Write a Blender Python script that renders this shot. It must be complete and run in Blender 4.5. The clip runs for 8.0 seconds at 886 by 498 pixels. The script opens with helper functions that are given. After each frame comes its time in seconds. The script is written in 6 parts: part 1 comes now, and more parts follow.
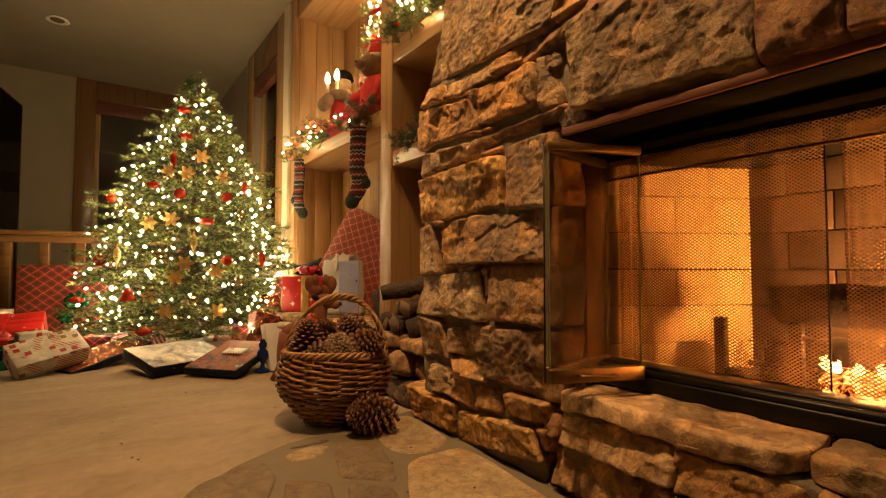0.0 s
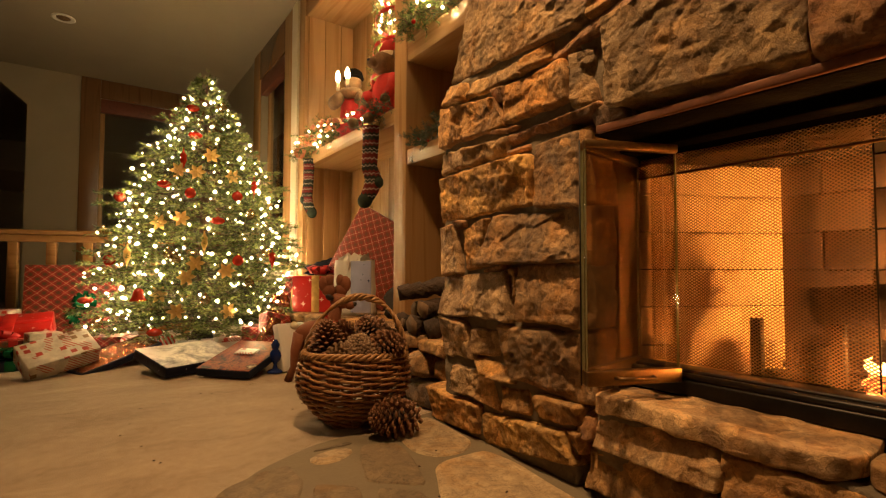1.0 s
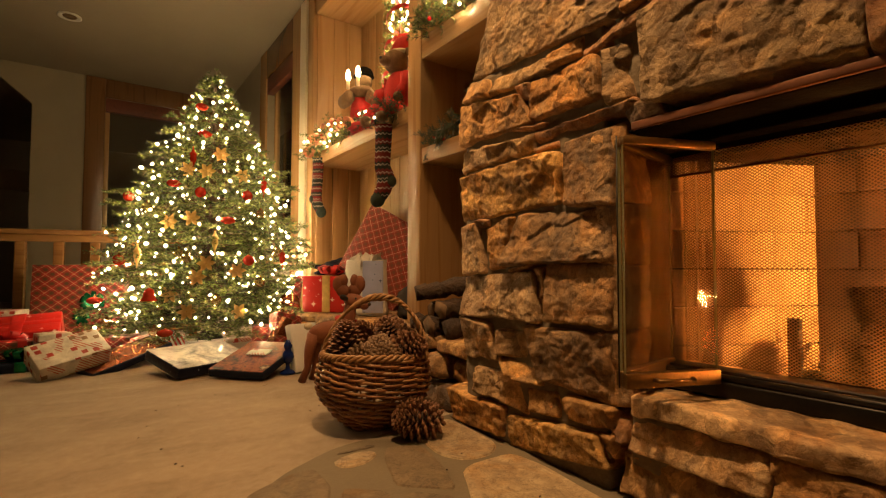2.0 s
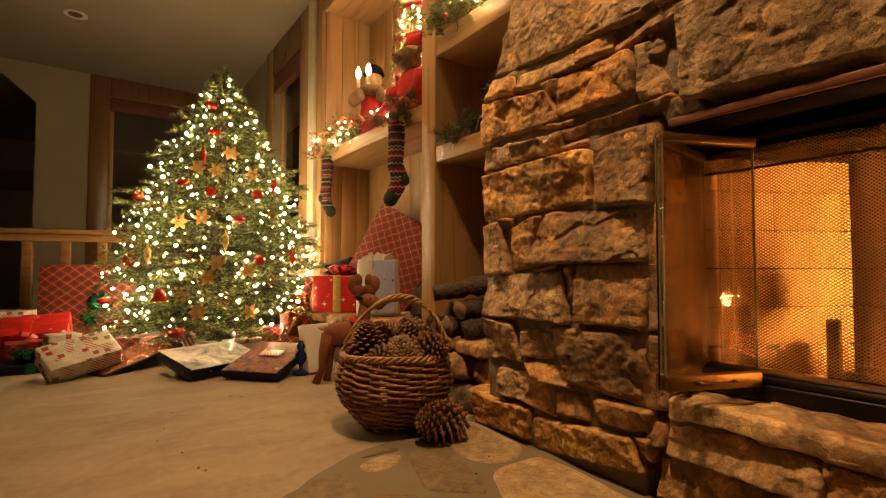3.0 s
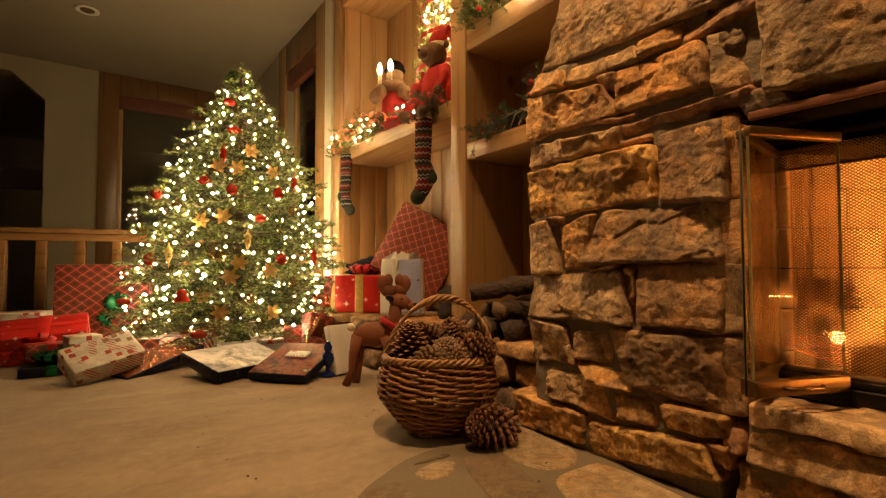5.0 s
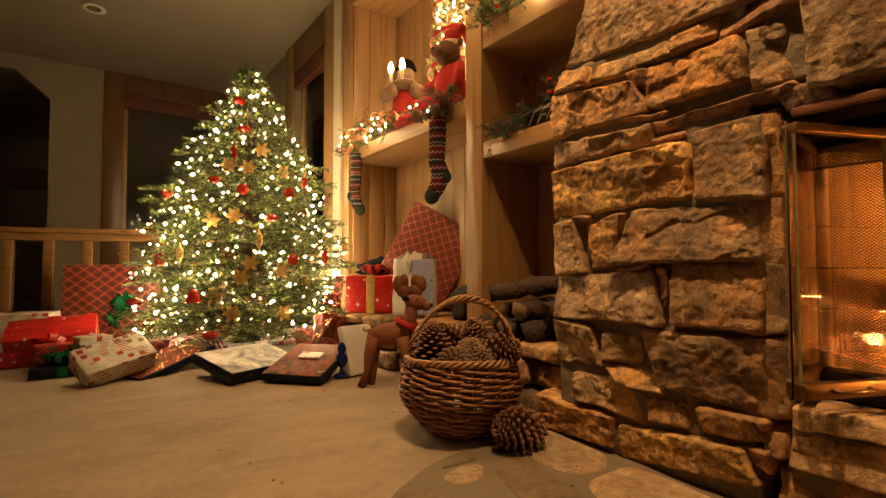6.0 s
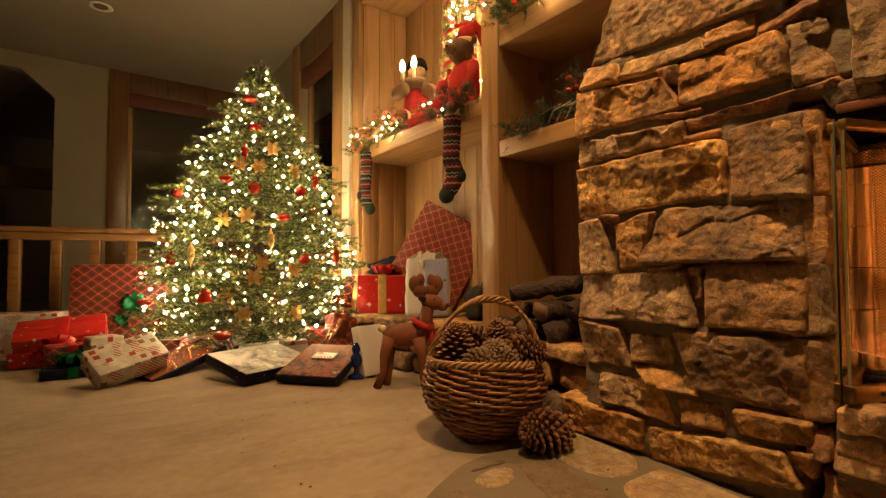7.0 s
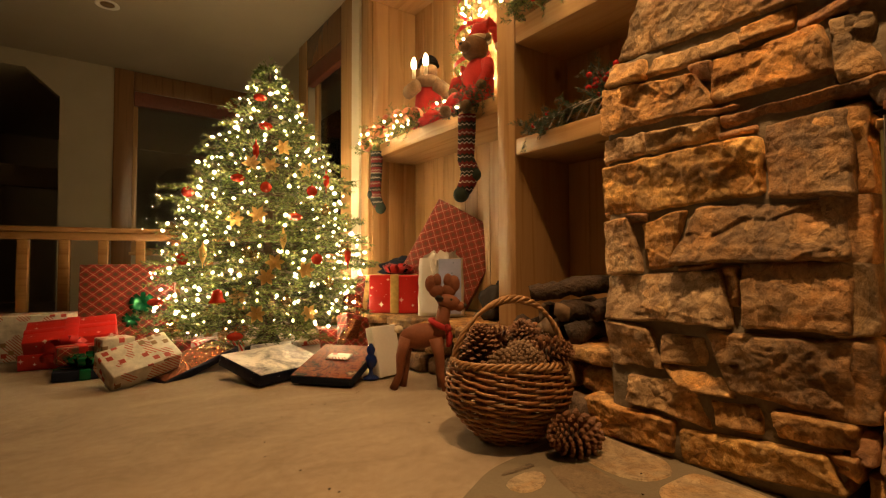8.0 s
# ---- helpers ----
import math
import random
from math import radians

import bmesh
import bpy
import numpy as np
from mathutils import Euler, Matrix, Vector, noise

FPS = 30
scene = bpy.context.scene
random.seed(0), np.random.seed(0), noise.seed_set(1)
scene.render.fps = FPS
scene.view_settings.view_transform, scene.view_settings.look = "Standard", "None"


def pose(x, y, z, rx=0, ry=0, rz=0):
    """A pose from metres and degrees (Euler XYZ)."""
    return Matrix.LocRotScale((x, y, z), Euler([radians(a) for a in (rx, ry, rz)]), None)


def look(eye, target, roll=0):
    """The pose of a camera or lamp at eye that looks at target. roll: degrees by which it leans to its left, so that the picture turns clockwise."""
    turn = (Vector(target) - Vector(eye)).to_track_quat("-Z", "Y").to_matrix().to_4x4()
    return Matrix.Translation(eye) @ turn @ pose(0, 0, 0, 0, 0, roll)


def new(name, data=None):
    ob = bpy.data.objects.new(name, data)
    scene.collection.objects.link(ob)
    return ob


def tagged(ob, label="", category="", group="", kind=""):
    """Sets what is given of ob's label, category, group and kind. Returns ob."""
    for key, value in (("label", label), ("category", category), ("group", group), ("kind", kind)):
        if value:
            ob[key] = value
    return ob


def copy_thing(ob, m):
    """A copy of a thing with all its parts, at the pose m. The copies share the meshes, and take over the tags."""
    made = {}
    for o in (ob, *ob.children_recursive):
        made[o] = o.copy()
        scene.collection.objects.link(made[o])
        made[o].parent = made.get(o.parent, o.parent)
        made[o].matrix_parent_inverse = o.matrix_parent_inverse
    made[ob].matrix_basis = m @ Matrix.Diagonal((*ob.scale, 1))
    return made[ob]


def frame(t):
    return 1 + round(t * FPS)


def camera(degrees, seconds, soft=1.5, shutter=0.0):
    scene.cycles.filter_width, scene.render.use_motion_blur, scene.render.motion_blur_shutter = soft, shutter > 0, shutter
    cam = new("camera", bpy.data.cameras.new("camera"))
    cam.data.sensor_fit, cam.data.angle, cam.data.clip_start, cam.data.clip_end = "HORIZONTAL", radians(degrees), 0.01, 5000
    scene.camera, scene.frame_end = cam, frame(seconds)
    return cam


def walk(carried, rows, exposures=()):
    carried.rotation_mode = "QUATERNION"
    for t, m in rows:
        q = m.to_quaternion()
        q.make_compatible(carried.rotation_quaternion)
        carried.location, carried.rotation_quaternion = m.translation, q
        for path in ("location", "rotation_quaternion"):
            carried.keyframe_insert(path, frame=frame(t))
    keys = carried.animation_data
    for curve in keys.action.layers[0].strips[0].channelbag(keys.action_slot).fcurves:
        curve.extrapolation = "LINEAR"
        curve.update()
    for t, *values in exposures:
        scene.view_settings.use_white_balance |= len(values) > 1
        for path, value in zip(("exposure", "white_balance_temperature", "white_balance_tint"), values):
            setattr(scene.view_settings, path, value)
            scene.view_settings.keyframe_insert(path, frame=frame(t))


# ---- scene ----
cam = camera(84.3, 8.0, 1.2)
PATH = [
    (0, (0.042, 0.061, 0.614), (1.199, 1.69, 0.697), 0.1),
    (0.5, (0.015, 0.097, 0.614), (1.172, 1.726, 0.697), 0.1),
    (1, (-0.015, 0.132, 0.616), (1.144, 1.76, 0.697), 0.1),
    (1.5, (-0.042, 0.168, 0.615), (1.118, 1.796, 0.696), 0.1),
    (3, (-0.121, 0.278, 0.618), (1.04, 1.905, 0.695), 0.0),
    (3.5, (-0.149, 0.315, 0.621), (1.013, 1.941, 0.695), -0.0),
    (4, (-0.176, 0.351, 0.62), (0.986, 1.977, 0.695), -0.0),
    (4.5, (-0.205, 0.388, 0.623), (0.96, 2.013, 0.694), -0.1),
    (6, (-0.287, 0.5, 0.621), (0.879, 2.122, 0.694), -0.1),
    (6.5, (-0.316, 0.537, 0.621), (0.852, 2.159, 0.693), -0.1),
    (7, (-0.346, 0.574, 0.621), (0.824, 2.195, 0.693), -0.1),
    (7.5, (-0.373, 0.611, 0.625), (0.797, 2.232, 0.692), -0.2),
    (8, (-0.399, 0.648, 0.625), (0.771, 2.269, 0.693), -0.2),
]
walk(cam, [(t, look(eye, target, roll)) for t, eye, target, roll in PATH])

# ---- world, lights ----
world = bpy.data.worlds.new("night")
scene.world = world
world.use_nodes = True
world.node_tree.nodes["Background"].inputs[0].default_value = (0.05, 0.07, 0.12, 1)
world.node_tree.nodes["Background"].inputs[1].default_value = 0.006


def lamp(name, kind, place, target, energy, colour, size):
    data = bpy.data.lights.new(name, kind)
    data.energy, data.color = energy, colour
    if kind == "AREA":
        data.shape, data.size = "DISK", size
    else:
        data.shadow_soft_size = size
    ob = new(name, data)
    ob.matrix_world = look(place, target)
    return ob


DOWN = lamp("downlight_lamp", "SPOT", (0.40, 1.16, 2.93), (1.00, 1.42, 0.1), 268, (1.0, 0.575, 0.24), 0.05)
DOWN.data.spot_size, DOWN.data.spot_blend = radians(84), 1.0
# Added fill over the shelves; no lamp is known at this spot.
FILL_SHELF = lamp("downlight_lamp", "SPOT", (0.42, 2.95, 2.93), (0.95, 2.80, 0), 112, (1.0, 0.575, 0.24), 0.05)
FILL_SHELF.data.spot_size, FILL_SHELF.data.spot_blend = radians(125), 0.9
# Added fill from the unseen south end, to lift the lower chimney stones.
FILL_SOUTH = lamp("downlight_lamp", "SPOT", (-0.15, -1.9, 2.93), (0.95, 1.50, 0.0), 32, (1.0, 0.575, 0.24), 0.05)
FILL_SOUTH.data.spot_size, FILL_SOUTH.data.spot_blend = radians(54), 1.0
lamp("fire_lamp", "POINT", (1.625, 0.20, 0.505), (1, 0, 0.5), 138, (1.0, 0.40, 0.085), 0.045)
lamp("fire_lamp", "POINT", (1.500, -0.02, 0.500), (1, 0, 0.5), 34, (1.0, 0.40, 0.085), 0.045)
lamp("fire_lamp", "POINT", (1.455, 0.40, 0.395), (1, 0, 0.5), 3, (1.0, 0.38, 0.09), 0.02)


# ---- materials ----
def nodes_of(name, rough=0.6, metal=0.0, colour=(0.8, 0.8, 0.8)):
    m = bpy.data.materials.new(name)
    m.use_nodes = True
    n, l = m.node_tree.nodes, m.node_tree.links
    b = n["Principled BSDF"]
    b.inputs["Roughness"].default_value = rough
    b.inputs["Metallic"].default_value = metal
    b.inputs["Base Color"].default_value = (*colour, 1)
    return m, n, l, b


def coords(n, l, scale=(1, 1, 1), turn=(0, 0, 0)):
    c = n.new("ShaderNodeTexCoord")
    mp = n.new("ShaderNodeMapping")
    mp.inputs["Scale"].default_value = scale
    mp.inputs["Rotation"].default_value = [radians(a) for a in turn]
    l.new(c.outputs["Object"], mp.inputs["Vector"])
    return mp.outputs["Vector"]


def noise_tex(n, l, vec, scale, detail=5, rough=0.55, distort=0.0):
    t = n.new("ShaderNodeTexNoise")
    t.inputs["Scale"].default_value = scale
    t.inputs["Detail"].default_value = detail
    t.inputs["Roughness"].default_value = rough
    t.inputs["Distortion"].default_value = distort
    l.new(vec, t.inputs["Vector"])
    return t.outputs["Fac"]


def ramp(n, l, fac, stops, constant=False):
    r = n.new("ShaderNodeValToRGB")
    e = r.color_ramp.elements
    if constant:
        r.color_ramp.interpolation = "CONSTANT"
    while len(e) < len(stops):
        e.new(0.5)
    for k, (p, c) in zip(e, stops):
        k.position, k.color = p, (*c, 1)
    l.new(fac, r.inputs["Fac"])
    return r.outputs["Color"]


def bump(n, l, b, height, strength, dist):
    k = n.new("ShaderNodeBump")
    k.inputs["Strength"].default_value = strength
    k.inputs["Distance"].default_value = dist
    l.new(height, k.inputs["Height"])
    l.new(k.outputs["Normal"], b.inputs["Normal"])


def mix(n, l, fac, a, c, mode="MIX"):
    m = n.new("ShaderNodeMix")
    m.data_type, m.blend_type = "RGBA", mode
    for socket, v in ((m.inputs["Factor"], fac), (m.inputs["A"], a), (m.inputs["B"], c)):
        if isinstance(v, (int, float)):
            socket.default_value = v
        elif isinstance(v, tuple):
            socket.default_value = (*v, 1)
        else:
            l.new(v, socket)
    return m.outputs["Result"]


def calc(n, l, op, a, c=0.0):
    m = n.new("ShaderNodeMath")
    m.operation = op
    for socket, v in ((m.inputs[0], a), (m.inputs[1], c)):
        if isinstance(v, (int, float)):
            socket.default_value = v
        else:
            l.new(v, socket)
    return m.outputs[0]


def mottled(name, dark, light, scale=6.0, rough=0.7, metal=0.0, relief=0.3, grain=60.0, dist=0.004, stretch=(1, 1, 1), rough_var=0.15):
    m, n, l, b = nodes_of(name, rough, metal)
    v = coords(n, l, stretch)
    big = noise_tex(n, l, v, scale, 6, 0.6, 0.4)
    fine = noise_tex(n, l, v, grain, 4, 0.6)
    col = ramp(n, l, big, [(0.3, dark), (0.7, light)])
    col = mix(n, l, 0.35, col, ramp(n, l, fine, [(0.3, dark), (0.7, light)]))
    l.new(col, b.inputs["Base Color"])
    l.new(calc(n, l, "ADD", calc(n, l, "MULTIPLY", big, rough_var), rough - rough_var / 2), b.inputs["Roughness"])
    bump(n, l, b, calc(n, l, "ADD", fine, calc(n, l, "MULTIPLY", big, 0.6)), relief, dist)
    return m


def plain(name, colour, rough=0.5, metal=0.0):
    m, n, l, b = nodes_of(name, rough, metal, colour)
    v = coords(n, l)
    f = noise_tex(n, l, v, 35, 3)
    low = tuple(c * 0.75 for c in colour)
    l.new(ramp(n, l, f, [(0.3, low), (0.7, colour)]), b.inputs["Base Color"])
    return m


def wood(name, dark, light, axis="z", rough=0.27, knots=True):
    m, n, l, b = nodes_of(name, rough)
    s = {"x": (0.5, 9, 9), "y": (9, 0.5, 9), "z": (9, 9, 0.5)}[axis]
    v = coords(n, l, s)
    g = noise_tex(n, l, v, 2.0, 5, 0.5, 0.8)
    col = ramp(n, l, g, [(0.25, dark), (0.5, light), (0.8, tuple(c * 0.85 for c in light))])
    info = n.new("ShaderNodeObjectInfo")
    shade = ramp(n, l, info.outputs["Random"], [(0, (0.8, 0.78, 0.76)), (1, (1, 1, 1))])
    col = mix(n, l, 1.0, col, shade, "MULTIPLY")
    if knots:
        vo = n.new("ShaderNodeTexVoronoi")
        vo.inputs["Scale"].default_value = 2.3
        l.new(coords(n, l, tuple(0.8 if k > 1 else 0.55 for k in s)), vo.inputs["Vector"])
        spot = ramp(n, l, vo.outputs["Distance"], [(0.03, (1, 1, 1)), (0.07, (0, 0, 0))])
        col = mix(n, l, calc(n, l, "MULTIPLY", spot, 0.7), col, tuple(c * 0.35 for c in dark))
    l.new(col, b.inputs["Base Color"])
    bump(n, l, b, g, 0.10, 0.0015)
    return m


def rock(name, stops, seed, flake=1.0):
    m, n, l, b = nodes_of(name, 0.8)
    v = coords(n, l)
    info = n.new("ShaderNodeObjectInfo")
    shift = n.new("ShaderNodeVectorMath")
    shift.operation = "ADD"
    l.new(v, shift.inputs[0])
    spread = calc(n, l, "MULTIPLY", info.outputs["Random"], 37.0 + seed)
    l.new(spread, shift.inputs[1])
    v = shift.outputs[0]
    big = noise_tex(n, l, v, 7.5, 7, 0.62, 1.1)
    mid = noise_tex(n, l, v, 26, 6, 0.65, 0.5)
    fine = noise_tex(n, l, v, 130, 4, 0.7)
    col = ramp(n, l, big, [(0.26 + 0.48 * i / (len(stops) - 1), c) for i, c in enumerate(stops)])
    col = mix(n, l, 0.33, col, ramp(n, l, mid, [(0.38, tuple(c * 0.45 for c in stops[0])), (0.60, stops[-1])]))
    col = mix(n, l, 0.4, col, ramp(n, l, fine, [(0.25, (0.45, 0.42, 0.40)), (0.68, (1, 1, 1))]), "MULTIPLY")
    crack = noise_tex(n, l, v, 15, 8, 0.7, 1.6)
    line = ramp(n, l, calc(n, l, "ABSOLUTE", calc(n, l, "SUBTRACT", crack, 0.47)), [(0.0, (0.42, 0.36, 0.32)), (0.022, (1, 1, 1))])
    col = mix(n, l, 0.75, col, line, "MULTIPLY")
    rusty = ramp(n, l, noise_tex(n, l, v, 4.5, 5, 0.6, 0.9), [(0.50, (0, 0, 0)), (0.60, (1, 1, 1))])
    col = mix(n, l, calc(n, l, "MULTIPLY", rusty, 0.5), col, mix(n, l, 1.0, col, (1.0, 0.74, 0.40), "MULTIPLY"))
    ashen = ramp(n, l, noise_tex(n, l, v, 6.5, 6, 0.65, 1.2), [(0.52, (0, 0, 0)), (0.60, (1, 1, 1))])
    col = mix(n, l, calc(n, l, "MULTIPLY", ashen, 0.35), col, (0.17, 0.125, 0.085))
    flakes = []
    rough_v = n.new("ShaderNodeVectorMath")
    rough_v.operation = "MULTIPLY_ADD"
    wander = n.new("ShaderNodeTexNoise")
    wander.inputs["Scale"].default_value = 14
    wander.inputs["Detail"].default_value = 4
    l.new(v, wander.inputs["Vector"])
    l.new(wander.outputs["Color"], rough_v.inputs[0])
    rough_v.inputs[1].default_value = (0.05, 0.05, 0.05)
    l.new(v, rough_v.inputs[2])
    for size in (10.0, 27.0):
        vo = n.new("ShaderNodeTexVoronoi")
        vo.inputs["Scale"].default_value = size
        l.new(rough_v.outputs[0], vo.inputs["Vector"])
        step, lean, dot = (n.new("ShaderNodeVectorMath") for _ in range(3))
        step.operation, lean.operation, dot.operation = "SUBTRACT", "SUBTRACT", "DOT_PRODUCT"
        l.new(rough_v.outputs[0], step.inputs[0])
        l.new(vo.outputs["Position"], step.inputs[1])
        l.new(vo.outputs["Color"], lean.inputs[0])
        lean.inputs[1].default_value = (0.5, 0.5, 0.5)
        l.new(step.outputs[0], dot.inputs[0])
        l.new(lean.outputs[0], dot.inputs[1])
        flakes.append(dot.outputs["Value"])
        hue = n.new("ShaderNodeSeparateColor")
        l.new(vo.outputs["Color"], hue.inputs[0])
        col = mix(n, l, 0.8 * flake, col, ramp(n, l, hue.outputs[0], [(0.0, (0.70, 0.67, 0.64)), (0.55, (1.06, 1.04, 1.0)), (1.0, (1.42, 1.36, 1.20))]), "MULTIPLY")
    tint = ramp(n, l, info.outputs["Random"], [(0, (0.72, 0.72, 0.74)), (0.5, (1, 0.97, 0.93)), (1, (1, 0.93, 0.82))])
    col = mix(n, l, 1.0, col, tint, "MULTIPLY")
    l.new(col, b.inputs["Base Color"])
    h = calc(n, l, "ADD", calc(n, l, "MULTIPLY", mid, 0.55), calc(n, l, "MULTIPLY", fine, 0.34))
    h = calc(n, l, "ADD", h, calc(n, l, "MULTIPLY", crack, 0.9))
    for f, k in zip(flakes, (42.0, 55.0)):
        h = calc(n, l, "ADD", h, calc(n, l, "MULTIPLY", f, k * flake))
    bump(n, l, b, h, 1.0, 0.008)
    return m


ROCK = {
    "t": rock("tan_sandstone", [(0.146, 0.069, 0.029), (0.493, 0.286, 0.112), (0.694, 0.459, 0.213)], 1),
    "y": rock("golden_sandstone", [(0.26, 0.12, 0.035), (0.58, 0.355, 0.12), (0.74, 0.53, 0.24)], 2),
    "g": rock("grey_sandstone", [(0.236, 0.142, 0.071), (0.437, 0.301, 0.159), (0.555, 0.407, 0.236)], 3),
    "d": rock("dark_fieldstone", [(0.143, 0.088, 0.055), (0.325, 0.215, 0.124), (0.611, 0.390, 0.195)], 4),
    "w": rock("pale_mottled_stone", [(0.202, 0.101, 0.050), (0.515, 0.358, 0.213), (0.694, 0.560, 0.392)], 5),
    "r": rock("red_brown_stone", [(0.146, 0.062, 0.031), (0.370, 0.190, 0.090), (0.526, 0.347, 0.202)], 6),
    "k": rock("dark_bench_stone", [(0.078, 0.055, 0.046), (0.169, 0.117, 0.091), (0.312, 0.221, 0.143)], 7),
}
FLAG = rock("flagstone", [(0.40, 0.29, 0.17), (0.52, 0.40, 0.25), (0.62, 0.50, 0.33)], 8, 0.18)
MORTAR = mottled("mortar", (0.13, 0.10, 0.066), (0.24, 0.19, 0.13), 9, 0.9, 0, 0.7, 90, 0.006)
SLATE = rock("dark_flagstone", [(0.15, 0.115, 0.075), (0.20, 0.155, 0.10), (0.26, 0.20, 0.13)], 9, 0.18)
GROUT = mottled("hearth_grout", (0.135, 0.107, 0.070), (0.19, 0.152, 0.10), 4, 0.9, 0, 0.6, 110, 0.004)


def carpet_material():
    m, n, l, b = nodes_of("carpet_pile", 0.95)
    v = coords(n, l)
    patch = noise_tex(n, l, coords(n, l, (1.0, 2.2, 1), (0, 0, 35)), 2.6, 5, 0.6, 0.6)
    tuft = noise_tex(n, l, v, 240, 3, 0.7)
    small = noise_tex(n, l, v, 30, 4, 0.6)
    col = ramp(n, l, patch, [(0.32, (0.235, 0.165, 0.10)), (0.66, (0.42, 0.32, 0.215))])
    col = mix(n, l, 0.35, col, ramp(n, l, small, [(0.35, (0.26, 0.19, 0.12)), (0.65, (0.45, 0.355, 0.25))]))
    col = mix(n, l, 0.45, col, ramp(n, l, tuft, [(0.3, (0.55, 0.52, 0.5)), (0.7, (1, 1, 1))]), "MULTIPLY")
    l.new(col, b.inputs["Base Color"])
    b.inputs["Sheen Weight"].default_value = 0.25
    bump(n, l, b, calc(n, l, "ADD", tuft, calc(n, l, "MULTIPLY", patch, 1.5)), 0.7, 0.006)
    return m


CARPET = carpet_material()
PLASTER = mottled("painted_plaster", (0.255, 0.212, 0.142), (0.30, 0.252, 0.172), 2.5, 0.85, 0, 0.25, 120, 0.002)
CEILING = mottled("ceiling_plaster", (0.255, 0.212, 0.150), (0.295, 0.248, 0.178), 2.0, 0.9, 0, 0.3, 140, 0.002)
# Paler than the plaster: the tree's light is mixed into this colour.
LIT_TRIM = mottled("tree_lit_trim_paint", (0.56, 0.48, 0.35), (0.64, 0.56, 0.42), 3, 0.4, 0, 0.1, 90, 0.001)
PINE_Z = wood("pine_upright", (0.33, 0.175, 0.068), (0.46, 0.275, 0.12), "z")
PINE_Y = wood("pine_lengthways", (0.33, 0.175, 0.068), (0.46, 0.275, 0.12), "y")
PINE_X = wood("pine_crosswise", (0.33, 0.175, 0.068), (0.46, 0.275, 0.12), "x")
# Shelf pine in a darkened copy, so tree light reads weaker on the railing.
PINE_RAIL_DIM = wood("dimmed_orange_pine", (0.20, 0.092, 0.031), (0.30, 0.155, 0.056), "x")
# Darker brown pine for the far casings, side window head and unseen walls.
PINE_DARK = wood("dark_brown_pine", (0.11, 0.050, 0.020), (0.19, 0.095, 0.040), "z")
DARKTRIM = wood("red_brown_valance", (0.09, 0.025, 0.015), (0.15, 0.045, 0.025), "y", 0.5, False)
BLACK = mottled("black_painted_steel", (0.010, 0.009, 0.008), (0.022, 0.020, 0.018), 12, 0.42, 0.6, 0.15, 90, 0.001)
IRON = mottled("cast_iron", (0.012, 0.010, 0.009), (0.035, 0.028, 0.022), 18, 0.6, 0.7, 0.5, 80, 0.002)
RUST = mottled("rusty_lintel_steel", (0.10, 0.032, 0.011), (0.20, 0.064, 0.022), 10, 0.6, 0.3, 0.3, 90, 0.001)
BRASS = mottled("aged_brass", (0.14, 0.08, 0.030), (0.27, 0.165, 0.07), 9, 0.42, 1.0, 0.1, 120, 0.0006)
FIREBRICK = mottled("sooted_firebrick", (0.27, 0.165, 0.085), (0.55, 0.38, 0.21), 5, 0.85, 0, 0.5, 80, 0.003)
# Soot, darkened further to hold down the glare of the near fire lamps.
SOOT_DIM_BRICK = mottled("soot_dimmed_firebrick", (0.013, 0.0075, 0.0045), (0.055, 0.029, 0.014), 5, 0.9, 0, 0.5, 80, 0.003)
SOOT = mottled("soot", (0.0018, 0.0015, 0.0012), (0.006, 0.0048, 0.0038), 8, 0.95, 0, 0.5, 70, 0.004)
SOOT.node_tree.nodes["Principled BSDF"].inputs["Specular IOR Level"].default_value = 0.06
ASH = mottled("ash_bed", (0.05, 0.04, 0.035), (0.16, 0.13, 0.11), 14, 0.95, 0, 0.8, 60, 0.01)
BARK = mottled("log_bark", (0.016, 0.009, 0.006), (0.065, 0.036, 0.020), 9, 0.9, 0, 1.0, 40, 0.015, (1, 1, 1))
CUTWOOD = mottled("split_log_wood", (0.08, 0.045, 0.022), (0.22, 0.13, 0.065), 12, 0.8, 0, 0.5, 50, 0.004)
CHAR = mottled("charred_log", (0.012, 0.010, 0.009), (0.06, 0.04, 0.03), 16, 0.95, 0, 1.0, 50, 0.012)
WICKER = mottled("brown_wicker", (0.095, 0.033, 0.010), (0.34, 0.140, 0.043), 14, 0.5, 0, 0.4, 90, 0.002)
WICKER_RIM = mottled("honey_wicker", (0.18, 0.082, 0.028), (0.44, 0.235, 0.092), 14, 0.45, 0, 0.4, 90, 0.002)
CONE = mottled("pine_cone_scale", (0.07, 0.027, 0.013), (0.30, 0.135, 0.06), 26, 0.6, 0, 0.5, 110, 0.002)
CONE_TIP = mottled("pale_pine_cone", (0.075, 0.038, 0.020), (0.30, 0.18, 0.095), 30, 0.6, 0, 0.5, 110, 0.002)


def needle_material(name, dark, light):
    m, n, l, b = nodes_of(name, 0.6)
    b.inputs["Specular IOR Level"].default_value = 0.25
    geo = n.new("ShaderNodeNewGeometry")
    col = ramp(n, l, geo.outputs["Random Per Island"], [(0.0, dark), (0.6, light), (1.0, tuple(min(1, c * 1.5) for c in light))])
    patch = ramp(n, l, noise_tex(n, l, coords(n, l), 9, 3), [(0.35, (0.45, 0.5, 0.45)), (0.65, (1, 1, 1))])
    l.new(mix(n, l, 1.0, col, patch, "MULTIPLY"), b.inputs["Base Color"])
    return m


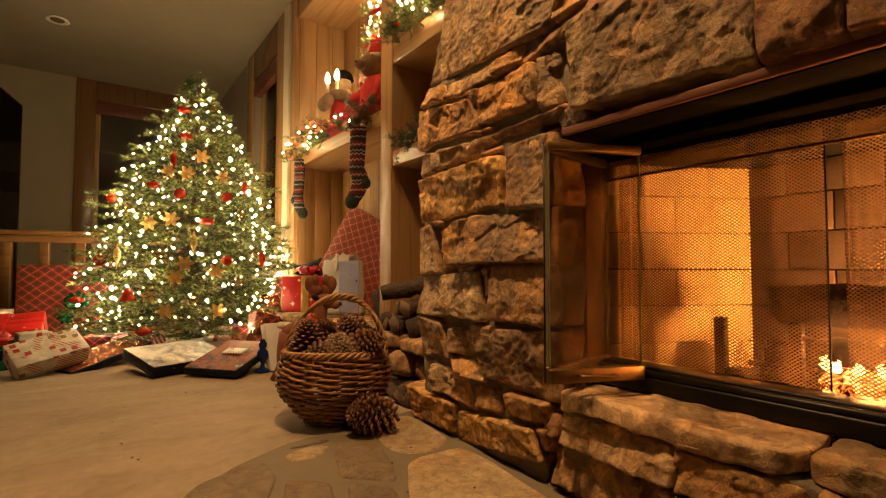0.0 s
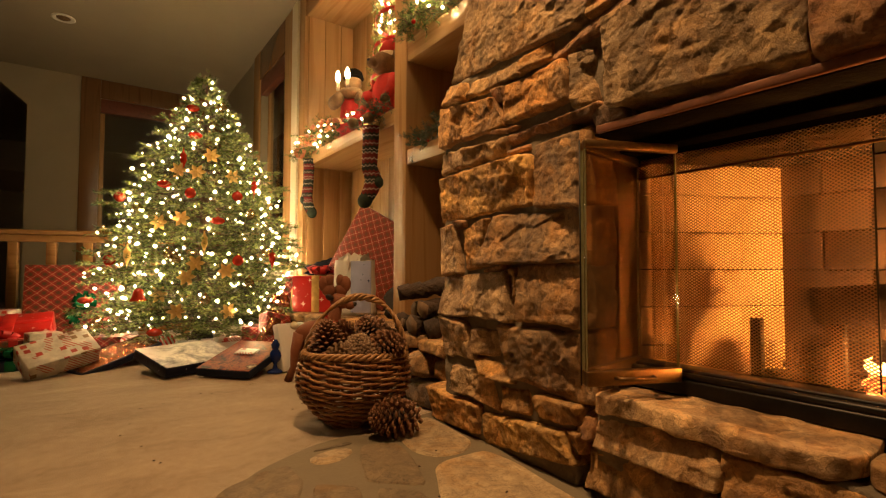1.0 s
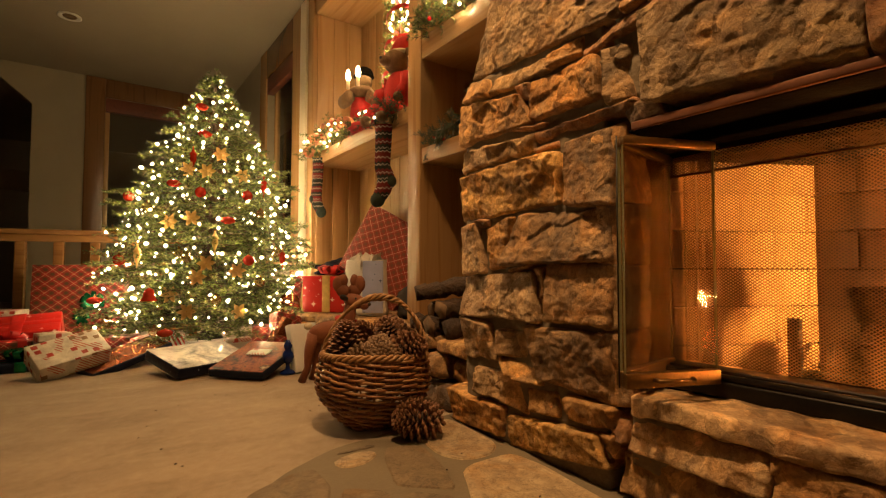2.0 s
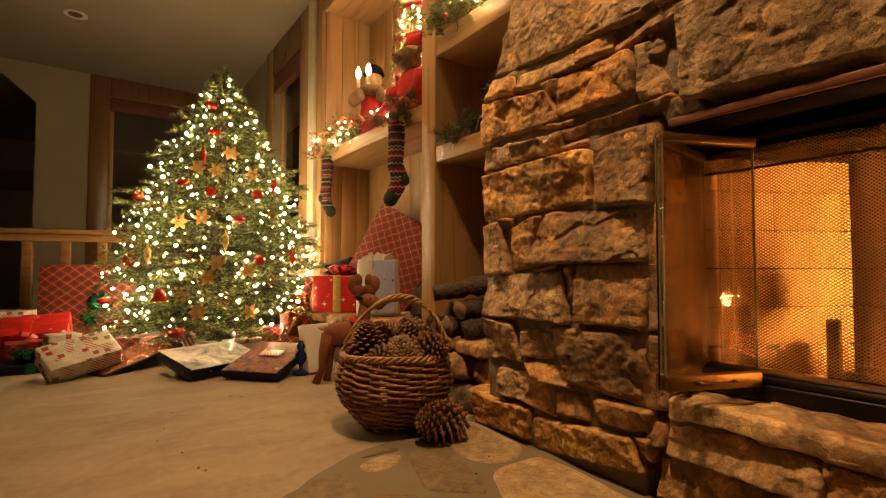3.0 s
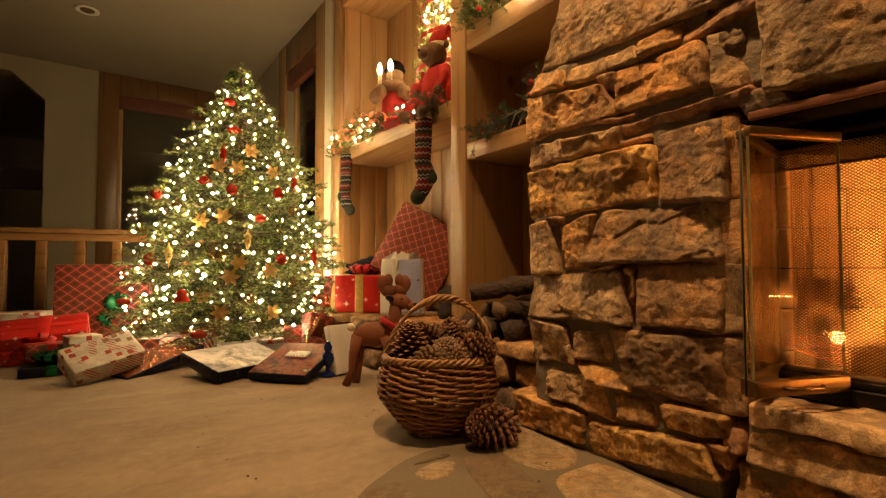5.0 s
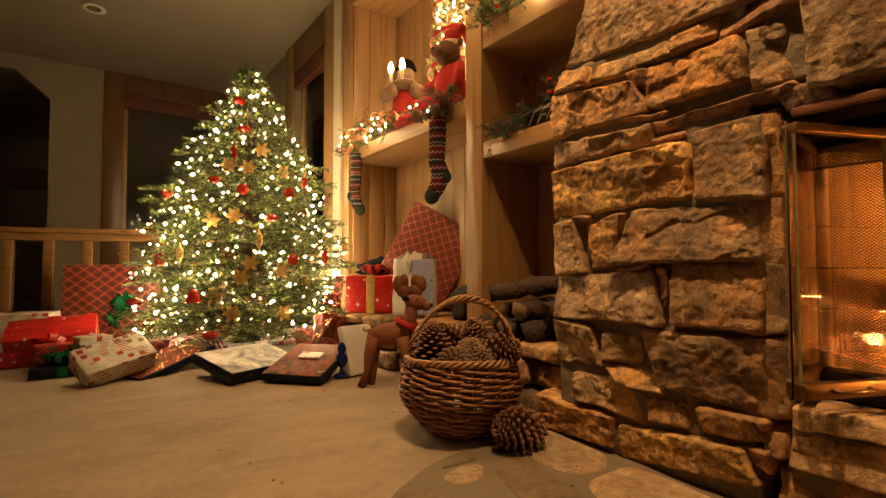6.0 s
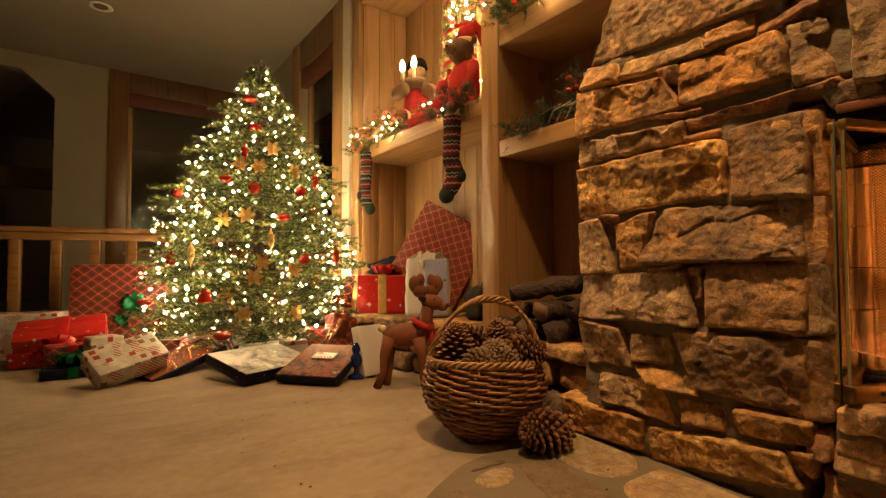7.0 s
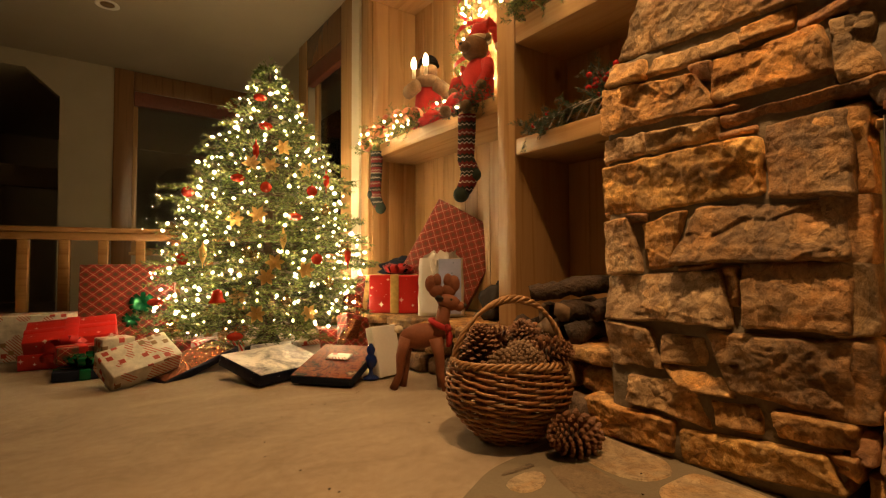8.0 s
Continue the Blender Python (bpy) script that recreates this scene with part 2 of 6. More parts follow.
NEEDLE = needle_material("fir_needle", (0.022, 0.045, 0.012), (0.190, 0.225, 0.062))
NEEDLE_DARK = mottled("dark_garland_needle", (0.012, 0.035, 0.016), (0.04, 0.08, 0.035), 20, 0.5, 0, 0.1, 80, 0.001)
TRUNK = mottled("trunk_bark", (0.06, 0.035, 0.02), (0.14, 0.09, 0.05), 20, 0.9, 0, 0.8, 60, 0.006)
RED_GLOSS = plain("red_lacquer", (0.36, 0.035, 0.018), 0.12)
RED_FELT = mottled("red_felt", (0.28, 0.012, 0.012), (0.50, 0.03, 0.025), 12, 0.95, 0, 0.5, 120, 0.003)
WHITE_PLUSH = mottled("cream_plush", (0.55, 0.45, 0.30), (0.75, 0.66, 0.50), 18, 0.98, 0, 0.8, 150, 0.006)
BROWN_PLUSH = mottled("brown_plush", (0.09, 0.05, 0.022), (0.20, 0.12, 0.058), 18, 0.98, 0, 0.8, 150, 0.006)
DARK_FELT = mottled("dark_felt", (0.015, 0.014, 0.013), (0.05, 0.04, 0.035), 14, 0.95, 0, 0.4, 120, 0.002)
GOLD_LEAF = mottled("gold_fabric", (0.42, 0.23, 0.05), (0.72, 0.47, 0.15), 20, 0.35, 0.25, 0.3, 90, 0.001)
GOLD = plain("gold_metal", (0.80, 0.52, 0.18), 0.22, 1.0)
COPPER_FOIL = mottled("crinkled_copper_foil", (0.16, 0.045, 0.02), (0.44, 0.18, 0.09), 16, 0.25, 0.75, 1.0, 40, 0.012)
RIBBON_RED = plain("red_satin_ribbon", (0.55, 0.02, 0.02), 0.3)
RIBBON_GREEN = plain("green_foil_ribbon", (0.01, 0.16, 0.06), 0.22, 0.5)
RIBBON_GOLD = plain("gold_satin_ribbon", (0.62, 0.42, 0.14), 0.35, 0.3)
TISSUE = mottled("white_tissue_paper", (0.70, 0.66, 0.60), (0.82, 0.79, 0.74), 14, 0.85, 0, 0.8, 40, 0.008)
CARD = mottled("white_card", (0.66, 0.64, 0.60), (0.76, 0.74, 0.70), 3, 0.6, 0, 0.1, 60, 0.001)
NAVY = mottled("navy_cloth", (0.006, 0.009, 0.018), (0.014, 0.019, 0.038), 10, 0.7, 0, 0.6, 60, 0.004)
REINDEER = mottled("reddish_wood_felt", (0.13, 0.038, 0.014), (0.25, 0.08, 0.03), 9, 0.75, 0, 0.4, 90, 0.002)
BLUE_GLASS = plain("cobalt_glaze", (0.008, 0.022, 0.13), 0.08)
BERRY = plain("red_berry", (0.50, 0.02, 0.02), 0.2)
TWIG = mottled("silvered_twig", (0.30, 0.26, 0.20), (0.55, 0.50, 0.42), 25, 0.6, 0.2, 0.5, 90, 0.002)
DARK_PLASTIC = plain("dark_green_wire", (0.01, 0.025, 0.012), 0.5)
WHITE_METAL = plain("white_trim_ring", (0.70, 0.66, 0.58), 0.4)


def glow(name, colour, strength):
    m = bpy.data.materials.new(name)
    m.use_nodes = True
    n, l = m.node_tree.nodes, m.node_tree.links
    n.remove(n["Principled BSDF"])
    e = n.new("ShaderNodeEmission")
    e.inputs[0].default_value, e.inputs[1].default_value = (*colour, 1), strength
    l.new(e.outputs[0], n["Material Output"].inputs[0])
    return m


BULB = glow("lit_mini_bulb", (1.0, 0.70, 0.345), 300)
CANDLE = glow("lit_candle_bulb", (1.0, 0.70, 0.33), 30)
FLAME = glow("flame", (1.0, 0.45, 0.12), 9)
FAR_LIGHT = glow("distant_porch_light", (1.0, 0.9, 0.75), 25)


def ember_material():
    m, n, l, b = nodes_of("glowing_embers", 0.95)
    v = coords(n, l)
    f = noise_tex(n, l, v, 26, 5, 0.7, 0.8)
    l.new(ramp(n, l, f, [(0.3, (0.02, 0.015, 0.012)), (0.7, (0.10, 0.06, 0.04))]), b.inputs["Base Color"])
    l.new(ramp(n, l, f, [(0.42, (0.0, 0.0, 0.0)), (0.52, (1.0, 0.16, 0.02)), (0.66, (1.0, 0.55, 0.20))]), b.inputs["Emission Color"])
    b.inputs["Emission Strength"].default_value = 4
    return m


EMBER = ember_material()


def glass(name, tint, rough=0.0, gloss=0.02):
    m = bpy.data.materials.new(name)
    m.use_nodes = True
    n, l = m.node_tree.nodes, m.node_tree.links
    n.remove(n["Principled BSDF"])
    t, g, f, x = (n.new(k) for k in ("ShaderNodeBsdfTransparent", "ShaderNodeBsdfGlossy", "ShaderNodeLayerWeight", "ShaderNodeMixShader"))
    t.inputs[0].default_value = (*tint, 1)
    g.inputs["Roughness"].default_value = rough
    f.inputs["Blend"].default_value = 0.5
    edge = calc(n, l, "POWER", f.outputs["Facing"], 5.0)
    l.new(calc(n, l, "MINIMUM", calc(n, l, "ADD", calc(n, l, "MULTIPLY", edge, 0.9), 0.035 + gloss), 1.0), x.inputs[0])
    l.new(t.outputs[0], x.inputs[1])
    l.new(g.outputs[0], x.inputs[2])
    l.new(x.outputs[0], n["Material Output"].inputs[0])
    return m


PANE = glass("window_glass", (0.85, 0.87, 0.87), 0.0, 0.03)
DOOR_GLASS = glass("fire_door_glass", (0.86, 0.81, 0.73), 0.01, 0.03)
GLASS_EDGE = plain("green_glass_edge", (0.26, 0.26, 0.14), 0.2)
CLEAR_BALL = glass("clear_bauble_glass", (0.95, 0.86, 0.66), 0.02, 0.24)


def mesh_screen():
    """Woven wire: diamond-shaped gaps between flattened coils."""
    m, n, l, b = nodes_of("fire_screen_wire", 0.4, 0.8, (0.11, 0.065, 0.035))
    c = n.new("ShaderNodeTexCoord")
    s = n.new("ShaderNodeSeparateXYZ")
    l.new(c.outputs["UV"], s.inputs[0])
    lines = []
    for sign in (1, -1):
        k = calc(n, l, "ADD", calc(n, l, "MULTIPLY", s.outputs["X"], 88.0), calc(n, l, "MULTIPLY", s.outputs["Y"], 122.0 * sign))
        lines.append(calc(n, l, "LESS_THAN", calc(n, l, "FRACT", k), 0.37))
    wire = calc(n, l, "MAXIMUM", *lines)
    t, x = n.new("ShaderNodeBsdfTransparent"), n.new("ShaderNodeMixShader")
    l.new(wire, x.inputs[0])
    l.new(t.outputs[0], x.inputs[1])
    round_wire, both = n.new("ShaderNodeBsdfTranslucent"), n.new("ShaderNodeMixShader")
    round_wire.inputs[0].default_value = (0.42, 0.26, 0.14, 1)
    both.inputs[0].default_value = 0.12
    l.new(b.outputs[0], both.inputs[1])
    l.new(round_wire.outputs[0], both.inputs[2])
    l.new(both.outputs[0], x.inputs[2])
    l.new(x.outputs[0], n["Material Output"].inputs[0])
    return m


SCREEN = mesh_screen()


def plaid(name, base, dark, line, pitch=0.075, tilt=1.0):
    """Diagonal tartan paper; the stripes follow the box's own length and height."""
    m, n, l, b = nodes_of(name, 0.4)
    c = n.new("ShaderNodeTexCoord")
    s = n.new("ShaderNodeSeparateXYZ")
    l.new(c.outputs["Object"], s.inputs[0])
    along = calc(n, l, "ADD", s.outputs["X"], s.outputs["Y"])
    lift = calc(n, l, "MULTIPLY", calc(n, l, "ADD", s.outputs["Z"], calc(n, l, "MULTIPLY", s.outputs["Y"], 0.6)), tilt)
    bands, fine = [], []
    for op in ("ADD", "SUBTRACT"):
        k = calc(n, l, "FRACT", calc(n, l, "DIVIDE", calc(n, l, op, along, lift), pitch))
        bands.append(calc(n, l, "LESS_THAN", k, 0.42))
        fine.append(calc(n, l, "LESS_THAN", calc(n, l, "ABSOLUTE", calc(n, l, "SUBTRACT", k, 0.71)), 0.020))
    col = mix(n, l, calc(n, l, "MULTIPLY", calc(n, l, "ADD", *bands), 0.42), base, dark)
    col = mix(n, l, calc(n, l, "MAXIMUM", *fine), col, line)
    l.new(col, b.inputs["Base Color"])
    crease = noise_tex(n, l, coords(n, l), 9, 4, 0.6)
    bump(n, l, b, crease, 0.35, 0.01)
    return m


PLAID = plaid("red_green_plaid_paper", (0.27, 0.015, 0.013), (0.035, 0.042, 0.02), (0.60, 0.36, 0.22), 0.092, 1.25)
PLAID_BAG = plaid("red_tartan_bag_paper", (0.33, 0.05, 0.035), (0.15, 0.07, 0.045), (0.74, 0.42, 0.32), 0.075)


def spotted(name, base, spot, scale, size, second=None, rough=0.4, stretch=(1, 1, 1)):
    """Paper printed with scattered motifs."""
    m, n, l, b = nodes_of(name, rough)
    v = coords(n, l, stretch)
    vo = n.new("ShaderNodeTexVoronoi")
    vo.inputs["Scale"].default_value = scale
    vo.distance = "MINKOWSKI"
    vo.inputs["Exponent"].default_value = 0.5
    l.new(v, vo.inputs["Vector"])
    hit = calc(n, l, "LESS_THAN", vo.outputs["Distance"], size)
    tone = spot
    if second:
        sep = n.new("ShaderNodeSeparateColor")
        l.new(vo.outputs["Color"], sep.inputs[0])
        tone = mix(n, l, calc(n, l, "GREATER_THAN", sep.outputs[0], 0.5), spot, second)
    col = mix(n, l, hit, base, tone)
    col = mix(n, l, 0.5, col, ramp(n, l, noise_tex(n, l, v, 12, 4), [(0.3, (0.7, 0.7, 0.7)), (0.7, (1, 1, 1))]), "MULTIPLY")
    l.new(col, b.inputs["Base Color"])
    bump(n, l, b, noise_tex(n, l, v, 10, 4, 0.6), 0.4, 0.012)
    return m


RED_SNOW = spotted("red_snowflake_paper", (0.48, 0.018, 0.015), (0.78, 0.62, 0.54), 15, 0.62, None, 0.3)


def holiday_print(name):
    """Cream paper with little red and brown motifs between patches of candy stripe."""
    m, n, l, b = nodes_of(name, 0.38)
    v = coords(n, l)
    vo = n.new("ShaderNodeTexVoronoi")
    vo.inputs["Scale"].default_value = 20
    vo.distance = "CHEBYCHEV"
    l.new(v, vo.inputs["Vector"])
    sep = n.new("ShaderNodeSeparateColor")
    l.new(vo.outputs["Color"], sep.inputs[0])
    tone = mix(n, l, calc(n, l, "GREATER_THAN", sep.outputs[0], 0.55), (0.42, 0.04, 0.025), (0.26, 0.15, 0.07))
    hit = calc(n, l, "MULTIPLY", calc(n, l, "LESS_THAN", vo.outputs["Distance"], 0.29), calc(n, l, "GREATER_THAN", sep.outputs[1], 0.35))
    xyz = n.new("ShaderNodeSeparateXYZ")
    l.new(v, xyz.inputs[0])
    run = calc(n, l, "ADD", xyz.outputs["X"], calc(n, l, "ADD", xyz.outputs["Z"], calc(n, l, "MULTIPLY", xyz.outputs["Y"], 0.7)))
    stripe = calc(n, l, "LESS_THAN", calc(n, l, "FRACT", calc(n, l, "DIVIDE", run, 0.020)), 0.42)
    patch = calc(n, l, "GREATER_THAN", noise_tex(n, l, v, 7.5, 1), 0.53)
    col = mix(n, l, calc(n, l, "MULTIPLY", stripe, patch), (0.66, 0.61, 0.52), (0.50, 0.10, 0.065))
    col = mix(n, l, hit, col, tone)
    soft = ramp(n, l, noise_tex(n, l, v, 22, 4), [(0.3, (0.62, 0.62, 0.62)), (0.7, (1, 1, 1))])
    l.new(mix(n, l, 1.0, col, soft, "MULTIPLY"), b.inputs["Base Color"])
    bump(n, l, b, noise_tex(n, l, v, 11, 4, 0.6), 0.5, 0.014)
    return m


WHITE_PRINT = holiday_print("cream_holiday_paper")
NAVY_SNOW = spotted("navy_snowflake_card", (0.007, 0.010, 0.026), (0.40, 0.42, 0.46), 22, 0.22)
LILAC_STAR = spotted("pale_blue_star_paper", (0.40, 0.45, 0.72), (0.05, 0.07, 0.22), 17, 0.55)


def striped(name, a, c, pitch):
    m, n, l, b = nodes_of(name, 0.45)
    cc = n.new("ShaderNodeTexCoord")
    s = n.new("ShaderNodeSeparateXYZ")
    l.new(cc.outputs["Object"], s.inputs[0])
    k = calc(n, l, "FRACT", calc(n, l, "DIVIDE", calc(n, l, "ADD", s.outputs["X"], calc(n, l, "MULTIPLY", s.outputs["Z"], 0.5)), pitch))
    l.new(mix(n, l, calc(n, l, "LESS_THAN", k, 0.5), a, c), b.inputs["Base Color"])
    return m


STRIPE = striped("red_white_striped_paper", (0.55, 0.04, 0.03), (0.66, 0.60, 0.52), 0.03)


def picture(name, stops, scale, rough=0.30):
    """A printed scene on a box lid, as soft patches of its colours."""
    m, n, l, b = nodes_of(name, rough)
    v = coords(n, l)
    f = noise_tex(n, l, v, scale, 5, 0.62, 1.4)
    g = noise_tex(n, l, v, scale * 3.2, 4, 0.6, 0.6)
    c = ramp(n, l, calc(n, l, "ADD", calc(n, l, "MULTIPLY", f, 0.7), calc(n, l, "MULTIPLY", g, 0.3)), stops)
    l.new(c, b.inputs["Base Color"])
    return m


SNOW_LID = picture("snow_scene_print", [(0.36, (0.05, 0.05, 0.06)), (0.46, (0.34, 0.32, 0.32)), (0.54, (0.66, 0.62, 0.56)), (0.66, (0.74, 0.72, 0.68))], 5)
TOWN_LID = picture("winter_town_print", [(0.38, (0.02, 0.008, 0.005)), (0.46, (0.14, 0.022, 0.010)), (0.53, (0.26, 0.060, 0.018)), (0.60, (0.07, 0.022, 0.010)), (0.70, (0.45, 0.30, 0.17))], 9, 0.42)
for m in (TOWN_LID, NAVY, NAVY_SNOW):
    m.node_tree.nodes["Principled BSDF"].inputs["Specular IOR Level"].default_value = 0.15


def knit(name, base, dark, pale):
    """Fair-isle bands up the stocking."""
    m, n, l, b = nodes_of(name, 0.95)
    c = n.new("ShaderNodeTexCoord")
    s = n.new("ShaderNodeSeparateXYZ")
    l.new(c.outputs["Object"], s.inputs[0])
    zig = calc(n, l, "MULTIPLY", calc(n, l, "PINGPONG", s.outputs["Y"], 0.013), 1.0)
    z = calc(n, l, "ADD", s.outputs["Z"], zig)
    k = calc(n, l, "FRACT", calc(n, l, "DIVIDE", z, 0.19))
    col = ramp(n, l, k, [(0.0, base), (0.13, pale), (0.155, dark), (0.24, pale), (0.26, dark), (0.38, base), (0.44, pale), (0.46, base), (0.56, dark), (0.70, pale), (0.72, dark), (0.80, base), (0.93, pale), (0.96, base)], True)
    l.new(col, b.inputs["Base Color"])
    st = noise_tex(n, l, coords(n, l, (1, 1, 1.6)), 220, 2)
    bump(n, l, b, st, 0.8, 0.004)
    return m


KNIT_RED = knit("red_fair_isle_knit", (0.13, 0.010, 0.010), (0.014, 0.016, 0.014), (0.50, 0.44, 0.36))
KNIT_GREEN = knit("green_fair_isle_knit", (0.012, 0.018, 0.014), (0.13, 0.010, 0.010), (0.42, 0.38, 0.30))
KNIT_DARK = mottled("dark_green_knit", (0.01, 0.02, 0.014), (0.03, 0.045, 0.03), 30, 0.95, 0, 0.6, 200, 0.003)


# ---- building helpers ----
def mesh_of(name, bm, material, smooth=True):
    me = bpy.data.meshes.new(name)
    bm.to_mesh(me)
    bm.free()
    for m in (material if isinstance(material, (list, tuple)) else [material]):
        me.materials.append(m)
    for p in me.polygons:
        p.use_smooth = smooth
    return me


def raw_mesh(name, verts, faces, material):
    me = bpy.data.meshes.new(name)
    me.from_pydata(verts.tolist() if hasattr(verts, "tolist") else verts, [], faces.tolist() if hasattr(faces, "tolist") else faces)
    me.materials.append(material)
    return me


def part(name, bm, material, parent, label="", smooth=True):
    me = bm if isinstance(bm, bpy.types.Mesh) else mesh_of(name, bm, material, smooth)
    ob = new(name, me)
    ob.parent = parent
    return tagged(ob, label)


def thing(name, m, label, category, group="", kind=""):
    ob = new(name)
    ob.empty_display_size = 0.05
    ob.matrix_world = m
    return tagged(ob, label, category, group, kind)


def solid(name, bm, material, m, label, category, group="", kind="", smooth=True):
    me = bm if isinstance(bm, bpy.types.Mesh) else mesh_of(name, bm, material, smooth)
    ob = new(name, me)
    ob.matrix_world = m
    return tagged(ob, label, category, group, kind)


def box(bm, x0, x1, y0, y1, z0, z1, bevel=0.004, m=None, slot=0):
    r = bmesh.ops.create_cube(bm, size=1)
    vs = r["verts"]
    for v in vs:
        v.co = Vector(((x0 + x1) / 2 + v.co.x * (x1 - x0), (y0 + y1) / 2 + v.co.y * (y1 - y0), (z0 + z1) / 2 + v.co.z * (z1 - z0)))
    faces = {f for v in vs for f in v.link_faces}
    if bevel:
        out = bmesh.ops.bevel(bm, geom=list({e for v in vs for e in v.link_edges}), offset=bevel, segments=2, profile=0.5, affect="EDGES")
        vs = list({v for f in out["faces"] for v in f.verts} | {v for v in vs if v.is_valid})
        faces = {f for v in vs for f in v.link_faces}
    for f in faces:
        f.material_index = slot
    if m is not None:
        bmesh.ops.transform(bm, matrix=m, verts=vs)
    return bm


def a_box(x0, x1, y0, y1, z0, z1, bevel=0.004, m=None):
    return box(bmesh.new(), x0, x1, y0, y1, z0, z1, bevel, m)


def ball(bm, centre, radii, m=None, level=2, slot=0, wobble=0.0):
    vs = bmesh.ops.create_icosphere(bm, subdivisions=level, radius=1)["verts"]
    for v in vs:
        k = 1 + (noise.noise(v.co * 2.3 + Vector(centre) * 7) * wobble if wobble else 0)
        c = Vector((v.co.x * radii[0] * k, v.co.y * radii[1] * k, v.co.z * radii[2] * k))
        v.co = (m @ c if m else c) + Vector(centre)
    for f in {f for v in vs for f in v.link_faces}:
        f.material_index = slot
    return bm


def tube(bm, pts, radii, sides=8, slot=0, closed=False, cap=True):
    pts = [Vector(p) for p in pts]
    if not hasattr(radii, "__len__"):
        radii = [radii] * len(pts)
    rings, count = [], len(pts)
    up = Vector((0.13, 0.27, 0.95)).normalized()
    for i, p in enumerate(pts):
        a = pts[(i - 1) % count] if closed or i else p
        c = pts[(i + 1) % count] if closed or i < count - 1 else p
        d = (c - a).normalized()
        if abs(d.dot(up)) > 0.97:
            up = Vector((0.95, 0.2, 0.13)).normalized()
        u = d.cross(up).normalized()
        w = d.cross(u)
        rings.append([bm.verts.new(p + (u * math.cos(t) + w * math.sin(t)) * radii[i]) for t in (2 * math.pi * k / sides for k in range(sides))])
    for i in range(count if closed else count - 1):
        r, s = rings[i], rings[(i + 1) % count]
        for k in range(sides):
            bm.faces.new((r[k], r[(k + 1) % sides], s[(k + 1) % sides], s[k])).material_index = slot
    if cap and not closed:
        bm.faces.new(rings[0][::-1]).material_index = slot
        bm.faces.new(rings[-1]).material_index = slot
    return bm


def lathe(bm, profile, sides=24, slot=0):
    """A turned body from (radius, height) pairs."""
    rings = [[bm.verts.new((max(r, 0.0004) * math.cos(t), max(r, 0.0004) * math.sin(t), z)) for t in (2 * math.pi * k / sides for k in range(sides))] for r, z in profile]
    for r, s in zip(rings, rings[1:]):
        for k in range(sides):
            bm.faces.new((r[k], r[(k + 1) % sides], s[(k + 1) % sides], s[k])).material_index = slot
    bm.faces.new(rings[0][::-1]).material_index = slot
    bm.faces.new(rings[-1]).material_index = slot
    return bm


def boulder(x0, x1, y0, y1, z0, z1, seed, cuts=9, round_off=5.0, rough=0.16):
    """A rough-split stone that fills about the given block."""
    bm = bmesh.new()
    bmesh.ops.create_cube(bm, size=2)
    bmesh.ops.subdivide_edges(bm, edges=bm.edges[:], cuts=cuts, use_grid_fill=True)
    c = Vector(((x0 + x1) / 2, (y0 + y1) / 2, (z0 + z1) / 2))
    h = Vector(((x1 - x0) / 2, (y1 - y0) / 2, (z1 - z0) / 2))
    small = min(h)
    for v in bm.verts:
        p = v.co
        k = (abs(p.x) ** round_off + abs(p.y) ** round_off + abs(p.z) ** round_off) ** (-1 / round_off)
        q = Vector((p.x * k * h.x, p.y * k * h.y, p.z * k * h.z))
        s = Vector((seed * 3.7, seed * 1.3, seed * 2.1))
        q += noise.noise_vector(q * 7 + s) * small * rough + noise.noise_vector(q * 22 + s) * small * rough * 0.45
        out = Vector((p.x * abs(p.x) ** 3, p.y * abs(p.y) ** 3, p.z * abs(p.z) ** 3)).normalized()
        cell = noise.voronoi((c + q) * 9 + s)[1][0]
        rnd = noise.noise_vector(cell * 7.7)
        q += out * small * rough * (0.55 * rnd.x + 0.5 * rnd.dot((c + q) * 9 + s - cell))
        v.co = c + q
    return bm


# ---- the room ----
STAY = Matrix.Identity(4)
FACE = 1.415      # front of the built-in shelves
CEIL = 2.98
BACK = 7.55       # far wall


def structure(name, bm, material, label, category, smooth=False):
    return solid(name, bm, material, STAY, label, category, "", "structure", smooth)


structure("floor", a_box(-4.2, 2.6, -3.6, 12.2, -0.12, -0.02, 0), MORTAR, "sub-floor slab below the carpet", "floor")


def carpet_sheet():
    """Wall-to-wall carpet with a faintly uneven pile."""
    bm = bmesh.new()
    bmesh.ops.create_grid(bm, x_segments=60, y_segments=110, size=0.5)
    for v in bm.verts:
        x, y = -4.2 + (v.co.x + 0.5) * 6.0, -3.6 + (v.co.y + 0.5) * 15.8
        v.co = Vector((x, y, 0.003 * noise.noise(Vector((x * 2, y * 2, 0))) - 0.004))
    return bm


structure("carpet", carpet_sheet(), CARPET, "beige wall-to-wall carpet with brushed pile marks", "carpet", True)
structure("ceiling", a_box(-4.2, 2.6, -3.6, 12.2, CEIL, CEIL + 0.12, 0), CEILING, "cream painted plaster ceiling", "ceiling")
# South, west and south-east walls are unseen; dark wood added to soak up bounce.
structure("wall_south", a_box(-4.2, 2.6, -3.7, -3.6, 0, CEIL, 0), PINE_DARK, "unseen wall behind the walk, dark to cut bounce light", "wall")
structure("wall_west", a_box(-4.3, -4.2, -3.6, 12.2, 0, CEIL, 0), PINE_DARK, "unseen side wall, dark to cut bounce light", "wall")

